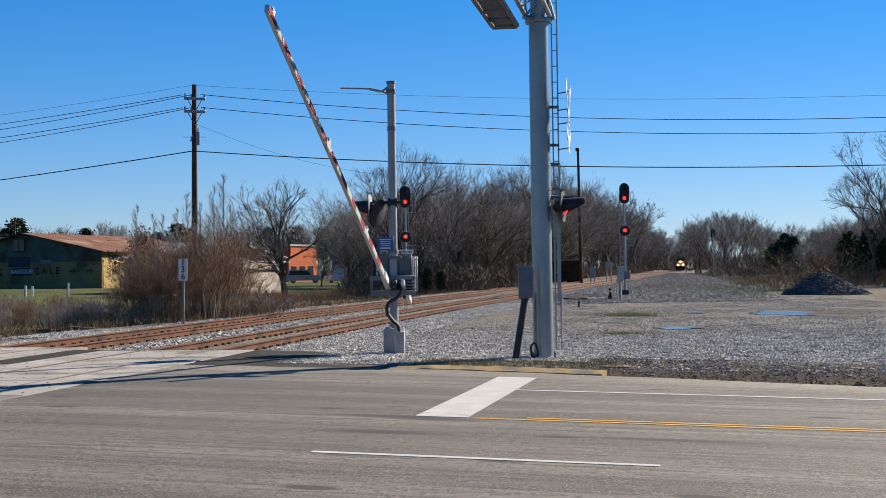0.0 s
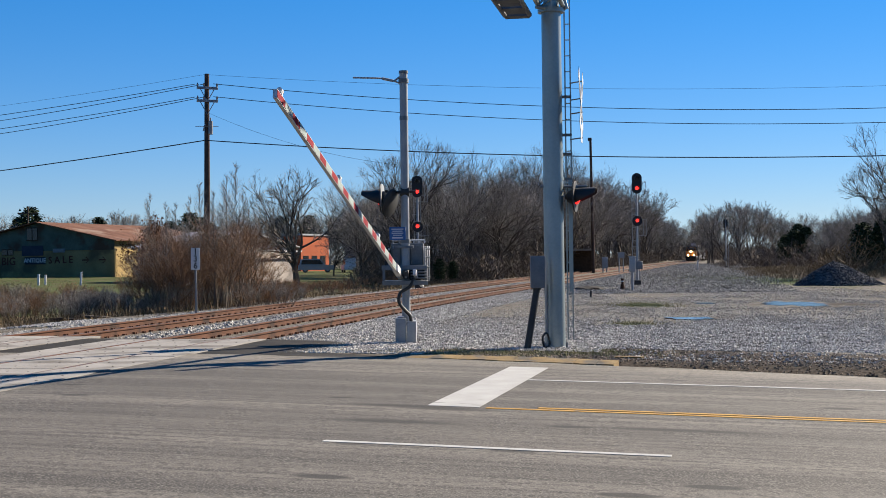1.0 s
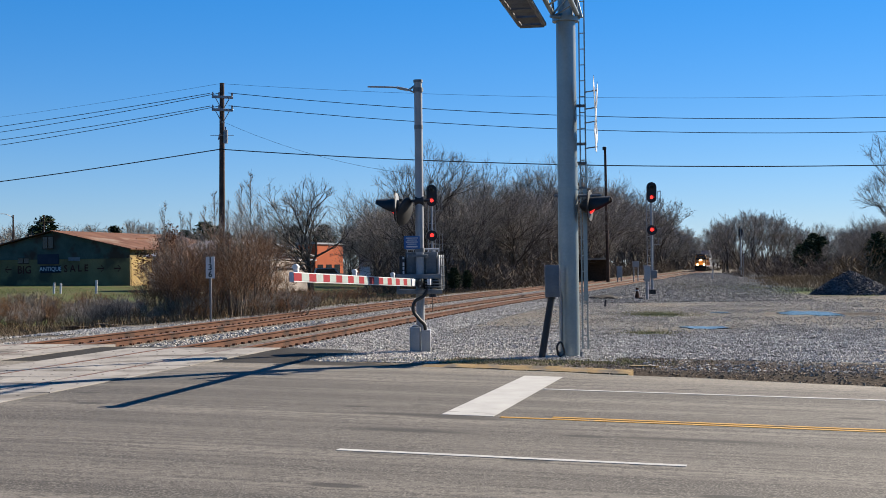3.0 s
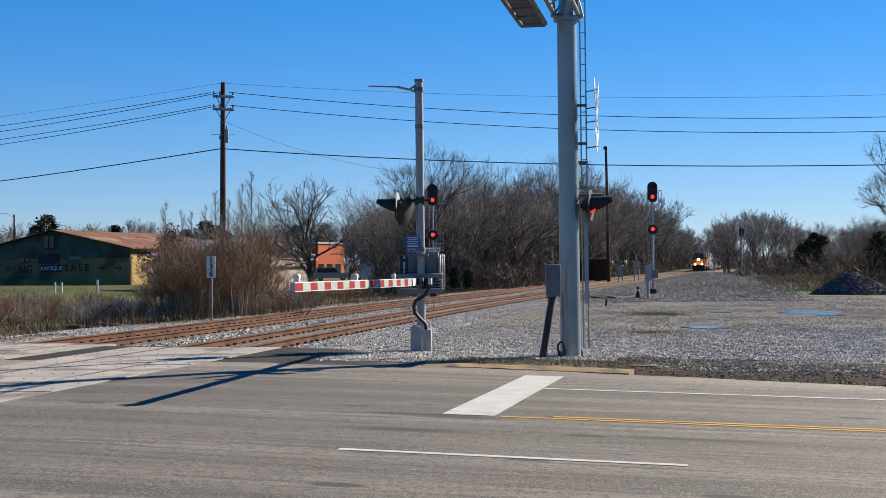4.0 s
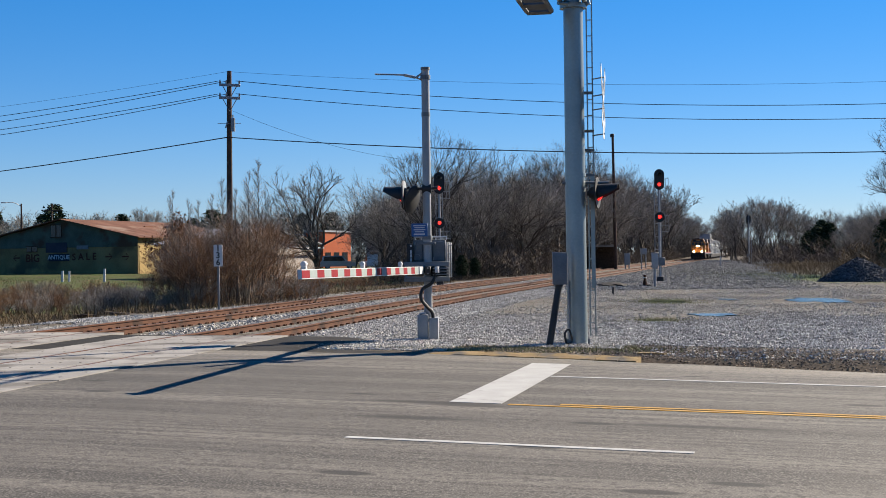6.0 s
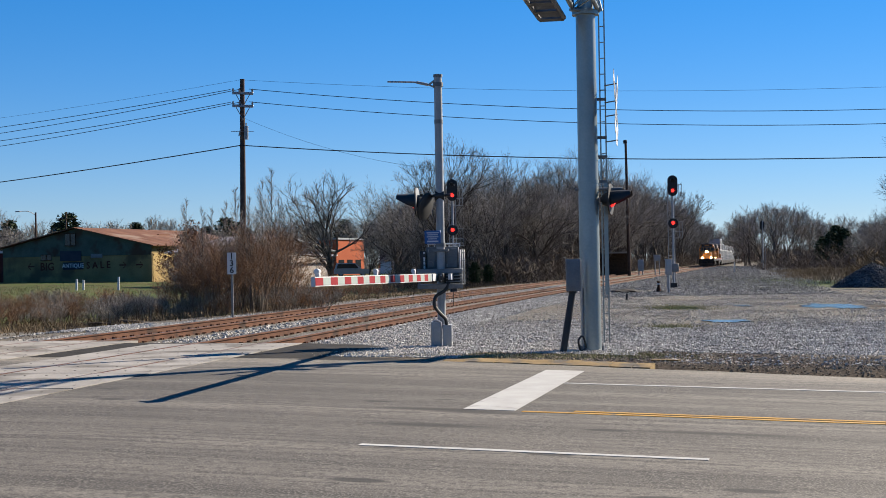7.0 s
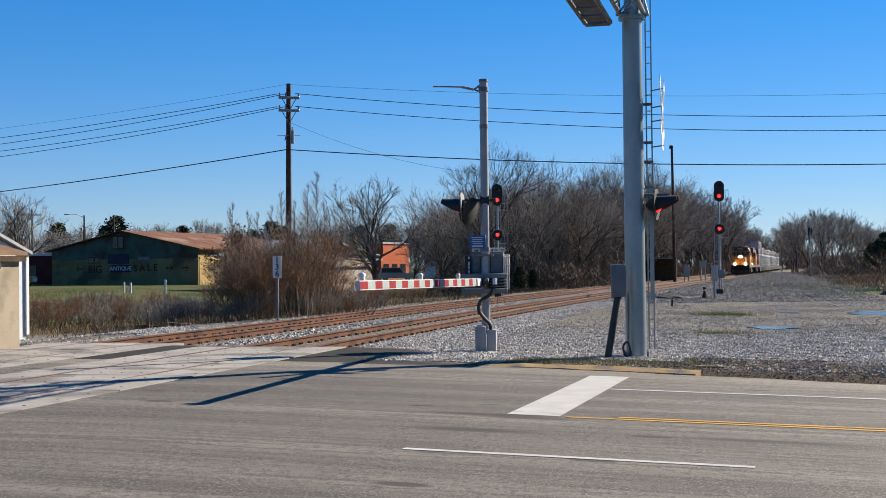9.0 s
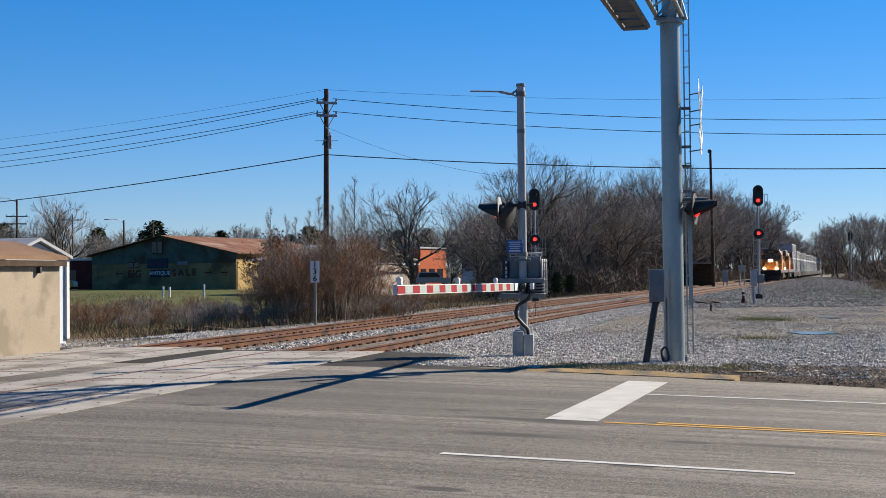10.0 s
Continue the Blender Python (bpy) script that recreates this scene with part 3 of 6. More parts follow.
def build_gravel():
    rng = np.random.default_rng(5)
    # yard: dense by the road, thinning out towards the puddles
    k = 520000
    y = 22 + 52 * rng.random(k) ** 1.6
    x = rng.uniform(-5, 20, k)
    s = bed(x, y)
    n_co = x * ROAD_N.x + y * ROAD_N.y
    r_co = x * ROAD_R.x + y * ROAD_R.y
    patch = np.array([noise.noise((a * 0.3, b * 0.22, 5.0)) for a, b in zip(x, y)])
    keep = (s > 1.1) & (n_co > np.where(r_co < -6.4, 22.3, np.where(r_co < -3.0, 23.9, 22.6 - 0.25 * np.clip(r_co + 3, 0, 8)))) & (x < 4 + 0.33 * y)
    dense = np.where(s < 3.2, 1.0, np.interp(y, (22, 31, 36, 42, 75), (0.95, 0.95, 0.42, 0.24, 0.2)))
    dense = dense * np.where((r_co > -3.6) & (n_co < 25.2 + 0.4 * patch), 0.06, 1.0)
    keep &= rng.random(k) < dense * np.where(s < 3.2, np.clip(0.8 + 0.8 * patch, 0.2, 1), np.clip(0.75 + 1.5 * patch, np.where(y < 35, 0.45, 0.05), 1))
    for cx, cy, rx, ry in ((6.62, 38.4, 0.85, 1.0), (12.1, 48.7, 1.5, 2.6), (9.2, 50.2, 0.6, 0.9), (6.8, 49.6, 1.0, 1.6), (4.7, 35.8, 0.6, 0.8)):
        keep &= ((x - cx) / rx) ** 2 + ((y - cy) / ry) ** 2 > 1
    x, y = x[keep], y[keep]
    size = rng.uniform(0.016, 0.04, len(x)) * np.where(bed(x, y) < 3.0, 1.15, np.interp(y, (30, 40), (1.0, 0.75)))
    rocks("yard_gravel", "loose grey broken stone scattered over the yard", np.stack([x, y, ground_z(x, y) + 0.018], -1), size, seed=2)
    # the yard farther off, coarser and thinner
    k = 110000
    y = 66 + 240 * rng.random(k) ** 1.5
    st = rng.uniform(1.2, 15, k)
    x = track_x(y) + st / 0.982
    patch = np.array([noise.noise((a * 0.3, b * 0.15, 6.0)) for a, b in zip(x, y)])
    keep = rng.random(k) < np.where(st < 4, 0.9, 0.5 + 0.6 * patch) * np.clip((16 - st) / 6, 0, 1)
    x, y = x[keep], y[keep]
    rocks("far_gravel", "grey broken stone over the far yard", np.stack([x, y, ground_z(x, y) + 0.015], -1), rng.uniform(0.03, 0.075, len(x)) * np.interp(y, (90, 300), (1.0, 2.0)), seed=14)
    # leaf litter and small debris on the dirt by the road
    k = 9000
    x = rng.uniform(-0.5, 9, k)
    n_co = rng.uniform(20.6, 25.2, k)
    y = (n_co - x * ROAD_N.x) / ROAD_N.y
    r_co = x * ROAD_R.x + y * ROAD_R.y
    keep = n_co > np.interp(r_co, (-6.5, -2.9, 1.3, 6, 90), (22.3, 21.9, 20.6, 19.95, 19.8))
    x, y = x[keep], y[keep]
    rocks("road_litter", "brown leaf litter and grit along the road edge", np.stack([x, y, ground_z(x, y) + 0.012], -1), rng.uniform(0.008, 0.028, len(x)),
          surf("leaf litter", (0.05, 0.036, 0.025), (0.3, 0.235, 0.17), 3, 0.95, 0, 0.3, 50, vary=0.8), seed=12)
    # beds of the two tracks
    k = 90000
    y = 26 + 70 * rng.random(k) ** 1.4
    s = rng.uniform(-TRACK_GAP - 2.9, 2.2, k)
    x = track_x(y) + s / 0.982
    near = np.minimum(np.abs(s), np.abs(s + TRACK_GAP))
    on_rail = np.abs(near - 0.7525) < 0.12
    edge = np.where(s < -2.05, 29.4 + 0.0 * y, 28.2)
    keep = ~on_rail & (y > edge) & ((near > 0.85) | (rng.random(k) < 0.55))
    x, y, near, s = x[keep], y[keep], near[keep], s[keep]
    z = np.where(near < 1.4, RAIL_Z - 0.215, RAIL_Z - 0.16) + rng.uniform(-0.02, 0.03, len(x))
    z = np.where((s > 1.4) | (s < -TRACK_GAP - 1.4), ground_z(x, y) + 0.01, z)
    inner = near < 0.95
    size = rng.uniform(0.028, 0.055, len(x))
    pts = np.stack([x, y, z], -1)
    rocks("track_ballast", "grey broken stone ballast around the railway tracks", pts[~inner], size[~inner], seed=3)
    rocks("rusty_ballast", "rust-stained broken stone between the rails", pts[inner], size[inner],
          surf("rust-stained stone", (0.0403, 0.0242, 0.0161), (0.121, 0.0749, 0.0518), 3, 0.9, 0, 0.3, 60, vary=0.5), seed=6)
    # pale gravel lane beyond the tracks
    k = 16000
    x, y = rng.uniform(-20, -8.5, k), rng.uniform(35.5, 43, k)
    keep = (np.abs(y - 39.8 - 0.08 * (x + 14)) < 1.9 + 0.6 * rng.normal(0, 0.5, k)) & (bed(x, y) < -TRACK_GAP - 2.2)
    x, y = x[keep], y[keep]
    rocks("pale_gravel", "pale limestone gravel strip beyond the tracks", np.stack([x, y, ground_z(x, y) + 0.015], -1), rng.uniform(0.03, 0.06, len(x)),
          surf("pale limestone", (0.2419, 0.2304, 0.2074), (0.3571, 0.3456, 0.3226), 3, 0.9, 0, 0.2, 50, vary=0.3), seed=4)
    # stone pile
    bm = bmesh.new()
    rings = []
    cx, cy, px, py, pz = 22.0, 78.0, 2.55, 2.6, 1.45
    for i in range(9):
        q = i / 8
        row = []
        for j in range(36):
            a = 2 * math.pi * j / 36
            w = 1 + 0.10 * noise.noise((math.cos(a) * 1.4, math.sin(a) * 1.4, q))
            rad = 1 - q ** 1.1
            row.append(bm.verts.new((px * rad * w * math.cos(a) - 0.3 * q, py * rad * w * math.sin(a), pz * q + 0.05 * noise.noise((a * 3, q * 4, 2)) - 0.1)))
        rings.append(row)
    for a, b in zip(rings, rings[1:]):
        for j in range(36):
            bm.faces.new((a[j], a[(j + 1) % 36], b[(j + 1) % 36], b[j]))
    bm.faces.new(rings[-1])
    pile = thing("stone_pile", pose(cx, cy, float(ground_z(cx, cy))), "heap of dark grey crushed stone on the yard", "stone pile")
    dark = surf("dark crushed stone", (0.0288, 0.03, 0.0334), (0.1094, 0.1123, 0.121), 6, 0.9, 0, 0.6, 12, vary=0.4)
    part("mound", bm, dark, pile)
    k = 5200
    a, q = rng.uniform(0, 6.283, k), 1 - np.sqrt(rng.random(k))
    rad = 1 - q ** 1.1
    pts = np.stack([px * rad * np.cos(a) - 0.3 * q, py * rad * np.sin(a), pz * q - 0.07], -1)
    ob = rocks("loose_stone", "", pts, rng.uniform(0.05, 0.11, k), dark, seed=9)
    ob.parent = pile
    del ob["category"]


# ---------------------------------------------------------------- crossing gate
GATE_AT = (-0.985, 26.87, 0.0)
ARM_PIVOT, ARM_LEN = Vector((-0.115, -0.27, 1.5)), 9.5


def flasher(parent, m, lit):
    """A crossing lamp: dished background, housing, long hood and a red lens, facing its own -Y."""
    f = new("flasher")
    f.parent, f.matrix_basis = parent, m
    bm = bmesh.new()
    add_tube(bm, (0, 0.0, 0), (0, 0.025, 0), 0.295, 0.285, 28)
    part("background_disc", bevelled(bm, 0.006, 1), M_BLACK, f)
    if lit:
        part("disc_back", tubes(((0, 0.026, 0), (0, 0.034, 0), 0.28), seg=28), M_ALU, f, "pale back of the lamp disc")
    bm = bmesh.new()
    add_tube(bm, (0, 0.036, 0), (0, 0.16, 0), 0.15, 0.10, 20)
    add_tube(bm, (0, 0.14, 0), (0, 0.2, 0), 0.06, 0.05, 12)
    part("housing", bm, M_BLACK, f)
    bm = bmesh.new()
    rows = []
    for i, y in enumerate((0.0, -0.12, -0.26, -0.38)):
        span = radians((270, 230, 180, 130)[i])
        for r in (0.165, 0.158):
            rows.append([bm.verts.new((r * math.sin(-span / 2 + span * k / 14), y, r * math.cos(-span / 2 + span * k / 14))) for k in range(15)])
    for i in range(3):
        for off in (0, 1):
            a, b = rows[2 * i + off], rows[2 * i + 2 + off]
            for k in range(14):
                bm.faces.new((a[k], a[k + 1], b[k + 1], b[k]))
    for k in range(14):
        bm.faces.new((rows[6][k], rows[6][k + 1], rows[7][k + 1], rows[7][k]))
    part("hood", bm, M_BLACK, f)
    bm = bmesh.new()
    bmesh.ops.create_uvsphere(bm, u_segments=20, v_segments=8, radius=0.148)
    bmesh.ops.transform(bm, matrix=Matrix.Diagonal((1, 0.6, 1, 1)), verts=bm.verts)
    part("lens", bm, M_REDDIM, f, "glowing red lens")
    return f


def build_gate():
    gate = thing("crossing_gate", pose(*GATE_AT), "railway crossing gate with aluminium mast and striped boom", "crossing gate")
    bm = tubes(((0, 0, 0.35), (0, 0, 5.37), 0.083, 0.08), seg=24)
    part("mast", bm, M_ALU, gate, "dull aluminium mast")
    for z0, z1, r in ((5.16, 5.24, 0.1), (5.35, 5.4, 0.092), (4.42, 4.5, 0.087), (1.98, 2.06, 0.1)):
        part("collar", tubes(((0, 0, z0), (0, 0, z1), r), seg=24), M_STEEL, gate)
    bm = pipe([(-0.05, 0, 5.14), (-0.2, -0.02, 5.2), (-0.42, -0.03, 5.25), (-1.0, -0.06, 5.27)], 0.017, 8)
    add_tube(bm, (-0.06, 0, 5.29), (-0.18, -0.02, 5.2), 0.02)
    add_tube(bm, (-0.2, -0.02, 5.2), (-0.42, -0.03, 5.25), 0.028)
    part("top_arm", bm, M_ALU, gate, "thin white rod arm at the mast top")
    bm = boxes((-0.21, -0.22, 0.0, 0.0, 0.14, 0.5), (0.02, -0.24, 0.0, 0.2, 0.1, 0.44), (-0.17, -0.18, 0.5, -0.04, 0.1, 0.53))
    part("base_box", bevelled(bm, 0.015), M_ALU, gate, "pale grey junction boxes at the mast foot")
    bm = pipe([(0.16, -0.2, 1.28), (0.08, -0.24, 1.12), (-0.1, -0.26, 1.0), (-0.13, -0.26, 0.82), (-0.02, -0.24, 0.66), (0.08, -0.22, 0.55), (0.1, -0.2, 0.42)], 0.034, 10)
    part("cable", bm, M_RUBBER, gate, "thick black cable loop")
    # mechanism: gear case behind the mast, carried by two channels
    case = part("gear_case", bevelled(boxes((-0.29, 0.1, 1.52, 0.35, 0.46, 1.98)), 0.02), M_STEEL, gate, "grey cast gear case")
    for x0, x1 in ((-0.265, -0.1), (0.1, 0.325)):
        part("case_door", bevelled(boxes((x0, 0.085, 1.56, x1, 0.1, 1.94)), 0.006, 1), M_STEEL, case)
        for z in (1.6, 1.9):
            part("hinge", tubes(((x0 + 0.015, 0.075, z - 0.03), (x0 + 0.015, 0.075, z + 0.03), 0.012), seg=8), M_ALU, case)
    part("shaft_boss", tubes(((-0.21, 0.06, 1.63), (-0.21, 0.1, 1.63), 0.06, 0.065), ((-0.21, 0.05, 1.63), (-0.21, 0.06, 1.63), 0.03), seg=20), M_STEEL, case)
    plate = part("marker_plate", bevelled(boxes((-0.41, -0.02, 1.5, -0.3, 0.3, 1.9)), 0.01, 1), M_BLACK, gate, "black side plate with white marks")
    for z, h in ((1.86, 0.02), (1.74, 0.035), (1.66, 0.03), (1.58, 0.03)):
        part("white_mark", boxes((-0.345, -0.026, z - h, -0.31, -0.022, z + h)), M_WHITE, plate)
    bm = tubes(((-0.27, 0.12, 2.035), (0.38, 0.12, 2.035), 0.016), seg=8)
    for x in (-0.25, -0.13, 0.02, 0.16, 0.28, 0.37):
        add_tube(bm, (x, 0.12, 1.97), (x, 0.12, 2.035), 0.012, seg=6)
    part("guard_rail", bm, M_WHITE, gate, "thin white guard rail")
    part("upper_channel", bevelled(boxes((-0.47, -0.17, 1.45, 0.43, -0.15, 1.54), (-0.47, -0.15, 1.52, 0.43, 0.5, 1.54), (-0.47, -0.15, 1.45, 0.43, -0.09, 1.465)), 0.005, 1), M_STEEL, gate)
    part("lower_channel", bevelled(boxes((-0.46, -0.24, 1.15, 0.44, -0.22, 1.24), (-0.46, -0.22, 1.225, 0.44, 0.4, 1.24), (-0.46, -0.22, 1.15, 0.44, -0.14, 1.165)), 0.005, 1), M_STEEL, gate)
    for x in (-0.43, 0.4):
        part("channel_strut", bevelled(boxes((x - 0.025, -0.14, 1.24, x + 0.025, -0.1, 1.45)), 0.005, 1), M_STEEL, gate)
    part("crank_housing", bevelled(boxes((0.07, -0.13, 1.25, 0.38, 0.2, 1.445)), 0.015, 1), M_BLACK, gate, "black crank housing")
    for z in (1.29, 1.35, 1.41):
        part("crank_bar", bevelled(boxes((0.1, -0.2, z - 0.018, 0.42, -0.13, z + 0.012)), 0.006, 1), M_STEEL, gate)
    part("pivot_block", bevelled(boxes((-0.04, -0.4, 1.28, 0.07, -0.16, 1.45)), 0.012, 1), M_BLACK, gate)
    for z in (1.31, 1.42):
        part("bolt", tubes(((0.015, -0.415, z), (0.015, -0.4, z), 0.016), seg=6), M_ALU, gate)
    for x, y in ((0.375, 0.05), (0.415, 0.16), (0.455, 0.3)):
        part("counterweight", bevelled(boxes((x - 0.016, y - 0.06, 1.22, x + 0.016, y + 0.08, 1.92)), 0.008, 1), M_ALU, gate)
    for z in (1.3, 1.5, 1.7, 1.86):
        part("weight_bolt", tubes(((0.36, 0.1, z), (0.48, 0.1, z), 0.014), seg=6), M_ALU, gate)
    part("mast_clamp", bevelled(boxes((-0.16, -0.105, 1.88, 0.16, -0.083, 1.93), (-0.16, -0.1, 1.885, -0.13, 0.1, 1.925), (0.13, -0.1, 1.885, 0.16, 0.1, 1.925)), 0.004, 1), M_STEEL, gate)
    part("drop_wire", tubes(((0.24, -0.1, 0.8), (0.24, -0.1, 1.16), 0.006), seg=5), M_BLACK, gate)
    # sign
    sign = part("sign", bevelled(boxes((-0.31, -0.13, 2.04, 0.01, -0.115, 2.3)), 0.004, 1), M_BLUE, gate, "small blue sign with white lines")
    for w, z, h in ((0.24, 2.255, 0.018), (0.2, 2.215, 0.016), (0.23, 2.175, 0.018), (0.18, 2.135, 0.016), (0.22, 2.085, 0.03)):
        part("sign_bar", boxes((-0.15 - w / 2, -0.1325, z - h / 2, -0.15 + w / 2, -0.1305, z + h / 2)), M_WHITE, sign)
    # lamps on the cross arm
    bm = tubes(((-0.62, 0, 2.98), (0.22, 0, 3.0), 0.03), ((-0.36, -0.05, 2.85), (-0.36, -0.05, 3.03), 0.04), ((-0.09, 0, 2.99), (0.09, 0, 2.99), 0.1), seg=12)
    part("lamp_arm", bm, M_BLACK, gate)
    flasher(gate, pose(-0.47, -0.03, 2.87, 0, 0, -96), True)
    rear = part("rear_disc", bevelled(tubes(((-0.3, -0.06, 2.78), (-0.27, -0.075, 2.77), 0.29, 0.28), seg=28), 0.006, 1), M_BLACK, gate, "black disc of the rear lamp")
    part("rear_housing", tubes(((-0.4, -0.03, 2.8), (-0.3, -0.06, 2.78), 0.1, 0.16), seg=18), M_BLACK, rear)
    # arm with its stripes and lamps
    arm = part("gate_arm", gate_arm_mesh(), M_WHITE, gate, "long tapered boom with red and white stripes")
    n = 22
    for i in range(n):
        x0, x1 = 0.55 + (ARM_LEN - 0.55) * i / n, 0.55 + (ARM_LEN - 0.55) * (i + 1) / n
        h0, h1 = arm_h(x0) - 0.012, arm_h(x1) - 0.012
        red = (n - 1 - i) % 2 == 0
        for side in (-1, 1):
            bm = bmesh.new()
            y = side * 0.0285
            add_prism(bm, [(x0, y, -h0), (x1, y, -h1), (x1, y, h1), (x0, y, h0)], (0, side * 0.003, 0))
            part("stripe", bm, M_REDSHEET if red else M_WHITESHEET, arm, "red stripe" if red else "white stripe")
    for x in (2.3, 5.6, ARM_LEN - 0.25):
        bm = bmesh.new()
        add_box(bm, x - 0.04, -0.03, 0.06, x + 0.04, 0.03, 0.12)
        add_tube(bm, (x - 0.05, 0, 0.13), (x + 0.06, 0, 0.13), 0.038)
        part("arm_lamp", bevelled(bm, 0.006, 1), M_WHITE, arm)
    return gate, arm


def arm_h(x):
    """Half the height of the arm, x metres from its pivot."""
    return 0.062 + 0.013 * (1 - x / ARM_LEN)


def gate_arm_mesh():
    bm = bmesh.new()
    h0, h1 = arm_h(0.3), arm_h(ARM_LEN)
    add_prism(bm, [(-0.1, -0.027, -h0), (ARM_LEN, -0.027, -h1), (ARM_LEN, -0.027, h1), (-0.1, -0.027, h0)], (0, 0.054, 0))
    add_box(bm, -0.2, -0.05, -0.07, 0.5, 0.05, 0.07)
    add_box(bm, -0.9, 0.28, -0.06, 0.1, 0.34, 0.06)
    return bm


# ---------------------------------------------------------------- cantilever
CANT_AT = (1.85, 25.38, -0.04)


def build_cantilever():
    c = thing("signal_cantilever", pose(*CANT_AT), "tall grey steel cantilever pole with walkway, ladder and crossing lamps", "signal cantilever")
    part("pole", tubes(((0, 0, 0.0), (0, 0, 6.38), 0.192, 0.182), seg=36), M_GALV, c, "grey painted round steel pole")
    bm = boxes((-0.26, -0.26, -0.05, 0.26, 0.26, 0.03))
    for sx in (-0.2, 0.2):
        for sy in (-0.2, 0.2):
            add_tube(bm, (sx, sy, 0.03), (sx, sy, 0.12), 0.025, seg=6)
    part("base_plate", bm, M_STEEL, c)
    for z0, z1, r in ((6.28, 6.36, 0.25), (3.14, 3.2, 0.2), (3.56, 3.62, 0.196)):
        part("pole_band", tubes(((0, 0, z0), (0, 0, z1), r), seg=24), M_GALV, c)
    # truss out over the road, along the gate arm's way
    u = Vector((-0.16, -0.987, 0))
    w = Vector((-0.987, 0.16, 0))
    reach = 8.6
    chords = [w * 0.22 + Vector((0, 0, 6.4)), w * -0.22 + Vector((0, 0, 6.4)), w * 0.22 + Vector((0, 0, 7.5)), w * -0.22 + Vector((0, 0, 7.5))]
    for p in chords:
        part("chord", tubes((p - u * 0.25, p + u * reach, 0.045), seg=10), M_GALV, c)
    bays = 8
    for i in range(bays):
        a, b = reach * i / bays, reach * (i + 1) / bays
        bm = bmesh.new()
        for s in (0.22, -0.22):
            lo, hi = w * s + Vector((0, 0, 6.4)), w * s + Vector((0, 0, 7.5))
            p, q = (lo, hi) if i % 2 == 0 else (hi, lo)
            add_tube(bm, p + u * a, q + u * b, 0.022, seg=8)
            add_tube(bm, lo + u * b, hi + u * b, 0.022, seg=8)
        for z in (6.4, 7.5):
            add_tube(bm, w * 0.22 + Vector((0, 0, z)) + u * a, w * -0.22 + Vector((0, 0, z)) + u * b, 0.018, seg=8)
        part("truss_bay", bm, M_GALV, c)
    bm = bmesh.new()
    add_tube(bm, (0.24, 0.0, 6.34), (-0.3, -0.3, 6.34), 0.035)
    add_tube(bm, (0.28, -0.05, 6.34), (0.0, -0.1, 7.4), 0.05)
    add_tube(bm, (-0.22, -0.25, 6.42), (0.12, -0.1, 6.85), 0.022)
    add_tube(bm, (0, 0, 6.38), (0, 0, 7.6), 0.15, 0.14, 20)
    part("truss_root", bm, M_GALV, c)
    # grated walkway beside the truss
    walk_top = new("walkway")
    walk_top.parent = c
    x0, x1 = 0.39, 0.85
    for p0, nm in ((x0, "stringer"), (x1, "stringer")):
        part(nm, tubes((w * p0 + u * 0.1 + Vector((0, 0, 6.24)), w * p0 + u * reach + Vector((0, 0, 6.24)), 0.045), seg=6), M_STEEL, walk_top)
    s = 0.12
    while s < reach:
        part("grate_bar", tubes((w * x0 + u * s + Vector((0, 0, 6.26)), w * x1 + u * s + Vector((0, 0, 6.26)), 0.013), seg=4), M_STEEL, walk_top)
        s += 0.085
    for s in (0.12, 0.9, 1.7, 3.2, 4.8, 6.4, 8.0):
        bm = tubes((w * x0 + u * s + Vector((0, 0, 6.22)), w * x1 + u * s + Vector((0, 0, 6.22)), 0.045), seg=4)
        add_tube(bm, w * x1 + u * s + Vector((0, 0, 6.22)), w * x1 + u * s + Vector((0, 0, 7.2)), 0.02, seg=8)
        part("walkway_bracket", bm, M_STEEL, walk_top)
    for z in (6.65, 7.2):
        part("walkway_rail", tubes((w * x1 + u * 0.1 + Vector((0, 0, z)), w * x1 + u * reach + Vector((0, 0, z)), 0.02), seg=8), M_STEEL, walk_top)
    # ladder
    ladder = new("ladder")
    ladder.parent, ladder.matrix_basis = c, pose(0.045, 0.2, 0)
    for x in (0.215, 0.315):
        part("ladder_rail", boxes((x - 0.012, -0.02, 0.15, x + 0.012, 0.02, 8.2)), M_GALV, ladder)
    z = 0.4
    while z < 8.1:
        part("rung", tubes(((0.215, 0, z), (0.315, 0, z), 0.01), seg=6), M_GALV, ladder)
        z += 0.3
    for z in (3.15, 3.62, 3.98, 4.7):
        part("ladder_bracket", boxes((-0.1, -0.03, z, 0.33, 0.03, z + 0.05)), M_STEEL, ladder)
    part("ladder_guard", boxes((0.25, -0.035, 1.05, 0.31, -0.02, 3.15)), M_GALV, ladder)
    # crossbuck, nearly edge-on to the road
    buck = new("crossbuck")
    buck.parent, buck.matrix_basis = c, pose(0.54, -0.02, 4.62, 0, 0, 81)
    for a in (45, -45):
        bm = boxes((-0.72, -0.004, -0.115, 0.72, 0.004, 0.115))
        ob = part("crossbuck_blade", bm, M_WHITE, buck, "white painted crossbuck blade")
        ob.matrix_basis = pose(0, 0.006 if a > 0 else -0.006, 0, 0, a, 0)
        for k in (-0.42, -0.22, 0.22, 0.42):
            bar = part("letter_bar", boxes((k - 0.07, -0.007, -0.06, k + 0.07, -0.005, 0.06)), M_BLACK, ob)
    plate = part("number_plate", boxes((-0.2, -0.004, -0.78, 0.2, 0.004, -0.45)), M_WHITE, buck)
    for z in (3.92, 4.4, 4.66, 4.98):
        part("crossbuck_arm", tubes(((0.35, 0.2, z), (0.56, -0.02, z + 0.01), 0.012), seg=6), M_STEEL, c)
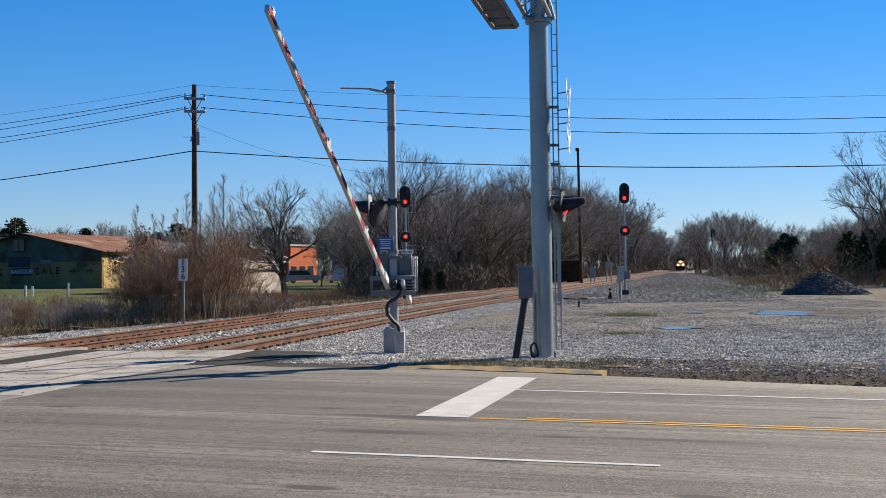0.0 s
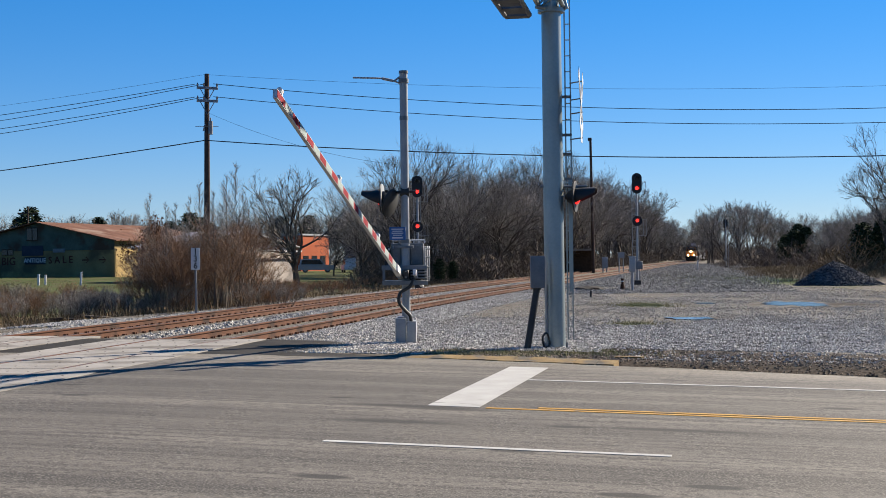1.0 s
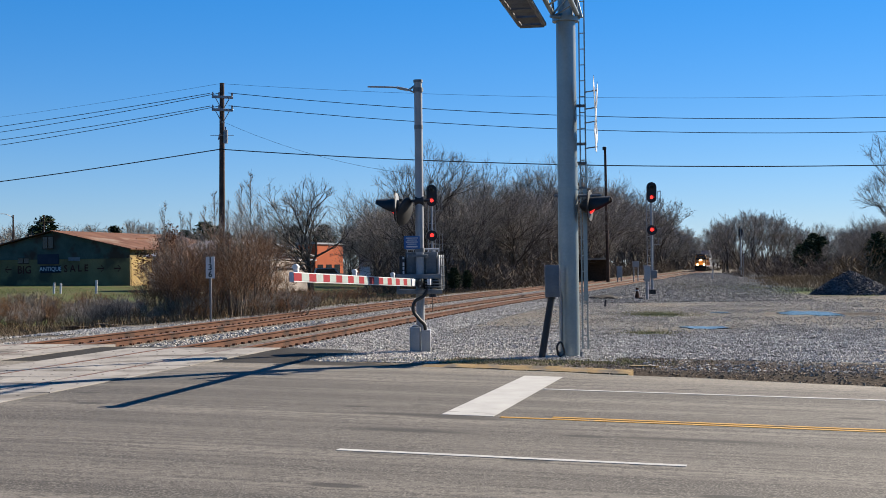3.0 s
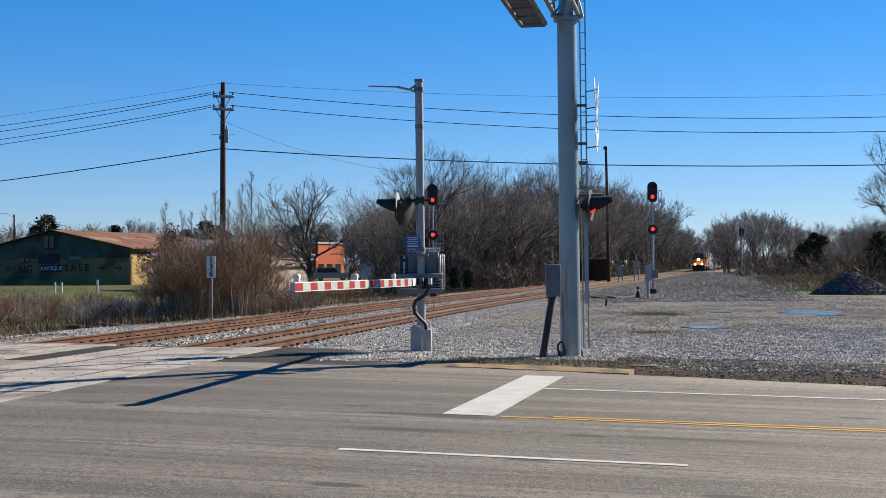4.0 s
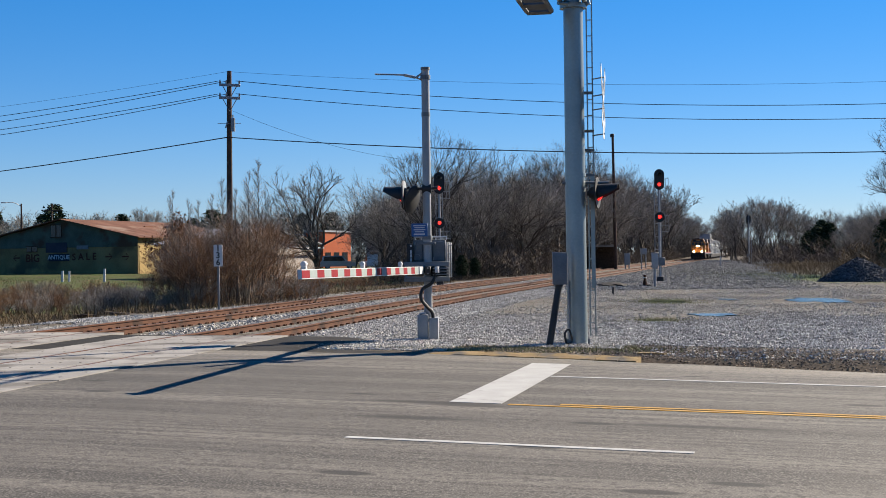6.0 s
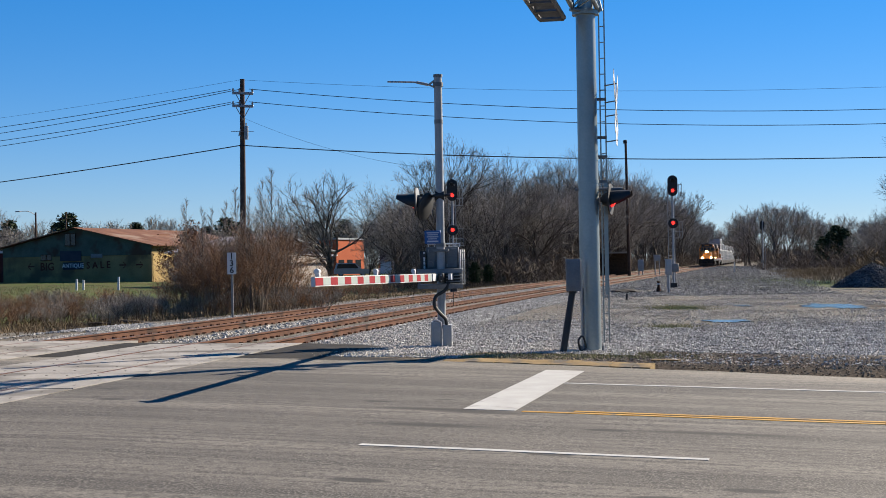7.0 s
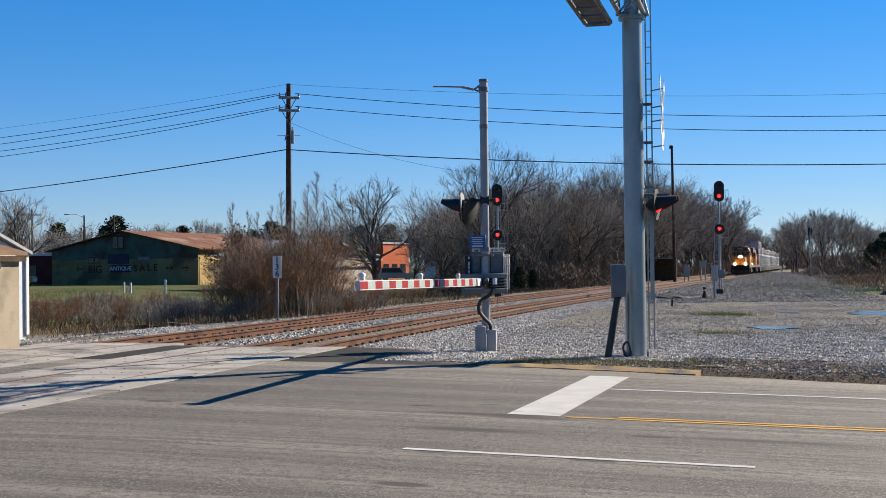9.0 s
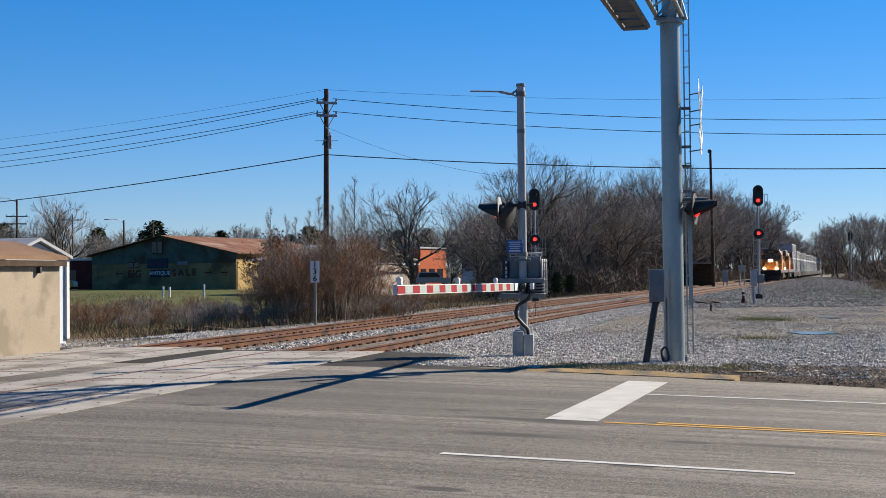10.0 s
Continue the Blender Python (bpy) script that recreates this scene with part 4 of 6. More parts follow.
    # lamps on the pole
    part("lamp_arm", tubes(((-0.25, 0, 3.02), (0.62, 0.0, 3.02), 0.028), ((0.42, 0, 2.86), (0.42, 0, 3.03), 0.035), seg=10), M_STEEL, c)
    flasher(c, pose(0.42, -0.02, 2.83, 0, 0, 74), False)
    # control box on its leaning pipe
    box = part("control_box", bevelled(boxes((-0.475, -0.62, 1.14, -0.21, -0.4, 1.73)), 0.012), M_STEEL, c, "grey steel control box")
    part("box_hinge", boxes((-0.208, -0.56, 1.2, -0.19, -0.42, 1.68)), M_ALU, box)
    part("pipe_leg", tubes(((-0.36, -0.5, 1.14), (-0.56, -0.58, 0.0), 0.062), ((-0.36, -0.5, 1.1), (-0.365, -0.5, 1.18), 0.075), seg=14), M_RUBBER, c, "black leaning conduit pipe")
    part("conduit", tubes(((-0.16, -0.13, 0.05), (-0.16, -0.13, 1.2), 0.016), seg=8), M_ALU, c)
    part("cable_tangle", pipe([(-0.22, -0.3, 0.02), (-0.26, -0.36, 0.22), (-0.18, -0.34, 0.3), (-0.12, -0.3, 0.1), (-0.2, -0.38, 0.04)], 0.02, 6), M_RUBBER, c)
    return c

# ---------------------------------------------------------------- railway signals
def signal_head(parent, z, lamps, x=0.0):
    """A black colour-light head facing the road: long or round shield, hoods and a red lens."""
    h = new("signal_head")
    h.parent, h.matrix_basis = parent, pose(x, -0.25, z)
    bm = bmesh.new()
    r, half = 0.31, (0.33 if lamps == 2 else 0.0)
    out = []
    for k in range(33):
        a = 2 * math.pi * k / 32
        out.append((r * math.cos(a), 0, r * math.sin(a) + (half if math.sin(a) >= 0 else -half)))
    add_prism(bm, out[:-1], (0, 0.03, 0))
    part("shield", bm, M_BLACK, h)
    part("head_case", bevelled(boxes((-0.17, 0.03, -0.2 - half, 0.17, 0.3, 0.2 + half)), 0.03), M_BLACK, h)
    for i in range(lamps):
        zz = -half + 0.03 + i * 0.6
        bm = bmesh.new()
        add_tube(bm, (0, 0.0, zz), (0, -0.03, zz), 0.105, 0.1, 20)
        part("lens", bm, M_REDLENS if i == 0 else M_BLACK, h, "lit red lens" if i == 0 else "dark lens")
        bm = bmesh.new()
        rows = [[bm.verts.new((q * math.sin(a), y, zz + q * math.cos(a))) for a in (-2.0 + 4.0 * k / 14 for k in range(15))] for y, q in ((0, 0.155), (-0.3, 0.15), (-0.3, 0.142), (0, 0.147))]
        for a, b in zip(rows, rows[1:]):
            for k in range(14):
                bm.faces.new((a[k], a[k + 1], b[k + 1], b[k]))
        part("hood", bm, M_BLACK, h)
    return h


def build_signal(x, y, label, heads, cage=True, facing=0.0):
    z0 = float(ground_z(x, y))
    s = thing("railway_signal", pose(x, y, z0, 0, 0, facing), label, "railway signal", "railway signals")
    top = heads[-1][0] + 0.9
    part("mast", tubes(((0, 0, 0.3), (0, 0, top - z0 - 0.3), 0.07, 0.06), seg=14), M_ALU, s)
    part("mast_base", bevelled(boxes((-0.2, -0.2, -0.1, 0.2, 0.2, 0.32)), 0.02, 1), M_BLACK, s)
    for z, lamps in heads:
        signal_head(s, z - z0, lamps)
    lad = new("ladder")
    lad.parent, lad.matrix_basis = s, pose(-0.02, 0.5, 0)
    for q in (-0.2, 0.2):
        part("ladder_rail", boxes((q - 0.02, -0.02, 0.1, q + 0.02, 0.02, top - z0 - 0.9)), M_ALU, lad)
    zz = 0.4
    while zz < top - z0 - 1.0:
        part("rung", tubes(((-0.2, 0, zz), (0.2, 0, zz), 0.014), seg=5), M_ALU, lad)
        zz += 0.4
    if cage:
        for z, lamps in heads:
            bm = bmesh.new()
            for q in (0.42, 0.6):
                add_tube(bm, (q, 0.1, z - z0 - 0.9), (q, 0.1, z - z0 + 0.1), 0.016, seg=6)
            for h in (-0.9, -0.5, 0.1):
                add_tube(bm, (0.0, 0.1, z - z0 + h), (0.6, 0.1, z - z0 + h), 0.016, seg=6)
                add_tube(bm, (0.6, 0.1, z - z0 + h), (0.6, 0.7, z - z0 + h), 0.016, seg=6)
            part("service_cage", bm, M_ALU, s)
    bm = boxes((-0.12, -0.22, 1.0, 0.3, 0.1, 1.5))
    part("junction_box", bevelled(bm, 0.02, 1), M_STEEL, s)
    return s


def build_cabinet(x, y, h0, h1, w, label, legs=1, category="cabinet"):
    z0 = float(ground_z(x, y))
    c = thing("trackside_cabinet", pose(x, y, z0), label, category, "trackside cabinets")
    body = part("body", bevelled(boxes((-w / 2, -0.2, h0, w / 2, 0.2, h1)), 0.02), M_ALU, c)
    part("lid", bevelled(boxes((-w / 2 - 0.03, -0.23, h1, w / 2 + 0.03, 0.23, h1 + 0.05)), 0.01, 1), M_ALU, c)
    for i in range(legs):
        q = 0 if legs == 1 else (-w / 3 + 2 * w / 3 * i)
        part("leg", tubes(((q, 0, -0.05), (q, 0, h0), 0.07), seg=12), M_ALU, c)
    return c


def build_small_things():
    build_cabinet(9.45, 72.5, 0.95, 1.75, 0.3, "pale grey trackside cabinet on a single post")
    x, y = 8.95, 72.8
    st = thing("switch_stand", pose(x, y, float(ground_z(x, y))), "small dark switch stand on the ballast", "switch stand")
    part("stand_base", bevelled(boxes((-0.3, -0.15, 0.0, 0.3, 0.15, 0.08)), 0.02, 1), M_BLACK, st)
    bm = tubes(((0, 0, 0.06), (0, 0, 0.32), 0.14, 0.09), ((0, 0, 0.3), (0, 0, 0.62), 0.06, 0.08), seg=14)
    part("stand_body", bm, M_CLIP, st)
    part("stand_band", tubes(((0, 0, 0.44), (0, 0, 0.5), 0.085), seg=14), M_WHITE, st)
    x, y = 5.95, 60.0
    bm = tubes(((0, 0, -0.1), (0.04, 0, 0.3), 0.05), seg=8)
    solo("ground_peg", bm, M_BLACK, "short dark peg standing in the gravel", "peg", pose(x, y, float(ground_z(x, y))))
    # low dark rubble by the ballast
    for x, y, w, l in ((7.3, 74.0, 1.1, 1.6), (22.2, 170, 1.6, 2.0)):
        bm = bmesh.new()
        bmesh.ops.create_icosphere(bm, subdivisions=3, radius=1.0)
        for v in bm.verts:
            q = 1 + 0.3 * noise.noise(v.co * 2.2)
            v.co = Vector((v.co.x * w * q, v.co.y * l * q, v.co.z * 0.28 * q))
        bmesh.ops.scale(bm, vec=(0.7, 0.7, 0.6), verts=bm.verts)
        solo("spoil_mound", bm, M_GAP, "low mound of dark spoil beside the track", "spoil mound", pose(x, y, float(ground_z(x, y)) + 0.05))
    # mile post
    x, y = -8.72, 45.43
    z0 = float(ground_z(x, y))
    mp = thing("mile_post", pose(x, y, z0, 0, 0, 3), "white mile post plate with black numbers on a thin post", "mile post")
    part("post", bevelled(boxes((-0.035, -0.03, -0.2, 0.035, 0.03, 2.1 - z0)), 0.006, 1), M_STEEL, mp)
    plate = part("plate", bevelled(boxes((-0.15, -0.045, 1.4 - z0, 0.15, -0.032, 2.13 - z0)), 0.004, 1), M_WHITE, mp)
    for i, ch in enumerate("136"):
        lettering("digit", ch, 0.29, pose(0, -0.05, 2.0 - z0 - 0.235 * i, 90, 0, 0), M_BLACK, plate, bold=0.006)
    # white marker posts on the lawn, and by the far yard
    for x, y, h in ((-32.1, 104, 0.85), (-31.75, 104.6, 0.8), (-29.1, 105, 1.05), (30.3, 170, 1.3)):
        bm = tubes(((0, 0, -0.1), (0, 0, h), 0.09, 0.085), seg=12)
        solo("marker_post", bm, M_WHITE, "short white marker post standing in the grass", "marker post", pose(x, y, float(ground_z(x, y)), 1, 2, 0), "white marker posts")
    # broken slab lying by the road
    for x, y, w, h, rz in ((3.35, 21.25, 0.42, 0.12, 12), (2.9, 22.7, 0.5, 0.09, -30)):
        bm = boxes((-w / 2, -h / 2, 0, w / 2, h / 2, 0.025))
        bmesh.ops.subdivide_edges(bm, edges=bm.edges[:], cuts=2, use_grid_fill=True)
        for v in bm.verts:
            v.co += Vector((0.05 * noise.noise(v.co * 7), 0.05 * noise.noise(v.co * 6 + Vector((3, 0, 0))), 0.015 * noise.noise(v.co * 9)))
        solo("broken_slab", bm, M_KERB, "broken piece of yellowed kerb on the dirt", "kerb fragment", pose(x, y, float(ground_z(x, y)) + 0.02, 0, 0, rz), "kerb fragments")
    # timbers and a pale slab by the gravel lane
    for x, y, ln, rz, mt in ((-13.2, 46.2, 1.3, 5, M_TIE), (-13.0, 45.7, 1.0, -8, M_TIE), (-12.0, 45.3, 1.2, -10, M_BARK)):
        bm = bevelled(boxes((-ln / 2, -0.1, 0, ln / 2, 0.1, 0.14 if mt is M_TIE else 0.09)), 0.02, 1)
        solo("timber" if mt is M_TIE else "pale_log", bm, mt, "old dark timber lying in dry grass" if mt is M_TIE else "pale weathered log lying in dry grass", "timber" if mt is M_TIE else "log",
             pose(x, y, float(ground_z(x, y)) + 0.03, 0, 4, rz), "things dumped beyond the tracks")


# ---------------------------------------------------------------- poles and wires
def insulator(parent, x, y, z):
    part("insulator", tubes(((x, y, z), (x, y, z + 0.1), 0.035, 0.05), ((x, y, z + 0.1), (x, y, z + 0.16), 0.03), seg=8), M_PORCELAIN, parent)


def build_pole(x, y, top, arms, label, lean=(0.0, 0.0), turn=0.0, r=0.16, lamp_arm=False, gear=False):
    z0 = float(ground_z(x, y))
    p = thing("utility_pole", pose(x, y, z0, lean[0], lean[1], turn), label, "utility pole", "wooden utility poles")
    h = top - z0
    part("shaft", tubes(((0, 0, -0.3), (0, 0, h), r, r * 0.65), seg=14), M_WOODPOLE, p)
    for z, w in arms:
        arm = part("crossarm", bevelled(boxes((-w / 2, -0.16, z - z0 - 0.06, w / 2, -0.06, z - z0 + 0.06)), 0.01, 1), M_PORCELAIN if gear else M_WOODPOLE, p)
        for s in (-0.46, -0.16, 0.46):
            insulator(p, s * w, -0.11, z - z0 + 0.06)
        part("arm_brace", tubes(((-w * 0.33, -0.12, z - z0 - 0.05), (0, -0.12, z - z0 - 0.62), 0.018), ((w * 0.33, -0.12, z - z0 - 0.05), (0, -0.12, z - z0 - 0.62), 0.018), seg=6), M_STEEL, p)
    if gear:
        part("transformer_can", tubes(((0.13, -0.2, h - 2.75), (0.13, -0.2, h - 2.15), 0.1), ((0.13, -0.2, h - 2.15), (0.13, -0.2, h - 2.0), 0.03), seg=14), M_PORCELAIN, p, "small grey cutout and arrester")
        part("cutout", tubes(((-0.2, -0.2, h - 2.6), (-0.12, -0.2, h - 2.3), 0.03), ((-0.55, -0.15, h - 2.4), (0.5, -0.15, h - 2.37), 0.012), seg=8), M_PORCELAIN, p)
    if lamp_arm:
        part("lamp_bracket", pipe([(0, 0, h - 0.3), (-0.8, -0.4, h + 0.1), (-1.7, -0.8, h + 0.1)], 0.04, 6), M_ALU, p)
        part("lamp_head", bevelled(boxes((-2.2, -1.0, h + 0.02, -1.6, -0.7, h + 0.14)), 0.02, 1), M_ALU, p)
    return p


def build_wire(a, b, sag, r=0.015, thin=False):
    a, b = Vector(a), Vector(b)
    pts = []
    for i in range(33):
        t = i / 32
        pts.append(a.lerp(b, t) - Vector((0, 0, 4 * sag * t * (1 - t))))
    bm = pipe(pts, r, 5, 1)
    solo("overhead_wire", bm, M_WIRE, "dark overhead wire strung between wooden poles", "overhead wire", group="overhead wires")


def build_poles():
    px, py = -11.2, 61.0
    build_pole(px, py, 10.15, ((9.5, 0.95), (8.92, 0.95)), "tall weathered wooden pole with two crossarms and wires", lean=(0, 0.5), turn=20, gear=True)
    rx, ry = 48.8, 53.0
    build_pole(rx, ry, 10.3, ((9.6, 1.0), (9.0, 1.0)), "tall weathered wooden pole with two crossarms and wires", turn=8)
    lx, ly = -66.0, 92.0
    build_pole(lx, ly, 10.4, ((9.6, 1.0), (9.0, 1.0)), "tall weathered wooden pole with two crossarms and wires", turn=25)
    build_wire((px, py, 10.12), (rx, ry, 10.2), 1.45, 0.006)
    build_wire((px + 0.4, py - 0.1, 9.68), (rx, ry, 9.75), 1.94)
    build_wire((px + 0.4, py - 0.1, 9.1), (rx, ry, 9.15), 1.96)
    build_wire((px, py - 0.1, 7.14), (rx, ry, 7.15), 1.38, 0.022)
    build_wire((px, py, 10.12), (lx, ly, 10.4), 0.9, 0.006)
    for o in (-0.42, 0.0):
        build_wire((px + o, py - 0.1, 9.68), (lx + o, ly - 0.4 * o, 9.75), 0.95 + 0.35 * (o == 0))
        build_wire((px + o, py - 0.1, 9.1), (lx + o, ly - 0.4 * o, 9.15), 1.1 + 0.3 * (o == 0))
    build_wire((px, py - 0.1, 7.14), (lx, ly, 5.7), 0.75, 0.024)
    build_wire((px + 0.1, py, 8.4), (-2.6, 60.5, 5.9), 0.35, 0.006)
    x, y = -0.0567 * 125, 125.0
    solo("steel_post", tubes(((0, 0, -0.2), (0, 0, 7.0), 0.13, 0.11), ((0, 0, 7.0), (0, 0, 7.06), 0.14), seg=12), M_ALU, "tall grey steel post beyond the tracks", "post", pose(x, y, float(ground_z(x, y))))
    # distant poles
    for x, y, top, arms, lamp_arm in ((-58.4, 138.2, 10.0, ((8.2, 2.2), (7.4, 2.0)), True), (-62.5, 165, 9.6, ((8.9, 2.4),), False), (-53.0, 156.5, 8.4, (), True), (-55.6, 176, 9.2, ((8.3, 2.6),), False), (-27.0, 150, 5.6, ((5.0, 1.6),), False)):
        build_pole(x, y, top, arms, "weathered wooden pole standing beyond the barn", lamp_arm=lamp_arm, turn=15, r=0.14)
    build_pole(15.18, 149.2, 14.6, (), "tall dark wooden pole with a lamp beside the tracks", lean=(0, -0.6), r=0.2)
    p = (14.9, 148.9, 14.75)
    bm = boxes((-0.3, -0.25, -0.1, 0.1, 0.2, 0.25))
    solo("pole_lamp", bevelled(bm, 0.04, 1), M_BLACK, "dark lamp fixed on a wooden pole top", "lamp", pose(15.05, 149.1, 14.55))


# ---------------------------------------------------------------- train
M_YELLOW = surf("yellow engine paint", (0.29, 0.11, 0.014), (0.35, 0.138, 0.02), 1.0, 0.5, 0, 0.05, 12, stain=(0.12, 0.06, 0.022), stain_scale=0.8, stain_at=0.6)
M_ENGINEGREY = surf("dark grey engine roof", (0.0288, 0.0317, 0.0346), (0.0518, 0.0547, 0.0576), 1.0, 0.6, 0, 0.05, 12)
M_REDSTRIPE = surf("red frame stripe", (0.2419, 0.0173, 0.0115), (0.288, 0.0288, 0.0173), 1.0, 0.5, 0, 0.05, 12)
M_UNDER = surf("grimy running gear", (0.0115, 0.0104, 0.0092), (0.0346, 0.03, 0.0259), 2.0, 0.8, 0.1, 0.1, 12)
M_BEAM = surf("headlight", (0.9, 0.8, 0.6), (1, 0.9, 0.7), 1, 0.3, 0, 0, 10, emit=(1.0, 0.62, 0.25), power=13.0)
M_GLASS = surf("dark window glass", (0.0048, 0.0056, 0.0064), (0.0128, 0.0144, 0.016), 2, 0.25, 0, 0, 10)
M_BOXWHITE = surf("white container paint", (0.27, 0.28, 0.29), (0.35, 0.355, 0.36), 0.6, 0.6, 0, 0.08, 8, stain=(0.2, 0.19, 0.175), stain_scale=0.7, stain_at=0.6)
M_BOXGREY = surf("grey container paint", (0.2074, 0.2189, 0.2304), (0.2765, 0.288, 0.2995), 0.6, 0.6, 0, 0.08, 8)
M_BOXDARK = surf("dark wagon paint", (0.0288, 0.0259, 0.0259), (0.0576, 0.0518, 0.049), 0.6, 0.7, 0, 0.08, 8)


def bogie(parent, y, axles, r):
    b = new("bogie")
    b.parent, b.matrix_basis = parent, pose(0, y, 0)
    span = 1.85
    half = span * (axles - 1) / 2
    part("side_frame", bevelled(boxes((-1.18, -half - 0.5, r - 0.15, -1.0, half + 0.5, r + 0.25), (1.0, -half - 0.5, r - 0.15, 1.18, half + 0.5, r + 0.25), (-1.0, -0.3, r, 1.0, 0.3, r + 0.3)), 0.04, 1), M_UNDER, b)
    for i in range(axles):
        yy = -half + span * i
        for s in (-0.77, 0.77):
            part("wheel", tubes(((s - 0.07, yy, r), (s + 0.07, yy, r), r), ((s * 0.85, yy, r), (s * 1.3, yy, r), 0.13), seg=24), M_UNDER, b)
    return b


def build_engine():
    e = thing("locomotive", Matrix.Identity(4), "yellow diesel locomotive with grey roof and lit headlights", "locomotive", "train on the front track")
    part("underframe", bevelled(boxes((-1.5, 0.5, 1.15, 1.5, 21.6, 1.62)), 0.03, 1), M_ENGINEGREY, e)
    part("frame_stripe", boxes((-1.515, 0.7, 1.5, -1.5, 21.4, 1.6), (1.5, 0.7, 1.5, 1.515, 21.4, 1.6)), M_REDSTRIPE, e)
    bm = bmesh.new()
    add_prism(bm, [(-1.45, 0.25, 0.25), (1.45, 0.25, 0.25), (1.5, 0.45, 1.5), (-1.5, 0.45, 1.5)], (0, 0.5, 0))
    add_prism(bm, [(-1.3, -0.05, 0.12), (0, -0.3, 0.12), (1.3, -0.05, 0.12), (1.3, 0.3, 0.75), (0, 0.1, 0.75), (-1.3, 0.3, 0.75)], (0, 0.3, 0))
    part("pilot", bm, M_UNDER, e, "dark snowplough pilot")
    part("coupler", bevelled(boxes((-0.15, -0.55, 0.75, 0.15, 0.3, 1.05)), 0.03, 1), M_UNDER, e)
    # nose: tapered, with sloping top
    bm = bmesh.new()
    for xx in (1,):
        lo = [(-0.95, 0.95, 1.62), (0.95, 0.95, 1.62), (1.15, 2.6, 1.62), (-1.15, 2.6, 1.62)]
        hi = [(-0.75, 1.1, 2.75), (0.75, 1.1, 2.75), (1.1, 2.6, 3.0), (-1.1, 2.6, 3.0)]
        a, b = [bm.verts.new(p) for p in lo], [bm.verts.new(p) for p in hi]
        bm.faces.new(a[::-1])
        bm.faces.new(b)
        for i in range(4):
            bm.faces.new((a[i], a[(i + 1) % 4], b[(i + 1) % 4], b[i]))
    part("nose", bevelled(bm, 0.08, 2), M_YELLOW, e, "yellow short nose")
    bm = bmesh.new()
    add_prism(bm, [(-1.52, 2.5, 1.62), (1.52, 2.5, 1.62), (1.52, 2.5, 3.75), (1.15, 2.55, 4.45), (-1.15, 2.55, 4.45), (-1.52, 2.5, 3.75)], (0, 2.5, 0))
    cab = part("cab", bevelled(bm, 0.04, 1), M_YELLOW, e, "yellow cab")
    part("cab_roof", bevelled(boxes((-1.2, 2.42, 4.4, 1.2, 5.1, 4.62)), 0.06, 1), M_ENGINEGREY, e)
    for x0, x1 in ((-1.38, -0.78), (-0.68, -0.1), (0.1, 0.68), (0.78, 1.38)):
        part("windscreen", boxes((x0, 2.47, 3.15, x1, 2.499, 3.78)), M_GLASS, cab)
    for s in (-1, 1):
        part("side_window", boxes((s * 1.505 - 0.012, 3.2, 3.05, s * 1.505 + 0.018, 4.4, 3.75)), M_GLASS, cab)
        part("number_board", boxes((s * 0.75 - 0.32, 2.44, 4.1, s * 0.75 + 0.32, 2.52, 4.34)), M_BLACK, cab)
    part("cab_brow", boxes((-1.1, 2.44, 3.84, 1.1, 2.495, 4.08)), M_ENGINEGREY, cab)
    part("hood", bevelled(boxes((-0.98, 5.0, 1.62, 0.98, 21.0, 3.95)), 0.05, 1), M_YELLOW, e, "long yellow engine hood")
    part("hood_top", bevelled(boxes((-1.05, 5.2, 3.95, 1.05, 15.0, 4.42), (-1.5, 15.4, 3.7, 1.5, 20.6, 4.6)), 0.06, 1), M_ENGINEGREY, e)
    for i in range(10):
        y = 5.6 + i * 1.5
        part("hood_door", boxes((0.982, y, 1.9, 1.0, y + 1.3, 3.6)), M_YELLOW, e)
    part("fuel_tank", bevelled(boxes((-1.35, 8.6, 0.35, 1.35, 13.6, 1.15)), 0.15, 2), M_UNDER, e)
    for s in (-1, 1):
        bm = bmesh.new()
        for y in np.arange(5.4, 21.2, 1.6):
            add_tube(bm, (s * 1.46, y, 1.62), (s * 1.46, y, 2.6), 0.02, seg=5)
        add_tube(bm, (s * 1.46, 5.4, 2.6), (s * 1.46, 21.2, 2.6), 0.02, seg=5)
        add_tube(bm, (s * 1.42, 0.6, 1.3), (s * 1.42, 0.6, 2.6), 0.025, seg=5)
        add_tube(bm, (s * 0.5, 0.6, 2.5), (s * 1.42, 0.6, 2.6), 0.02, seg=5)
        part("handrail", bm, M_YELLOW, e)
        bm = boxes(*[(s * 1.4 - 0.3, 0.7, 0.35 + 0.32 * k, s * 1.4 + 0.12, 1.1, 0.4 + 0.32 * k) for k in range(4)])
        part("step", bm, M_UNDER, e)
        bm = tubes(((s * 0.85, 0.42, 1.78), (s * 0.85, 0.62, 1.78), 0.21), seg=20)
        part("ditch_light", bm, M_BEAM, e, "lit ditch light")
    part("headlight", tubes(((-0.15, 0.98, 2.95), (-0.15, 1.2, 2.95), 0.18), ((0.15, 0.98, 2.95), (0.15, 1.2, 2.95), 0.18), seg=20), M_BEAM, e, "lit twin headlight")
    part("headlight_case", bevelled(boxes((-0.32, 1.02, 2.74, 0.32, 1.5, 3.14)), 0.03, 1), M_ENGINEGREY, e)
    part("horn", tubes(((-0.3, 7.0, 4.42), (-0.3, 7.0, 4.7), 0.05), ((-0.5, 6.8, 4.68), (0.1, 6.8, 4.68), 0.06), seg=8), M_UNDER, e)
    bogie(e, 4.4, 3, 0.53)
    bogie(e, 17.6, 3, 0.53)
    return e


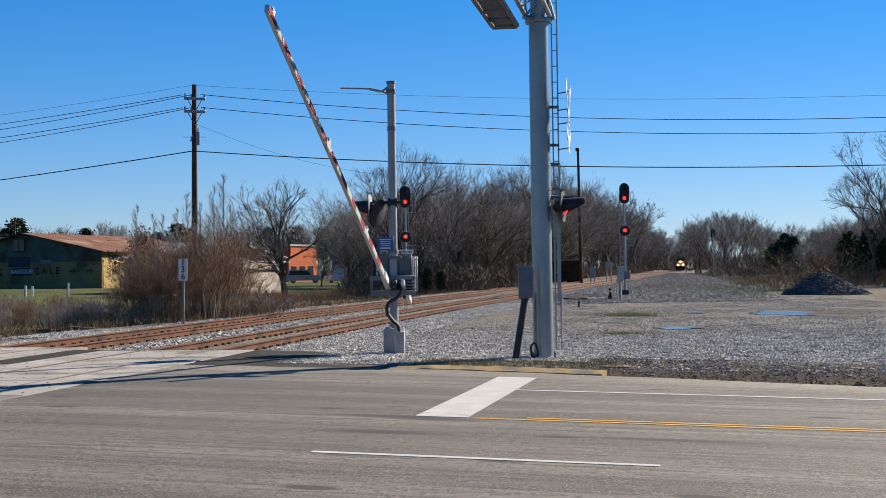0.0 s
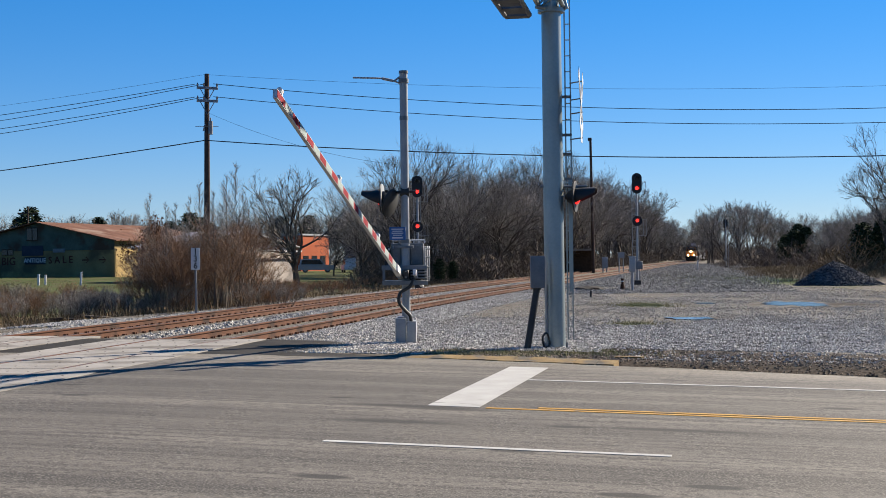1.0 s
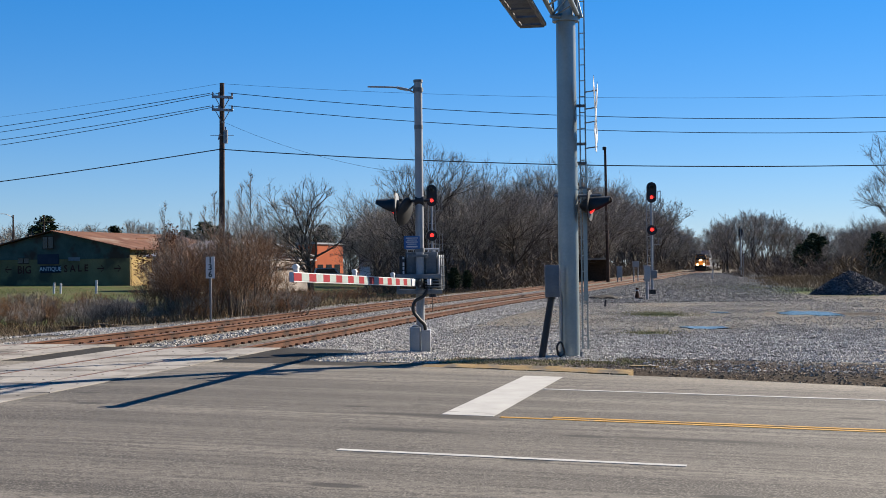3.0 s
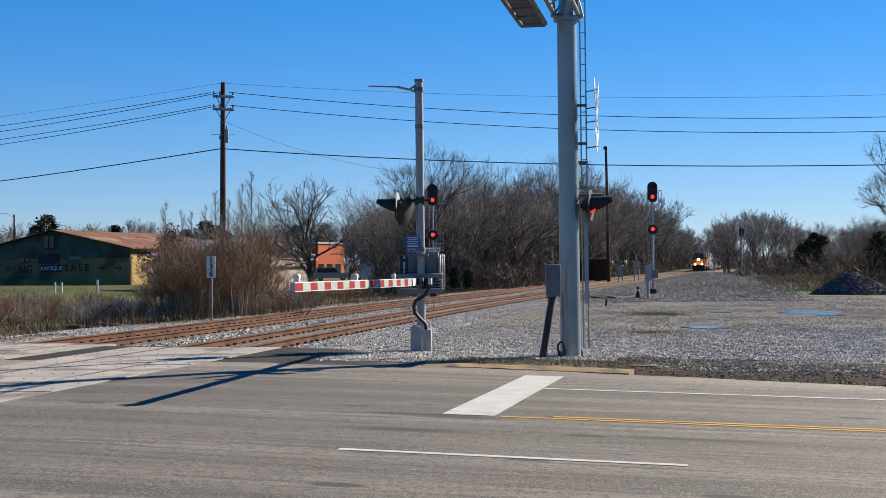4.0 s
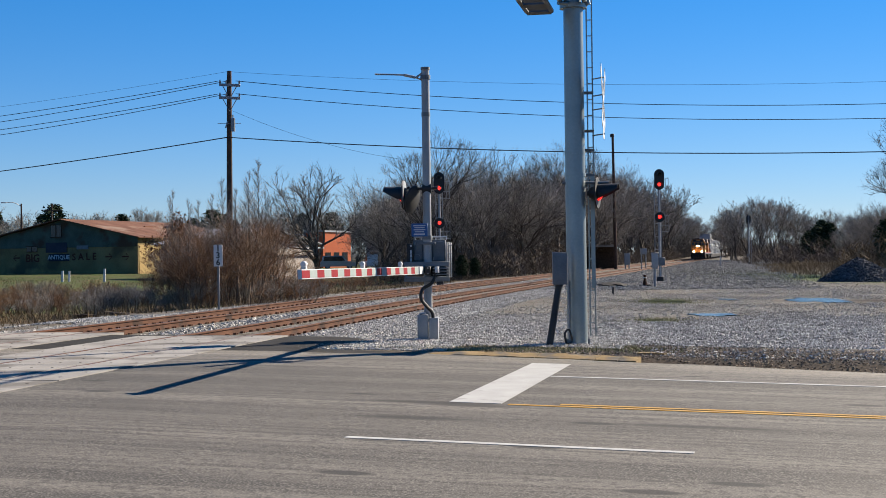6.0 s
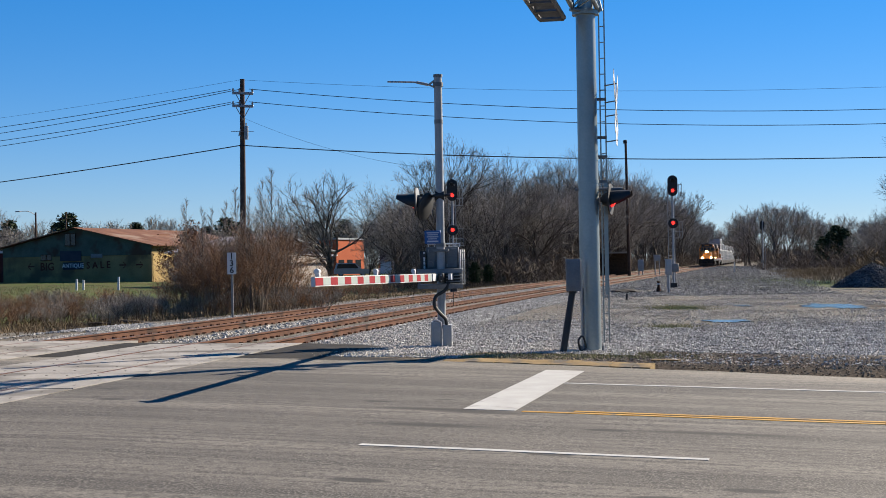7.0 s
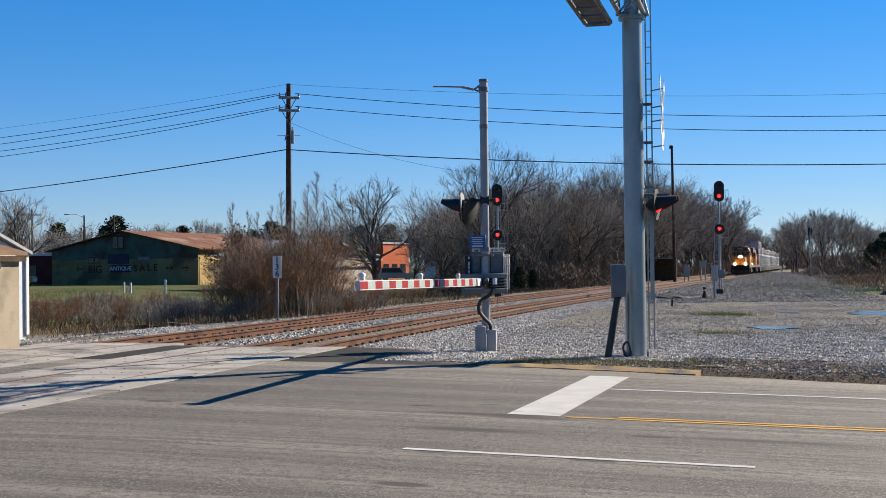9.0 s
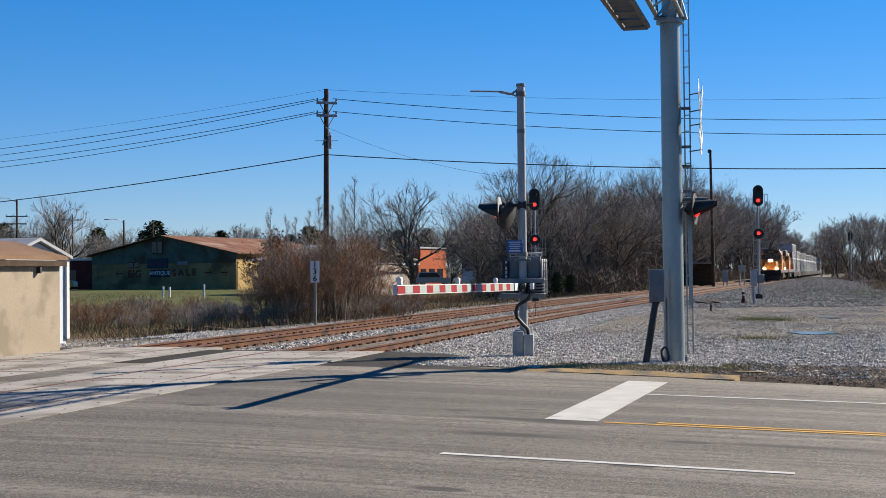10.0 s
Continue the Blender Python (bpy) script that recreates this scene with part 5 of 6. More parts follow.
def build_wagon(name, label, paint, height, length):
    w = thing(name, Matrix.Identity(4), label, "freight wagon", "train on the front track")
    part("well_frame", bevelled(boxes((-1.45, 0.4, 0.35, 1.45, length - 0.4, 0.75), (-1.5, 0.4, 0.6, -1.36, length - 0.4, 1.25), (1.36, 0.4, 0.6, 1.5, length - 0.4, 1.25)), 0.03, 1), M_BOXDARK, w)
    lvl = [(0.78, min(height, 3.6))] + ([(3.63, height)] if height > 4 else [])
    for z0, z1 in lvl:
        c = part("container", boxes((-1.22, 1.3, z0, 1.22, length - 1.3, z1)), paint, w)
        bm = bmesh.new()
        y = 1.6
        while y < length - 1.6:
            for s in (-1, 1):
                add_box(bm, s * 1.235 - 0.02, y, z0 + 0.12, s * 1.235 + 0.02, y + 0.14, z1 - 0.12)
            y += 0.42
        tagged(part("side_rib", bm, paint, c), kind="stuff")
        bm = boxes(*[(x - 0.03, 1.25, z0 + 0.1, x + 0.03, 1.3, z1 - 0.1) for x in (-0.9, -0.35, 0.35, 0.9)], (-1.22, 1.27, z0, 1.22, 1.31, z0 + 0.1), (-1.22, 1.27, z1 - 0.1, 1.22, 1.31, z1))
        part("door_bar", bm, paint, c)
    part("coupler", boxes((-0.12, -0.3, 0.75, 0.12, 0.6, 1.0)), M_UNDER, w)
    bogie(w, 1.6, 2, 0.45)
    bogie(w, length - 1.6, 2, 0.45)
    return w


def build_train():
    """Returns (vehicle, metres behind the front)."""
    out = []
    e = build_engine()
    out.append((e, 0.0))
    out.append((copy_thing(e, Matrix.Identity(4)), 22.3))
    at = 44.6
    tall = build_wagon("container_wagon", "well wagon with white double-stacked containers", M_BOXWHITE, 6.15, 17.5)
    low = build_wagon("container_wagon", "well wagon with weathered grey containers", M_BOXGREY, 4.9, 17.5)
    white = build_wagon("container_wagon", "well wagon with white containers", M_BOXWHITE, 5.1, 17.5)
    dark = build_wagon("container_wagon", "dark well wagon with low dark containers", M_BOXDARK, 4.0, 17.5)
    made = {}
    for k in (tall, white, low, white, low, white, white, low, white, dark, dark, white, low, dark):
        ob = copy_thing(k, Matrix.Identity(4)) if k in made else k
        made[k] = True
        out.append((ob, at))
        at += 17.8
    return out


# ---------------------------------------------------------------- buildings and cars
M_BARN = surf("drab olive barn wall", (0.15, 0.108, 0.047), (0.24, 0.178, 0.083), 0.6, 0.9, 0, 0.2, 8, stain=(0.09, 0.07, 0.04), stain_scale=0.4, stain_at=0.56)
M_BARNTOP = surf("weathered green gable boards", (0.04, 0.06, 0.048), (0.084, 0.112, 0.088), 0.8, 0.9, 0, 0.2, 8, stain=(0.06, 0.04, 0.028), stain_scale=0.5, stain_at=0.56)
M_RUSTROOF = surf("rusted sheet roof", (0.08, 0.032, 0.0168), (0.16, 0.08, 0.048), 0.5, 0.8, 0.0, 0.2, 6, stain=(0.192, 0.136, 0.1), stain_scale=0.25, stain_at=0.62)
M_YELLOWWALL = surf("sunlit yellow wall", (0.288, 0.1958, 0.0806), (0.3571, 0.2592, 0.1152), 0.8, 0.9, 0, 0.1, 8)
M_LETTER = surf("dark red hand lettering", (0.0576, 0.0115, 0.0086), (0.0979, 0.0259, 0.0173), 2, 0.9, 0, 0.05, 10)
M_BEIGE = surf("beige rendered wall", (0.2074, 0.1728, 0.1267), (0.2707, 0.2304, 0.1757), 0.9, 0.9, 0, 0.15, 20, stain=(0.167, 0.1411, 0.1037), stain_scale=1.3, stain_at=0.56)
M_BROWNROOF = surf("brown metal roof", (0.1152, 0.0691, 0.0374), (0.1728, 0.1094, 0.0634), 0.8, 0.7, 0.1, 0.1, 10)
M_PALEBLUE = surf("pale blue white siding", (0.3571, 0.3917, 0.4262), (0.4262, 0.455, 0.4781), 1.0, 0.7, 0, 0.05, 10)
M_CREAM = surf("cream stucco", (0.3226, 0.2822, 0.2534), (0.3917, 0.3514, 0.3226), 0.6, 0.9, 0, 0.1, 10)
M_GREYROOF = surf("grey metal roof", (0.1843, 0.1901, 0.2016), (0.265, 0.2707, 0.2822), 0.6, 0.6, 0.2, 0.1, 8)
M_ORANGE = surf("orange painted wall", (0.288, 0.068, 0.028), (0.36, 0.096, 0.04), 0.6, 0.8, 0, 0.1, 8)
M_DARKRED = surf("dark red brick wall", (0.0634, 0.0173, 0.0161), (0.0979, 0.0288, 0.0259), 0.8, 0.9, 0, 0.15, 10)


def gabled(name, label, corner, along, width, depth, eave, peak, wall, roof, over=0.4, base=-1.0, gable=None, category="building"):
    """A gabled house: origin at the front left corner, front facing -Y of its own space, ridge running back."""
    ang = math.degrees(math.atan2(along[1], along[0]))
    z0 = float(ground_z(*corner))
    h = thing(name, pose(corner[0], corner[1], 0, 0, 0, ang), label, category)
    t = 0.2
    part("wall", boxes((0, 0, z0 + base, width, t, eave)), wall, h)
    part("wall", boxes((0, depth - t, z0 + base, width, depth, eave)), wall, h)
    part("wall", boxes((0, t, z0 + base, t, depth - t, eave)), wall, h)
    side = part("wall", boxes((width - t, t, z0 + base, width, depth - t, eave)), wall, h)
    for y in (0.02, depth - t - 0.02):
        bm = bmesh.new()
        add_prism(bm, [(0.0, y, eave), (width, y, eave), (width / 2, y, peak)], (0, t, 0))
        part("gable", bm, gable or wall, h)
    rise = (peak - eave) / (width / 2)
    for s in (0, 1):
        bm = bmesh.new()
        x_out, zo = (-over, eave - rise * over) if s == 0 else (width + over, eave - rise * over)
        add_prism(bm, [(x_out, -over, zo + 0.03), (width / 2, -over, peak + 0.03), (width / 2, -over, peak + 0.13), (x_out, -over, zo + 0.13)], (0, depth + 2 * over, 0))
        part("roof_slope", bm, roof, h)
    return h


def build_buildings():
    # the antique barn
    a, b = Vector((-52.3, 143.8, 0)), Vector((-34.8, 138.2, 0))
    d = (b - a).normalized()
    w = (b - a).length
    barn = gabled("barn", "old olive and green barn with rusted roof and hand-painted sale lettering", (a.x, a.y), (d.x, d.y), w, 24, 4.0, 5.95, M_BARN, M_RUSTROOF, 0.5, gable=M_BARNTOP)
    part("upper_band", boxes((0.0, -0.05, 3.05, w, -0.003, 4.02)), M_BARNTOP, barn, "green weathered board band")
    part("side_cladding", boxes((w + 0.003, 0.2, 0.0, w + 0.05, 23.8, 3.2)), M_YELLOWWALL, barn, "yellow painted side wall")
    for x0, z0, x1, z1, nm in ((7.95, 4.2, 9.2, 5.4, "gable_window"), (4.9, 2.7, 6.2, 3.2, "wall_window")):
        win = part(nm, boxes((x0, -0.09, z0, x1, -0.052, z1)), M_GLASS, barn, "dark broken window")
        part("window_frame", boxes((x0 - 0.08, -0.12, z0 - 0.08, x1 + 0.08, -0.09, z0), (x0 - 0.08, -0.12, z1, x1 + 0.08, -0.09, z1 + 0.08), ((x0 + x1) / 2 - 0.04, -0.12, z0, (x0 + x1) / 2 + 0.04, -0.09, z1)), M_TIE, win)
    part("dark_board", boxes((7.3, -0.1, 2.55, 9.9, -0.052, 3.6)), surf("dark blue faded board", (0.023, 0.0288, 0.0432), (0.0461, 0.049, 0.0634), 1, 0.8, 0, 0.1, 10), barn)
    part("grey_vent", boxes((11.1, -0.1, 2.85, 12.5, -0.052, 3.25)), M_STEEL, barn)
    board = part("sign_board", boxes((7.65, -0.11, 1.65, 10.15, -0.055, 2.4)), surf("dark sign board", (0.0115, 0.0173, 0.0259), (0.023, 0.0288, 0.0403), 1, 0.8, 0, 0.1, 10), barn)
    lettering("sign_text", "ANTIQUE", 0.62, pose(8.9, -0.116, 2.03, 90, 0, 0), M_WHITE, board, bold=0.012)
    lettering("wall_text", "BIG", 1.15, pose(5.6, -0.01, 1.95, 90, 0, 0), M_LETTER, barn, bold=0.02)
    lettering("wall_text", "S A L E", 1.0, pose(11.95, -0.012, 2.05, 90, -1, 0), M_LETTER, barn, bold=0.02)
    for x, s in ((3.6, -1), (14.9, 1), (16.9, 1)):
        bm = bmesh.new()
        add_box(bm, x - 0.4, -0.012, 1.97, x + 0.4, -0.004, 2.1)
        for q in (-1, 1):
            add_prism(bm, [(x + s * 0.45, -0.012, 2.03), (x + s * 0.1, -0.012, 2.03 + q * 0.36), (x + s * 0.02, -0.012, 2.03 + q * 0.28)], (0, 0.008, 0))
        part("painted_arrow", bm, M_LETTER, barn, "hand-painted dark arrow")
    # torn sheets on the barn roof
    for x, y, rz in ((11.0, 12, 20), (12.5, 16, -15), (10.0, 20, 40)):
        part("lifted_sheet", boxes((x - 1.6, y - 1.2, 5.35, x + 1.6, y + 1.2, 5.43)), M_RUSTROOF, barn).matrix_basis = pose(0, 0, 0.0, 0, 0, 0)
    # beige shed by the road, and the pale building behind it
    shed = thing("beige_shed", pose(-10.99, 28.24, 0, 0, 0, 79), "beige rendered shed with a brown metal roof beside the crossing", "shed")
    part("wall", boxes((-6, 0, -0.2, 0, 0.2, 2.0)), M_BEIGE, shed)
    part("wall", boxes((-0.2, 0.2, -0.2, 0, 1.7, 2.0), (-6, 0.2, -0.2, -5.8, 1.7, 2.0), (-6, 1.7, -0.2, 0, 1.9, 2.0)), M_BEIGE, shed)
    bm = bmesh.new()
    add_prism(bm, [(0.12, -0.14, 2.03), (0.12, -0.14, 2.1), (0.12, 1.2, 2.46), (0.12, 2.05, 2.3), (0.12, 2.05, 2.2), (0.12, 1.2, 2.36)], (-6.24, 0, 0))
    part("roof", bm, M_BROWNROOF, shed, "brown metal roof")
    part("eave_trim", boxes((-6.12, -0.12, 1.9, 0.1, -0.02, 2.02)), M_TIE, shed)
    part("wall_fitting", boxes((-0.88, -0.1, 1.75, -0.82, -0.003, 1.88)), M_BLACK, shed)
    pale = gabled("pale_shed", "pale blue sided shed with a white trimmed roof", (-16.98, 39.3), (0.25, 0.97), 3.0, 5, 2.27, 2.78, M_PALEBLUE, M_GREYROOF, 0.17)
    part("corner_trim", boxes((2.96, -0.08, -0.3, 3.1, 0.08, 2.3)), M_WHITE, pale)
    # white house and the buildings behind
    house = gabled("white_house", "long cream building with a grey metal roof", (-22.5, 113.2), (0.41, 0.91), 17.2, 5, 2.95, 4.3, M_CREAM, M_GREYROOF, 0.6)
    part("fascia", boxes((-0.6, -0.64, 2.5, 17.8, -0.56, 2.66)), M_WHITE, house)
    for nm, label, x, y, w, dp, h, wall in (("orange_shop", "orange painted flat-roofed shop", -22.0, 193, 7.6, 3.0, 5.3, M_ORANGE), ("red_shop", "dark red flat-roofed shop", -28.0, 203, 5.8, 8, 5.0, M_DARKRED),
                                           ("low_store", "low white building with dark openings", -17.6, 215, 9.0, 8, 3.9, M_CREAM), ("white_store", "long pale store with a flat roof", -6.5, 232, 16, 10, 4.6, M_GREYROOF),
                                           ("canopy_shop", "low brick building with a white canopy edge", -63.0, 150, 9.5, 10, 3.6, M_DARKRED), ("far_store", "far pale flat-roofed building", -12.0, 222, 6.0, 8, 5.0, M_PALEBLUE)):
        z0 = float(ground_z(x, y))
        s = thing(nm, pose(x, y, z0, 0, 0, 64 if nm == "orange_shop" else 0), label, "building", "buildings beyond the tracks")
        part("wall", boxes((0, 0, -0.5, w, dp, h - z0)), wall, s)
        part("parapet", boxes((-0.15, -0.15, h - z0, w + 0.15, dp + 0.15, h - z0 + 0.25)), M_GREYROOF if wall is M_ORANGE else M_WHITE, s)
        for i in range(int(w // 2.4)):
            win = part("window", boxes((0.6 + 2.3 * i, -0.05, 0.9, 2.0 + 2.3 * i, -0.003, 2.2)), M_GLASS, s)
            part("sill", boxes((0.5 + 2.3 * i, -0.12, 0.8, 2.1 + 2.3 * i, -0.003, 0.88)), M_WHITE, win)
    # trackside shelter far along the line
    sh = thing("trackside_shelter", pose(11.6, 150.5, float(ground_z(12, 150))), "dark open trackside shelter with a pale roof edge", "shelter")
    part("back_wall", boxes((0, 2.0, 0, 3.9, 2.15, 2.5), (0, 0, 0, 0.15, 2.0, 2.5)), M_TIE, sh)
    part("shelter_roof", boxes((-0.2, -0.3, 2.5, 4.1, 2.4, 2.68)), M_CONC, sh)
    for x in (0.1, 3.8):
        part("shelter_post", boxes((x - 0.06, -0.1, 0, x + 0.06, 0.05, 2.5)), M_TIE, sh)
    build_cabinet(16.3, 148, 0.5, 1.7, 0.6, "white trackside cabinet beside a pole", 2)
    build_cabinet(18.2, 149, 1.6, 2.2, 0.7, "weathered trackside box on a post", 2)


def build_car(x, y, turn, paint, label, tall=1.75, length=4.6):
    z0 = float(ground_z(x, y))
    c = thing("parked_car", pose(x, y, z0, 0, 0, turn), label, "car", "parked cars")
    bm = bmesh.new()
    l = length / 2
    add_prism(bm, [(-l, -0.88, 0.35), (l, -0.88, 0.35), (l, -0.88, 0.8), (l - 0.15, -0.88, 0.98), (l * 0.5, -0.88, 1.05), (-l + 0.1, -0.88, 1.05), (-l, -0.88, 0.9)], (0, 1.76, 0))
    body = part("body", bevelled(bm, 0.06, 2), paint, c)
    bm = bmesh.new()
    add_prism(bm, [(-l + 0.15, -0.74, 1.05), (l * 0.5, -0.74, 1.05), (l * 0.22, -0.7, tall), (-l + 0.35, -0.7, tall)], (0, 1.44, 0))
    cabin = part("cabin", bevelled(bm, 0.05, 2), paint, c)
    for y0 in (-0.76, 0.74):
        bm = bmesh.new()
        add_prism(bm, [(-l + 0.35, y0, 1.1), (l * 0.38, y0, 1.1), (l * 0.18, y0, tall - 0.1), (-l + 0.5, y0, tall - 0.1)], (0, 0.02, 0))
        part("side_glass", bm, M_GLASS, cabin)
    for sx in (-l * 0.62, l * 0.62):
        for sy in (-0.86, 0.68):
            wh = part("wheel", tubes(((sx, sy, 0.34), (sx, sy + 0.2, 0.34), 0.34), seg=20), M_RUBBER, c)
            part("rim", tubes(((sx, sy - 0.005, 0.34), (sx, sy + 0.205, 0.34), 0.2), seg=14), M_ALU, wh)
    for s in (-0.6, 0.6):
        part("headlight", boxes((l - 0.03, s - 0.2, 0.72, l + 0.02, s + 0.2, 0.86)), M_WHITE, body)
    return c


def build_cars():
    silver = surf("silver car paint", (0.2419, 0.2534, 0.265), (0.288, 0.2995, 0.311), 1, 0.3, 0.4, 0, 10)
    white = surf("white car paint", (0.4032, 0.4032, 0.3917), (0.4493, 0.4493, 0.4378), 1, 0.3, 0, 0, 10)
    yellow = surf("yellow car paint", (0.3168, 0.1901, 0.0115), (0.3571, 0.2189, 0.0173), 1, 0.3, 0, 0, 10)
    build_car(-18.7, 182, 8, silver, "silver off-road car parked before the shops", 1.8, 4.8)
    build_car(-14.6, 186, 100, white, "white van parked before the shops", 2.0, 5.0)
    build_car(-55.5, 141, 5, yellow, "yellow car parked beside the barn", 1.65, 4.6)
    build_car(5.6, 170, 5, silver, "silver car half hidden behind trees", 1.7, 4.6)


# ---------------------------------------------------------------- trees, brush and grass
def prisms(segs, sides=3):
    """Tapered twigs as one mesh: rows of (a, b, r0, r1)."""
    a = np.array([s[0] for s in segs], float)
    b = np.array([s[1] for s in segs], float)
    r0 = np.array([s[2] for s in segs], float)
    r1 = np.array([s[3] for s in segs], float)
    d = b - a
    d /= np.maximum(np.linalg.norm(d, axis=1, keepdims=True), 1e-9)
    ref = np.where(np.abs(d[:, 2:3]) > 0.9, np.array([[1.0, 0, 0]]), np.array([[0, 0, 1.0]]))
    u = np.cross(d, ref)
    u /= np.linalg.norm(u, axis=1, keepdims=True)
    v = np.cross(d, u)
    rings = []
    for c, r in ((a, r0), (b, r1)):
        for k in range(sides):
            t = 2 * math.pi * k / sides
            rings.append(c + r[:, None] * (math.cos(t) * u + math.sin(t) * v))
    verts = np.stack(rings, 1)
    n = len(segs)
    f = np.array([(k, (k + 1) % sides, sides + (k + 1) % sides, sides + k) for k in range(sides)])
    faces = f[None] + (np.arange(n) * 2 * sides)[:, None, None]
    return verts.reshape(-1, 3).tolist(), faces.reshape(-1, 4).tolist()


def slivers(twigs, rng):
    """Fine twigs, a narrow pointed blade each: rows of (base, tip, width)."""
    a = np.array([t[0] for t in twigs], float)
    b = np.array([t[1] for t in twigs], float)
    w = np.array([t[2] for t in twigs], float)
    g = np.random.default_rng(rng.randrange(10 ** 6))
    side = np.cross(b - a, g.normal(0, 1, a.shape))
    side /= np.maximum(np.linalg.norm(side, axis=1, keepdims=True), 1e-9)
    side *= w[:, None]
    v = np.stack([a - side, a + side, b], 1).reshape(-1, 3)
    return v, np.arange(len(v)).reshape(-1, 3)


def grow(rng, height, limbs, levels, spread, trunk_part, trunk_r, twigs, twig_len, twig_w, stems=1, lean=0.05, wander=0.13, lift=0.05):
    """Trunk and forking limbs as tapered pieces, and the fine twigs that end them, brought to the given height."""
    thick, fine = [], []

    def shoot(base, d, ln):
        nd = (d + Vector((rng.gauss(0, 0.45), rng.gauss(0, 0.45), rng.gauss(0.12, 0.35)))).normalized()
        tip = base + nd * ln
        fine.append((base, tip, twig_w))
        for _ in range(2):
            m = base.lerp(tip, rng.uniform(0.25, 0.8))
            fine.append((m, m + (nd + Vector((rng.gauss(0, 0.45), rng.gauss(0, 0.45), rng.gauss(0.08, 0.35)))).normalized() * ln * rng.uniform(0.35, 0.7), twig_w * 0.8))

    def branch(p, d, length, r, lv):
        steps = 4 if lv < 2 else 3
        pts, dirs, q, end_r = [p], [], d, r * 0.74
        for i in range(steps):
            w = wander * (0.35 if lv == 0 else 1.0)
            q = (q + Vector((rng.gauss(0, w), rng.gauss(0, w), rng.gauss(lift, w * 0.7)))).normalized()
            pts.append(pts[-1] + q * length / steps)
            dirs.append(q)
            thick.append((pts[i], pts[i + 1], r + (end_r - r) * i / steps, r + (end_r - r) * (i + 1) / steps))
        if lv >= levels - 2 and lv > 0:
            for k in range(twigs if lv < levels else twigs * 2):
                i = rng.randrange(steps)
                shoot(pts[i].lerp(pts[i + 1], rng.random()), dirs[i], twig_len * rng.uniform(0.5, 1.2))
        if lv == levels:
            return
        n = limbs if lv == 0 else (3 if rng.random() < 0.28 else 2)
        a0 = rng.uniform(0, 6.283)
        u = q.orthogonal().normalized()
        v = q.cross(u)
        for k in range(n):
            a = a0 + 2 * math.pi * k / n + rng.gauss(0, 0.3)
            ang = spread * rng.uniform(0.35, 1.0) * (0.5 if lv == 0 and k == 0 else 1.0)
            nd = (q * math.cos(ang) + (u * math.cos(a) + v * math.sin(a)) * math.sin(ang)).normalized()
            at = pts[-1] if lv or k == 0 else pts[-2].lerp(pts[-1], rng.random())
            branch(at, nd, length * (rng.uniform(0.7, 0.9) if lv else first * rng.uniform(0.8, 1.1)), end_r * rng.uniform(0.68, 0.88), lv + 1)
        if 0 < lv < levels - 1:
            for k in range(rng.choice((1, 1, 2))):
                i = rng.randrange(1, steps)
                a = rng.uniform(0, 6.283)
                nd = (dirs[i] * math.cos(spread) + (u * math.cos(a) + v * math.sin(a)) * math.sin(spread)).normalized()
                branch(pts[i], nd, length * rng.uniform(0.5, 0.7), r * 0.42, lv + 2)

    first = 0.3 * (1 - trunk_part) / trunk_part
    for k in range(stems):
        a, q = rng.uniform(0, 6.283), rng.random() ** 0.5 if stems > 1 else 0
        d = Vector((rng.gauss(0, lean * 0.5) + q * lean * 4 * math.cos(a), rng.gauss(0, lean * 0.5) + q * lean * 4 * math.sin(a), 1)).normalized()
        size = rng.uniform(0.6, 1.0) if stems > 1 else 1.0
        branch(Vector((q * 0.55 * math.cos(a), q * 0.55 * math.sin(a), -0.15)), d, height * trunk_part * size, trunk_r * size, 0)
    k = height / max(max(t[1].z for t in thick), max(t[1].z for t in fine))
    return [(a * k, b * k, r0, r1) for a, b, r0, r1 in thick], [(a * k, b * k, w) for a, b, w in fine]


def sapling(rng, height, twig_w):
    """A straight leader with long upswept side shoots."""
    thick, fine = [], []
    pts = [Vector((0, 0, -0.1))]
    for i in range(8):
        pts.append(pts[-1] + Vector((rng.gauss(0, 0.04), rng.gauss(0, 0.04), 1)) * height / 8)
        thick.append((pts[-2], pts[-1], 0.05 * (1 - i / 8.5), 0.05 * (1 - (i + 1) / 8.5)))
    for k in range(46):
        t = 0.16 + 0.8 * (k + rng.random()) / 46
        i = min(int(t * 8), 7)
        base, a = pts[i].lerp(pts[i + 1], t * 8 - i), rng.uniform(0, 6.283)
        d = Vector((math.cos(a), math.sin(a), rng.uniform(1.0, 1.9))).normalized()
        ln = height * 0.34 * (1.05 - t) * rng.uniform(0.7, 1.2)
        p = base
        for j in range(3):
            d = (d + Vector((rng.gauss(0, 0.1), rng.gauss(0, 0.1), 0.1))).normalized()
            e = p + d * ln / 3
            thick.append((p, e, 0.012 * (1 - j / 3.4), 0.012 * (1 - (j + 1) / 3.4)))
            for _ in range(9):
                b = p.lerp(e, rng.random())
                f = b + (d + Vector((rng.gauss(0, 0.5), rng.gauss(0, 0.5), rng.gauss(0.2, 0.3)))).normalized() * ln * rng.uniform(0.25, 0.6)
                fine.append((b, f, twig_w))
                m = b.lerp(f, 0.5)
                fine.append((m, m + (f - b) * 0.5 + Vector((rng.gauss(0, 0.1), rng.gauss(0, 0.1), 0.06)), twig_w * 0.8))
            p = e
    return thick, fine


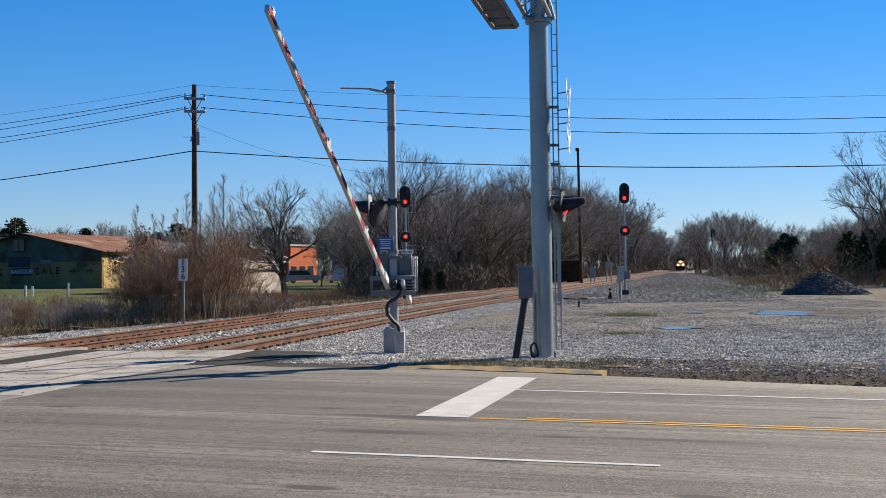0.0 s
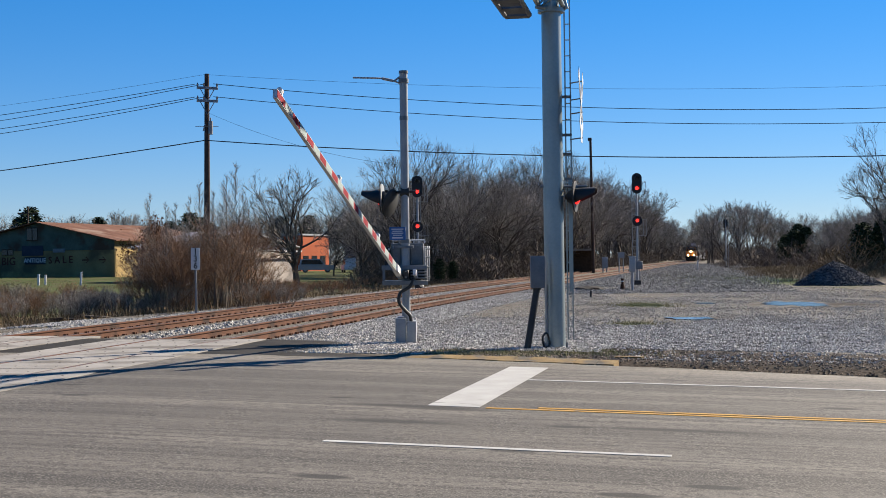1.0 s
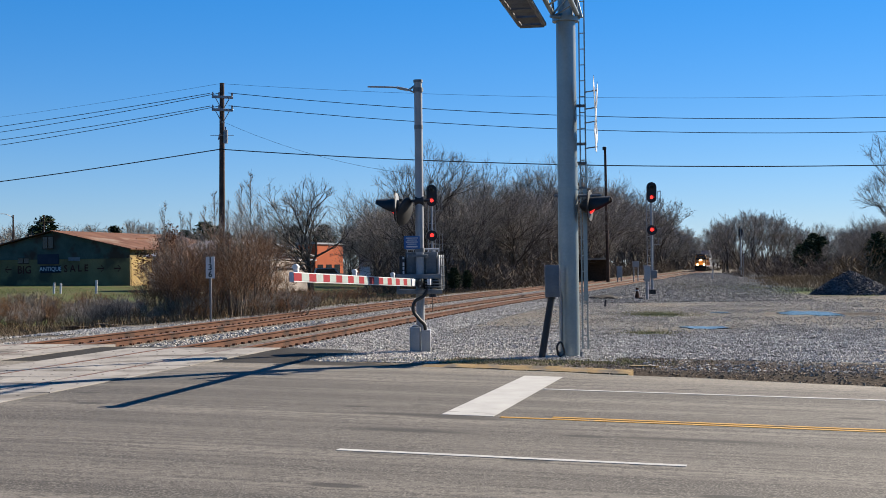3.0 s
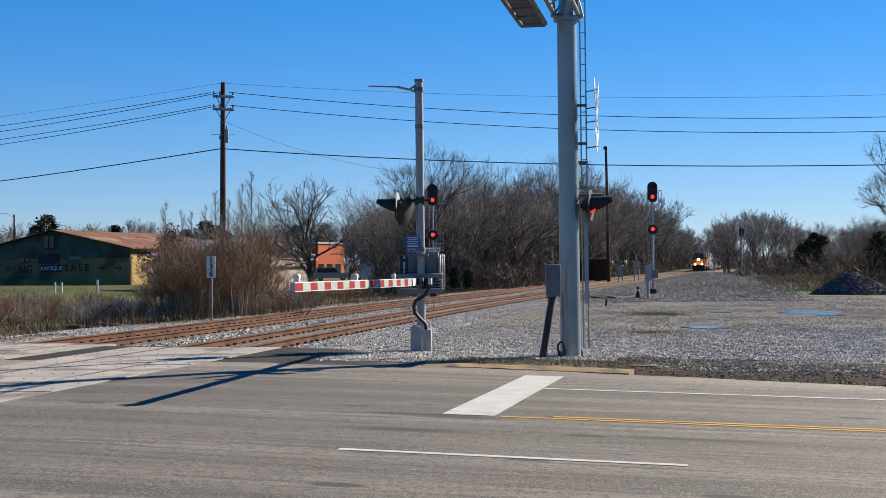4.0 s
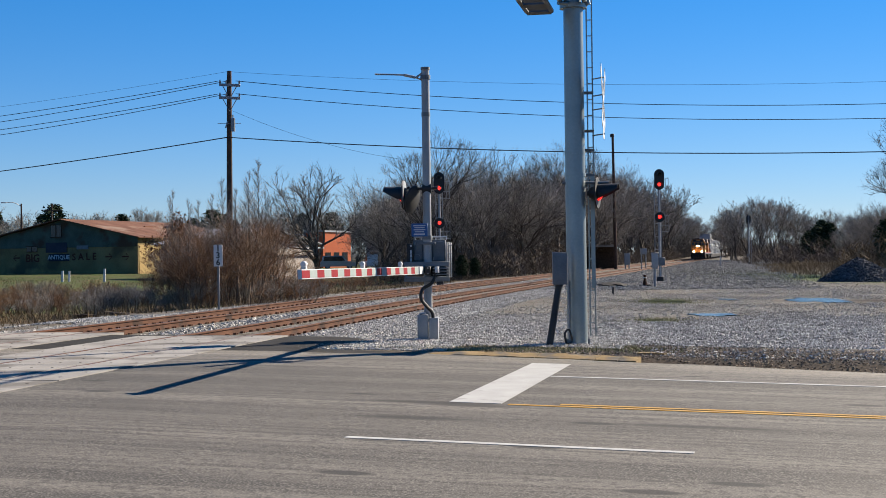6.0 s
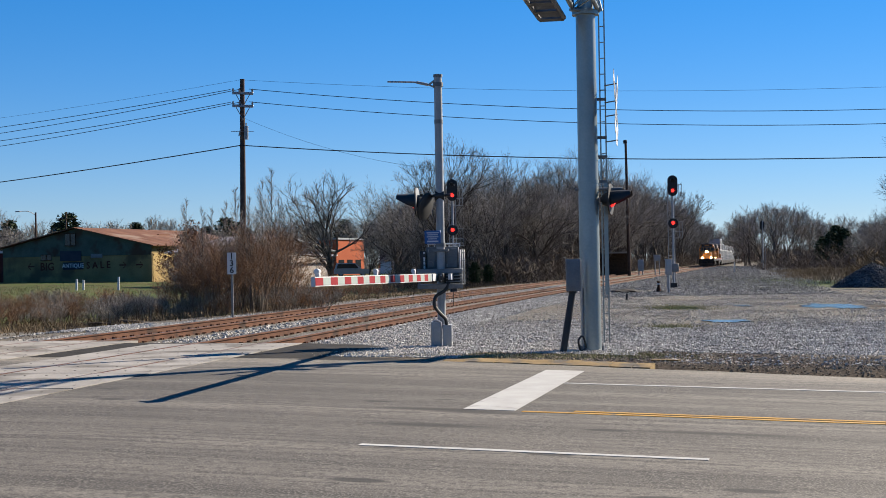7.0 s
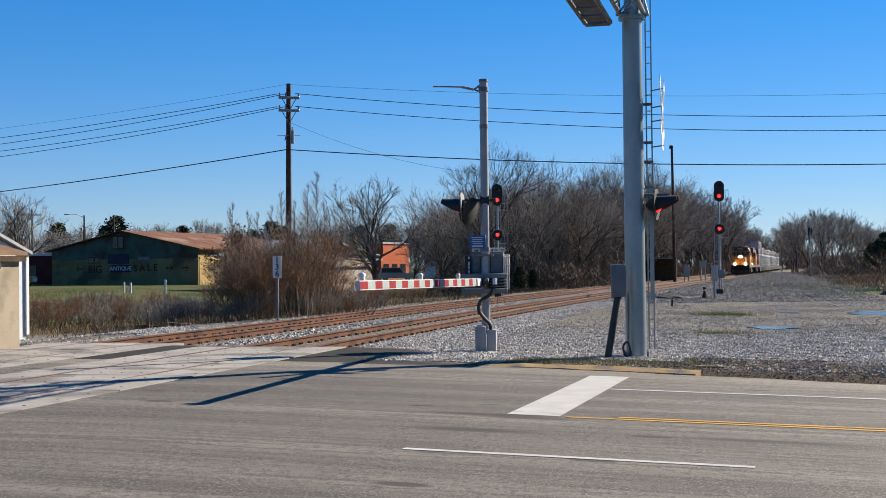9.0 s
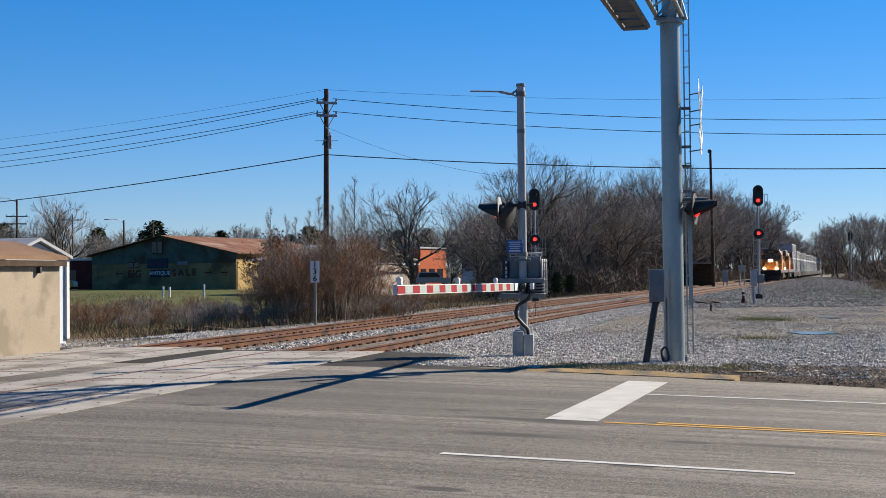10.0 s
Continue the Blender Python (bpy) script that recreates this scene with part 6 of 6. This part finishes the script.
def tree_kind(label, made, rng, twig=None):
    thick, fine = made
    t = thing("bare_tree", Matrix.Identity(4), label, "tree", "bare winter trees")
    v, f = prisms(thick, 4)
    ob = new("trunk", cloud("trunk", v, f, M_BARK))
    ob.parent = t
    v, f = slivers(fine, rng)
    ob = new("crown", cloud("crown", v.tolist(), f.tolist(), twig or M_TWIG))
    ob.parent = t
    return t


def shrub_kind(seed, height, stems, label, twig, name="bare_bush", levels=3, lean=0.11, twigs=4):
    rng = random.Random(seed)
    thick, fine = grow(rng, height, 3, levels, 0.55, 0.36, 0.02, twigs, height * 0.13, 0.0042, stems=stems, lean=lean, wander=0.16, lift=0.03)
    t = thing(name, Matrix.Identity(4), label, "bush", "bare winter brush")
    v, f = prisms(thick, 3)
    ob = new("stem_clump", cloud("stem_clump", v, f, M_UNDERWOOD))
    ob.parent = t
    tagged(ob, kind="stuff")
    v, f = slivers(fine, rng)
    ob = new("twig_mass", cloud("twig_mass", v.tolist(), f.tolist(), twig))
    ob.parent = t
    tagged(ob, kind="stuff")
    return t


def leafy_kind(seed, height, width):
    """A small rounded tree that has kept its withered leaves."""
    rng = random.Random(seed)
    t = thing("leafy_tree", Matrix.Identity(4), "small rounded tree with withered russet leaves", "tree", "leafy winter trees")
    part("trunk", tubes(((0, 0, -0.2), (0.1, 0, height * 0.5), 0.12, 0.07), ((0.1, 0, height * 0.5), (0.4, 0.2, height * 0.85), 0.06, 0.02), ((0.05, 0, height * 0.35), (-0.5, 0.1, height * 0.8), 0.06, 0.02), seg=8), M_BARK, t)
    clumps = []
    for i in range(46):
        a, q, h = rng.uniform(0, 6.283), rng.random() ** 0.5, rng.random()
        r = q * width * math.sqrt(max(1 - (2 * h - 0.9) ** 2, 0.05))
        clumps.append(Vector((r * math.cos(a), r * math.sin(a), height * (0.3 + 0.66 * h * (1 - 0.15 * q)))))
    verts, faces = [], []
    for c in clumps:
        for i in range(150):
            p = c + Vector((rng.gauss(0, 0.26), rng.gauss(0, 0.26), rng.gauss(0, 0.2)))
            b = len(verts)
            for _ in range(3):
                verts.append(tuple(p + Vector((rng.gauss(0, 0.05), rng.gauss(0, 0.05), rng.gauss(0, 0.05)))))
            faces.append((b, b + 1, b + 2))
    ob = new("crown", cloud("crown", verts, faces, M_BROWNLEAF))
    ob.parent = t
    return t


def pine_kind(seed, height):
    rng = random.Random(seed)
    t = thing("pine_tree", Matrix.Identity(4), "dark evergreen pine with a ragged crown", "tree", "dark evergreens")
    part("trunk", tubes(((0, 0, -0.2), (0, 0, height * 0.95), 0.2, 0.05), seg=8), M_BARK, t)
    verts, faces = [], []
    for i in range(2600):
        h, a0 = 0.25 + 0.75 * rng.random(), rng.choice((0, 2, 4))
        rad = math.sqrt(max(1.0 - ((h - 0.55) / 0.46) ** 2, 0)) * 0.24 * height * (0.45 + 0.55 * rng.random()) * (1 + 0.35 * math.sin(9 * h + a0)) + 0.1
        a = rng.uniform(0, 6.283)
        c = Vector((rad * math.cos(a), rad * math.sin(a), h * height + rng.gauss(0, 0.2)))
        s = rng.uniform(0.18, 0.4)
        b = len(verts)
        for _ in range(3):
            verts.append(tuple(c + Vector((rng.gauss(0, s), rng.gauss(0, s), rng.gauss(0, s * 0.6)))))
        faces.append((b, b + 1, b + 2))
    ob = new("crown", cloud("crown", verts, faces, M_PINE))
    ob.parent = t
    return t


def plant(kind, used, x, y, scale=1.0, turn=0.0, stretch=1.0, dz=0.0):
    m = pose(x, y, float(ground_z(x, y)) + dz, 0, 0, turn) @ Matrix.Diagonal((scale, scale, scale * stretch, 1))
    if kind.name in used:
        return copy_thing(kind, m @ Matrix.Diagonal((*[1 / v for v in kind.scale], 1)))
    used.add(kind.name)
    kind.matrix_basis = m
    return kind


def build_trees():
    rng = random.Random(21)
    used = set()
    def kind(seed, label, **shape):
        r = random.Random(seed)
        return tree_kind(label, grow(r, **shape), r)

    A = kind(1, "bare broad winter tree with grey spreading twigs", height=12, limbs=5, levels=6, spread=0.52, trunk_part=0.2, trunk_r=0.22, twigs=2, twig_len=0.8, twig_w=0.009, lift=0.03, wander=0.16)
    B = kind(2, "bare upright winter tree with fine pale twigs", height=12, limbs=4, levels=6, spread=0.38, trunk_part=0.26, trunk_r=0.18, twigs=2, twig_len=0.75, twig_w=0.009, lift=0.07, wander=0.15)
    C = kind(3, "bare twiggy winter tree at the wood's edge", height=12, limbs=5, levels=5, spread=0.45, trunk_part=0.16, trunk_r=0.12, twigs=3, twig_len=0.85, twig_w=0.009, stems=2, lean=0.08, wander=0.16)
    D = kind(4, "bare spreading yard tree with dark limbs", height=9, limbs=5, levels=6, spread=0.58, trunk_part=0.2, trunk_r=0.26, twigs=3, twig_len=0.6, twig_w=0.009, lift=0.03, wander=0.17)
    srng = random.Random(5)
    E = tree_kind("slender bare sapling with fine upright twigs", sapling(srng, 8, 0.0048), srng)
    F = kind(7, "bare grey tree in the far wood", height=12, limbs=5, levels=5, spread=0.5, trunk_part=0.18, trunk_r=0.2, twigs=3, twig_len=1.0, twig_w=0.02, wander=0.16)
    G = kind(8, "bare brown tree in the far wood", height=12, limbs=5, levels=5, spread=0.42, trunk_part=0.15, trunk_r=0.17, twigs=3, twig_len=1.0, twig_w=0.02, lift=0.06, wander=0.16)
    P = pine_kind(6, 11)
    wood = (A, B, C, C)

    def put(az, y, tall, kind=None, stretch=1.0):
        """A tree on a bearing, with its height in metres."""
        k = rng.choice((F, G)) if y > 165 and kind in (None, A, B, C) else kind or rng.choice(wood)
        plant(k, used, az * y, y, tall / (9 if k is D else 8 if k is E else 11 if k is P else 12), rng.uniform(0, 360), stretch)

    # the wood left of the line: its near edge, then on towards the far bend
    for az, y, tall, kind in ((-0.036, 104, 12.3, B), (-0.048, 112, 9.5, C), (-0.018, 112, 11.0, A), (-0.003, 110, 11.0, C), (0.014, 116, 11.8, A), (0.03, 118, 11.2, A), (-0.062, 118, 9.0, C), (-0.028, 122, 11.5, C),
                              (0.0, 126, 12.0, B), (0.022, 130, 11.8, C), (0.042, 128, 10.5, C), (0.052, 136, 11.5, A), (0.06, 140, 14.0, B), (0.07, 146, 14.6, B), (0.078, 150, 12.5, C), (0.066, 158, 13.5, A), (0.087, 158, 13.0, A),
                              (0.095, 168, 12.6, C), (0.1, 178, 13.0, B), (-0.01, 138, 12.0, A), (-0.04, 136, 11.0, A)):
        put(az, y, tall, kind)
    for i in range(22):
        az = -0.062 + 0.16 * (i + 0.5) / 22
        y = 132 + 40 * rng.random() + 260 * max(az, 0)
        put(az + rng.uniform(-0.003, 0.003), y, (11.5 if az < 0.05 else 13.0) * rng.uniform(0.85, 1.1))
    for i in range(50):
        y = 150 + 5.6 * i + rng.uniform(-2, 2)
        p = track_at(y, -TRACK_GAP - 7.5 - rng.uniform(0, 7) * (1 if i % 2 else 2.2))
        put(p.x / p.y, p.y, (12.0 + 0.04 * min(y - 150, 200)) * rng.uniform(0.82, 1.1))
    for y in range(430, 700, 14):
        p = track_at(y, -TRACK_GAP - 9 - rng.uniform(0, 8))
        put(p.x / p.y, p.y, 19 * rng.uniform(0.8, 1.08))
    for y, off, tall in ((540, -24, 21), (520, -25, 19), (470, -26, 17), (232, -19, 8), (245, -20, 7)):
        p = track_at(y, off)
        put(p.x / p.y, p.y, tall, P)
    # the yard trees before the shops
    put(-0.117, 112, 10.2, D)
    put(-0.07, 124, 9.2, D)
    put(-0.09, 160, 7.5, A)
    put(-0.058, 150, 9.0, C)
    # right of the line
    for az, y, tall in ((0.207, 250, 12.5), (0.198, 262, 11.5), (0.216, 256, 12.2), (0.225, 262, 11.6), (0.186, 300, 11.5), (0.234, 270, 10.5), (0.19, 285, 13.0), (0.21, 290, 14.0), (0.222, 300, 13.5), (0.179, 380, 12), (0.182, 440, 13), (0.1795, 500, 14), (0.24, 300, 10.5), (0.187, 350, 13.5), (0.1885, 400, 15)):
        put(az, y, tall)
    for az, y, tall in ((0.255, 330, 12.5), (0.262, 340, 11), (0.246, 310, 10), (0.272, 300, 10.5), (0.28, 250, 8.5), (0.288, 230, 8.5), (0.297, 215, 9), (0.307, 200, 9), (0.318, 190, 9.5), (0.33, 180, 9.5), (0.345, 170, 10)):
        put(az, y, tall)
    for az, y, tall in ((0.2485, 215, 5.6), (0.253, 220, 6.6), (0.258, 214, 6.0), (0.243, 225, 5.0), (0.300, 128, 4.6), (0.315, 122, 4.8), (0.33, 118, 5.4)):
        put(az, y, tall, P)
    put(0.331, 106, 14.5, B)
    put(0.318, 112, 10.5, B)
    put(0.352, 106, 13.5, D)
    for az, y, tall in ((0.272, 165, 5.5), (0.28, 150, 5.8), (0.287, 145, 6.2), (0.294, 140, 6.6), (0.302, 138, 7.2), (0.312, 135, 7.4), (0.322, 130, 7.5), (0.333, 126, 7.8), (0.347, 122, 8.4), (0.36, 120, 8.6), (0.277, 178, 6.5), (0.29, 172, 7), (0.305, 168, 7.5)):
        put(az, y, tall, rng.choice((A, C, C)))
    # behind the barn and the shops
    put(-0.383, 150, 11.2, D)
    put(-0.402, 155, 9.6, D)
    put(-0.425, 152, 8.5, A)
    put(-0.44, 158, 9.0, C)
    for az in (0.163, 0.168, 0.172, 0.1755, 0.179, 0.1825, 0.186, 0.19):
        put(az, rng.uniform(690, 800), rng.uniform(13, 17), rng.choice((F, G, P)))
    for i in range(60):
        az = -0.47 + 0.0074 * i
        y = rng.uniform(240, 330)
        put(az, y, (9.6 + 0.02 * (y - 240)) * rng.uniform(0.85, 1.2), P if rng.random() < 0.4 else None)
    # a russet tree behind the brush, and low evergreens at the wood's foot
    L = leafy_kind(9, 4.6, 1.5)
    plant(L, used, -0.223 * 70, 70, 1.0, 40)
    plant(L, used, -0.178 * 68, 68, 0.82, 160)
    for az, y, tall in ((-0.0117, 106, 2.0), (-0.002, 107, 1.7), (-0.03, 107, 1.5), (0.008, 112, 1.4)):
        put(az, y, tall, P)
    # saplings in the brush by the utility pole
    for az, y, tall in ((-0.224, 51, 4.7), (-0.216, 50, 4.2), (-0.168, 52, 5.3), (-0.158, 54, 4.6), (-0.186, 54, 5.2), (-0.179, 51, 4.6), (-0.163, 57, 6.2), (-0.207, 53, 4.4), (-0.196, 52, 4.5), (-0.15, 55, 4.0)):
        put(az, y, tall, E)


def far_brush(name, label, spots, material, seed):
    """Far undergrowth as one mesh: at each (x, y, size) a mound of crossing twigs."""
    rng = random.Random(seed)
    twigs = []
    for x, y, size in spots:
        base = Vector((x, y, float(ground_z(x, y))))
        for i in range(150):
            a, q = rng.uniform(0, 6.283), rng.random() ** 0.5
            h = rng.random() ** 0.8 * (1 - 0.55 * q * q)
            p = base + Vector((q * math.cos(a) * 1.5, q * math.sin(a) * 1.5, h * 2.3)) * size
            d = Vector((math.cos(a) * q * 0.5 + rng.gauss(0, 0.7), math.sin(a) * q * 0.5 + rng.gauss(0, 0.7), 0.7)).normalized()
            twigs.append((p - d * 0.4 * size, p + d * rng.uniform(0.3, 0.8) * size, 0.028 * size))
    v, f = slivers(twigs, rng)
    tagged(new(name, cloud(name, v.tolist(), f.tolist(), material)), label, "undergrowth", kind="stuff")


def build_brush():
    rng = random.Random(33)
    used = set()
    S1 = shrub_kind(11, 4.2, 9, "tall thicket of bare red-brown stems", M_BRUSH, lean=0.08, twigs=3)
    S2 = shrub_kind(12, 3.2, 10, "dense bare red-brown bush", M_BRUSH, twigs=3)
    S3 = shrub_kind(13, 1.6, 12, "low tangle of bare brown brush", M_BRUSH, levels=2, lean=0.16, twigs=5)
    S5 = shrub_kind(15, 1.5, 12, "low tangle of bare grey brush", M_TWIG, levels=2, lean=0.16, twigs=5)
    S4 = shrub_kind(14, 3.6, 9, "tall bare grey-brown bush beside the tracks", M_TWIG, lean=0.08, twigs=3)
    for i in range(17):
        az = -0.232 + 0.088 * rng.random()
        y = rng.uniform(47.5, 56)
        mid = 1 - ((az + 0.194) / 0.052) ** 2
        plant(rng.choice((S1, S2, S1, S2, S4)), used, az * y, y, rng.uniform(0.75, 1.1) * (0.6 + 0.36 * max(mid, -0.3)), rng.uniform(0, 360))
    for i in range(115):
        az = -0.43 + 0.30 * rng.random()
        y = 49.5 + 18 * rng.random() ** 1.4
        plant(rng.choice((S3, S5, S5)), used, az * y, y, rng.uniform(0.4, 0.95), rng.uniform(0, 360))
    for i in range(14):
        az, y = -0.15 + 0.03 * rng.random(), rng.uniform(52, 60)
        plant(S3, used, az * y, y, rng.uniform(0.4, 0.75), rng.uniform(0, 360))
    for i in range(22):
        y = rng.uniform(60, 110)
        p = track_at(y, -TRACK_GAP - rng.uniform(8, 14))
        plant(S3, used, p.x, p.y, rng.uniform(0.4, 0.7), rng.uniform(0, 360))
    edge, right, left, field = [], [], [], []
    for i in range(150):
        y = 112 + 2.2 * i + rng.uniform(-2, 2)
        p = track_at(y, -TRACK_GAP - rng.uniform(7, 13))
        edge.append((p.x, p.y, rng.uniform(0.6, 1.25) * (1 + 0.002 * (y - 112))))
    for i in range(70):
        az = rng.uniform(-0.066, 0.066)
        y = rng.uniform(108, 135) + 300 * max(az - 0.03, 0)
        edge.append((az * y, y, rng.uniform(0.6, 1.4)))
    for i in range(130):
        az, y = rng.uniform(0.186, 0.38), rng.uniform(185, 270)
        right.append((az * y, y, rng.uniform(0.9, 1.9) * float(0.3 + 0.7 * smoothstep(0.186, 0.235, az))))
    for i in range(90):
        p = track_at(rng.uniform(250, 420), rng.uniform(13, 60))
        right.append((p.x, p.y, rng.uniform(1.0, 2.2)))
    for i in range(90):
        az, y = -0.48 + 0.0048 * i, rng.uniform(205, 250)
        left.append((az * y, y, rng.uniform(0.8, 1.6)))
    for i in range(60):
        az, y = rng.uniform(0.215, 0.37), rng.uniform(105, 185)
        field.append((az * y, y, rng.uniform(0.15, 0.42)))
    for i in range(26):
        az, y = rng.uniform(0.275, 0.38), rng.uniform(112, 150)
        field.append((az * y, y, rng.uniform(0.9, 1.6)))
    end = []
    for i in range(70):
        az, y = rng.uniform(0.145, 0.205), rng.uniform(560, 760)
        end.append((az * y, y, rng.uniform(2.5, 4.5)))
    for i in range(60):
        az, y = rng.uniform(0.185, 0.40), rng.uniform(420, 560)
        end.append((az * y, y, rng.uniform(1.8, 3.2)))
    far_brush("line_end_wood", "brown bare wood closing the far end of the line", end, M_UNDERWOOD, 5)
    far_brush("wood_undergrowth", "brown bare undergrowth along the wood's edge", edge, M_UNDERWOOD, 1)
    far_brush("far_undergrowth", "brown bare undergrowth beyond the field", right, M_UNDERWOOD, 2)
    far_brush("back_undergrowth", "bare undergrowth behind the barn and shops", left, M_TWIG, 3)
    far_brush("field_brush", "tan brush scattered over the dry field", field, M_DRY, 4)


def blades(name, label, pts, heights, material, lean=0.5, width=0.012, seed=1):
    rng = np.random.default_rng(seed)
    k = len(pts)
    a = rng.uniform(0, 6.283, k)
    w = np.stack([np.cos(a), np.sin(a), np.zeros(k)], -1) * (width * rng.uniform(0.6, 1.5, k))[:, None]
    tip = np.stack([rng.normal(0, lean, k), rng.normal(0, lean, k), np.ones(k)], -1) * np.asarray(heights)[:, None]
    v = np.stack([pts - w, pts + w, pts + tip], 1).reshape(-1, 3)
    f = np.arange(3 * k).reshape(-1, 3)
    return tagged(new(name, cloud(name, v.tolist(), f.tolist(), material)), label, "grass", kind="stuff")


def build_grass():
    rng = np.random.default_rng(77)
    # dry grass beyond the tracks
    k = 70000
    y = 33 + 75 * rng.random(k) ** 1.3
    x = rng.uniform(-0.5, 0.05, k) * y
    s = bed(x, y)
    patch = np.array([noise.noise((a * 0.25, b * 0.2, 2.0)) for a, b in zip(x, y)])
    keep = (s < -TRACK_GAP - 3.0) & (rng.random(k) < (0.55 + 0.9 * patch) * np.where((y > 57) & (x < -0.2 * y), 0.25, 1.0)) & ~((y < 43.5) & (x < -7.5) & ((y > 37) | (rng.random(k) < 0.8)))
    x, y = x[keep], y[keep]
    blades("dry_grass", "dry tan winter grass beyond the tracks", np.stack([x, y, ground_z(x, y) - 0.02], -1), rng.uniform(0.1, 0.4, len(x)) * np.where(y < 44, 0.35, 1.0), M_DRY, 0.5, 0.014, 1)
    k = 42000
    y = rng.uniform(48, 135, k)
    x = rng.uniform(-0.47, -0.02, k) * y
    patch = np.array([noise.noise((a * 0.12, b * 0.1, 8.0)) for a, b in zip(x, y)])
    keep = (bed(x, y) < -TRACK_GAP - 3.5) & (patch > 0.02)
    x, y = x[keep], y[keep]
    blades("green_grass", "short green grass among the brush", np.stack([x, y, ground_z(x, y) - 0.02], -1), rng.uniform(0.04, 0.12, len(x)), M_GREEN, 0.5, 0.016, 2)
    # tufts by the kerb and on the yard
    px, py, hh = [], [], []
    for cx, cy, rx, ry, n, h in ((0.1, 23.7, 1.4, 0.4, 3200, 0.05), (2.3, 24.2, 0.7, 0.5, 1500, 0.045), (6.8, 49.6, 0.8, 1.4, 2600, 0.05), (4.7, 35.8, 0.5, 0.8, 1000, 0.04), (21, 100, 3.5, 20, 7000, 0.10), (-11.2, 29.0, 1.6, 0.3, 900, 0.12)):
        px += list(rng.normal(cx, rx, n))
        py += list(rng.normal(cy, ry, n))
        hh += list(rng.uniform(0.4, 1.3, n) * h)
    px, py = np.array(px), np.array(py)
    keep = px * ROAD_N.x + py * ROAD_N.y > 22.4
    blades("yard_grass", "sparse green and tan tufts on the gravel", np.stack([px, py, ground_z(px, py)], -1)[keep], np.array(hh)[keep], surf("mixed winter tufts", (0.15, 0.15, 0.06), (0.34, 0.3, 0.16), 1.2, 0.95, 0, 0.1, 20, vary=0.4), 0.5, 0.01, 3)
    # tan field on the right
    k = 30000
    y = rng.uniform(74, 190, k)
    x = rng.uniform(0.14, 0.37, k) * y
    mottle = np.array([noise.noise((a * 0.16, b * 0.07, 3.0)) for a, b in zip(x, y)])
    keep = bed(x, y) > 14.5 + 5 * mottle - 0.02 * (y - 74)
    keep &= mottle + (y - 96) / 50 > 0
    x, y, mottle = x[keep], y[keep], mottle[keep]
    blades("field_grass", "tan grass over the far field", np.stack([x, y, ground_z(x, y) - 0.02], -1), rng.uniform(0.1, 0.45, len(x)) * (1 + 0.8 * mottle), M_DRY, 0.4, 0.02, 4)


# ---------------------------------------------------------------- build
build_ground()
build_road()
build_kerb()
build_puddles()
gate, gate_arm = build_gate()
build_cantilever()
build_signal(11.3, 84.3, "railway signal mast with two black heads lit red", ((3.87, 1), (6.2, 2)))
build_signal(-2.2, 80.0, "railway signal mast with two black heads lit red", ((3.58, 1), (5.95, 2)))
build_signal(39.1, 196, "distant railway signal mast with dark heads", ((6.3, 2),), cage=False, facing=180)
build_small_things()
build_poles()
TRAIN = build_train()
build_buildings()
build_cars()
build_trees()
build_brush()
build_grass()
build_gravel()
build_track(0.0, "rusty front railway track on grey ballast")
build_track(-TRACK_GAP, "rusty back railway track on grey ballast")
build_panels(0.0, 27.55, "pale concrete crossing panels of the front track")
build_panels(-TRACK_GAP, 28.75, "pale concrete crossing panels of the back track")


def motions():
    """The boom comes down and the train comes nearer."""
    u = math.degrees(math.atan2(-math.cos(radians(7)), -math.sin(radians(7))))
    tilt = 2.0
    rows = []
    for t, a in ((0.0, 23.45), (0.5, 19.15), (1.0, 14.95), (1.5, 11.1), (2.0, 7.5), (2.5, 4.0), (2.8, 2.1), (3.2, 0.5), (3.6, 0.15), (4.0, 0.3), (7.0, 0.4), (10.0, 0.45)):
        rows.append((t, Matrix.Translation((ARM_PIVOT[0], ARM_PIVOT[1], ARM_PIVOT[2] - 0.125)) @ pose(0, 0, 0, 0, 0, u) @ pose(0, 0, 0, tilt, 0, 0) @ pose(0, 0, 0, 0, -a, 0)))
    walk(gate_arm, rows)
    for ob, behind in TRAIN:
        rows = []
        for i in range(11):
            y = 441.0 - 24.2 * i + behind * 0.98
            p, d = track_at(y, 0.0, RAIL_Z), track_dir(y)
            rows.append((float(i), Matrix.Translation(p) @ pose(0, 0, 0, 0, 0, -math.degrees(math.atan2(d.x, d.y)))))
        walk(ob, rows)


motions()
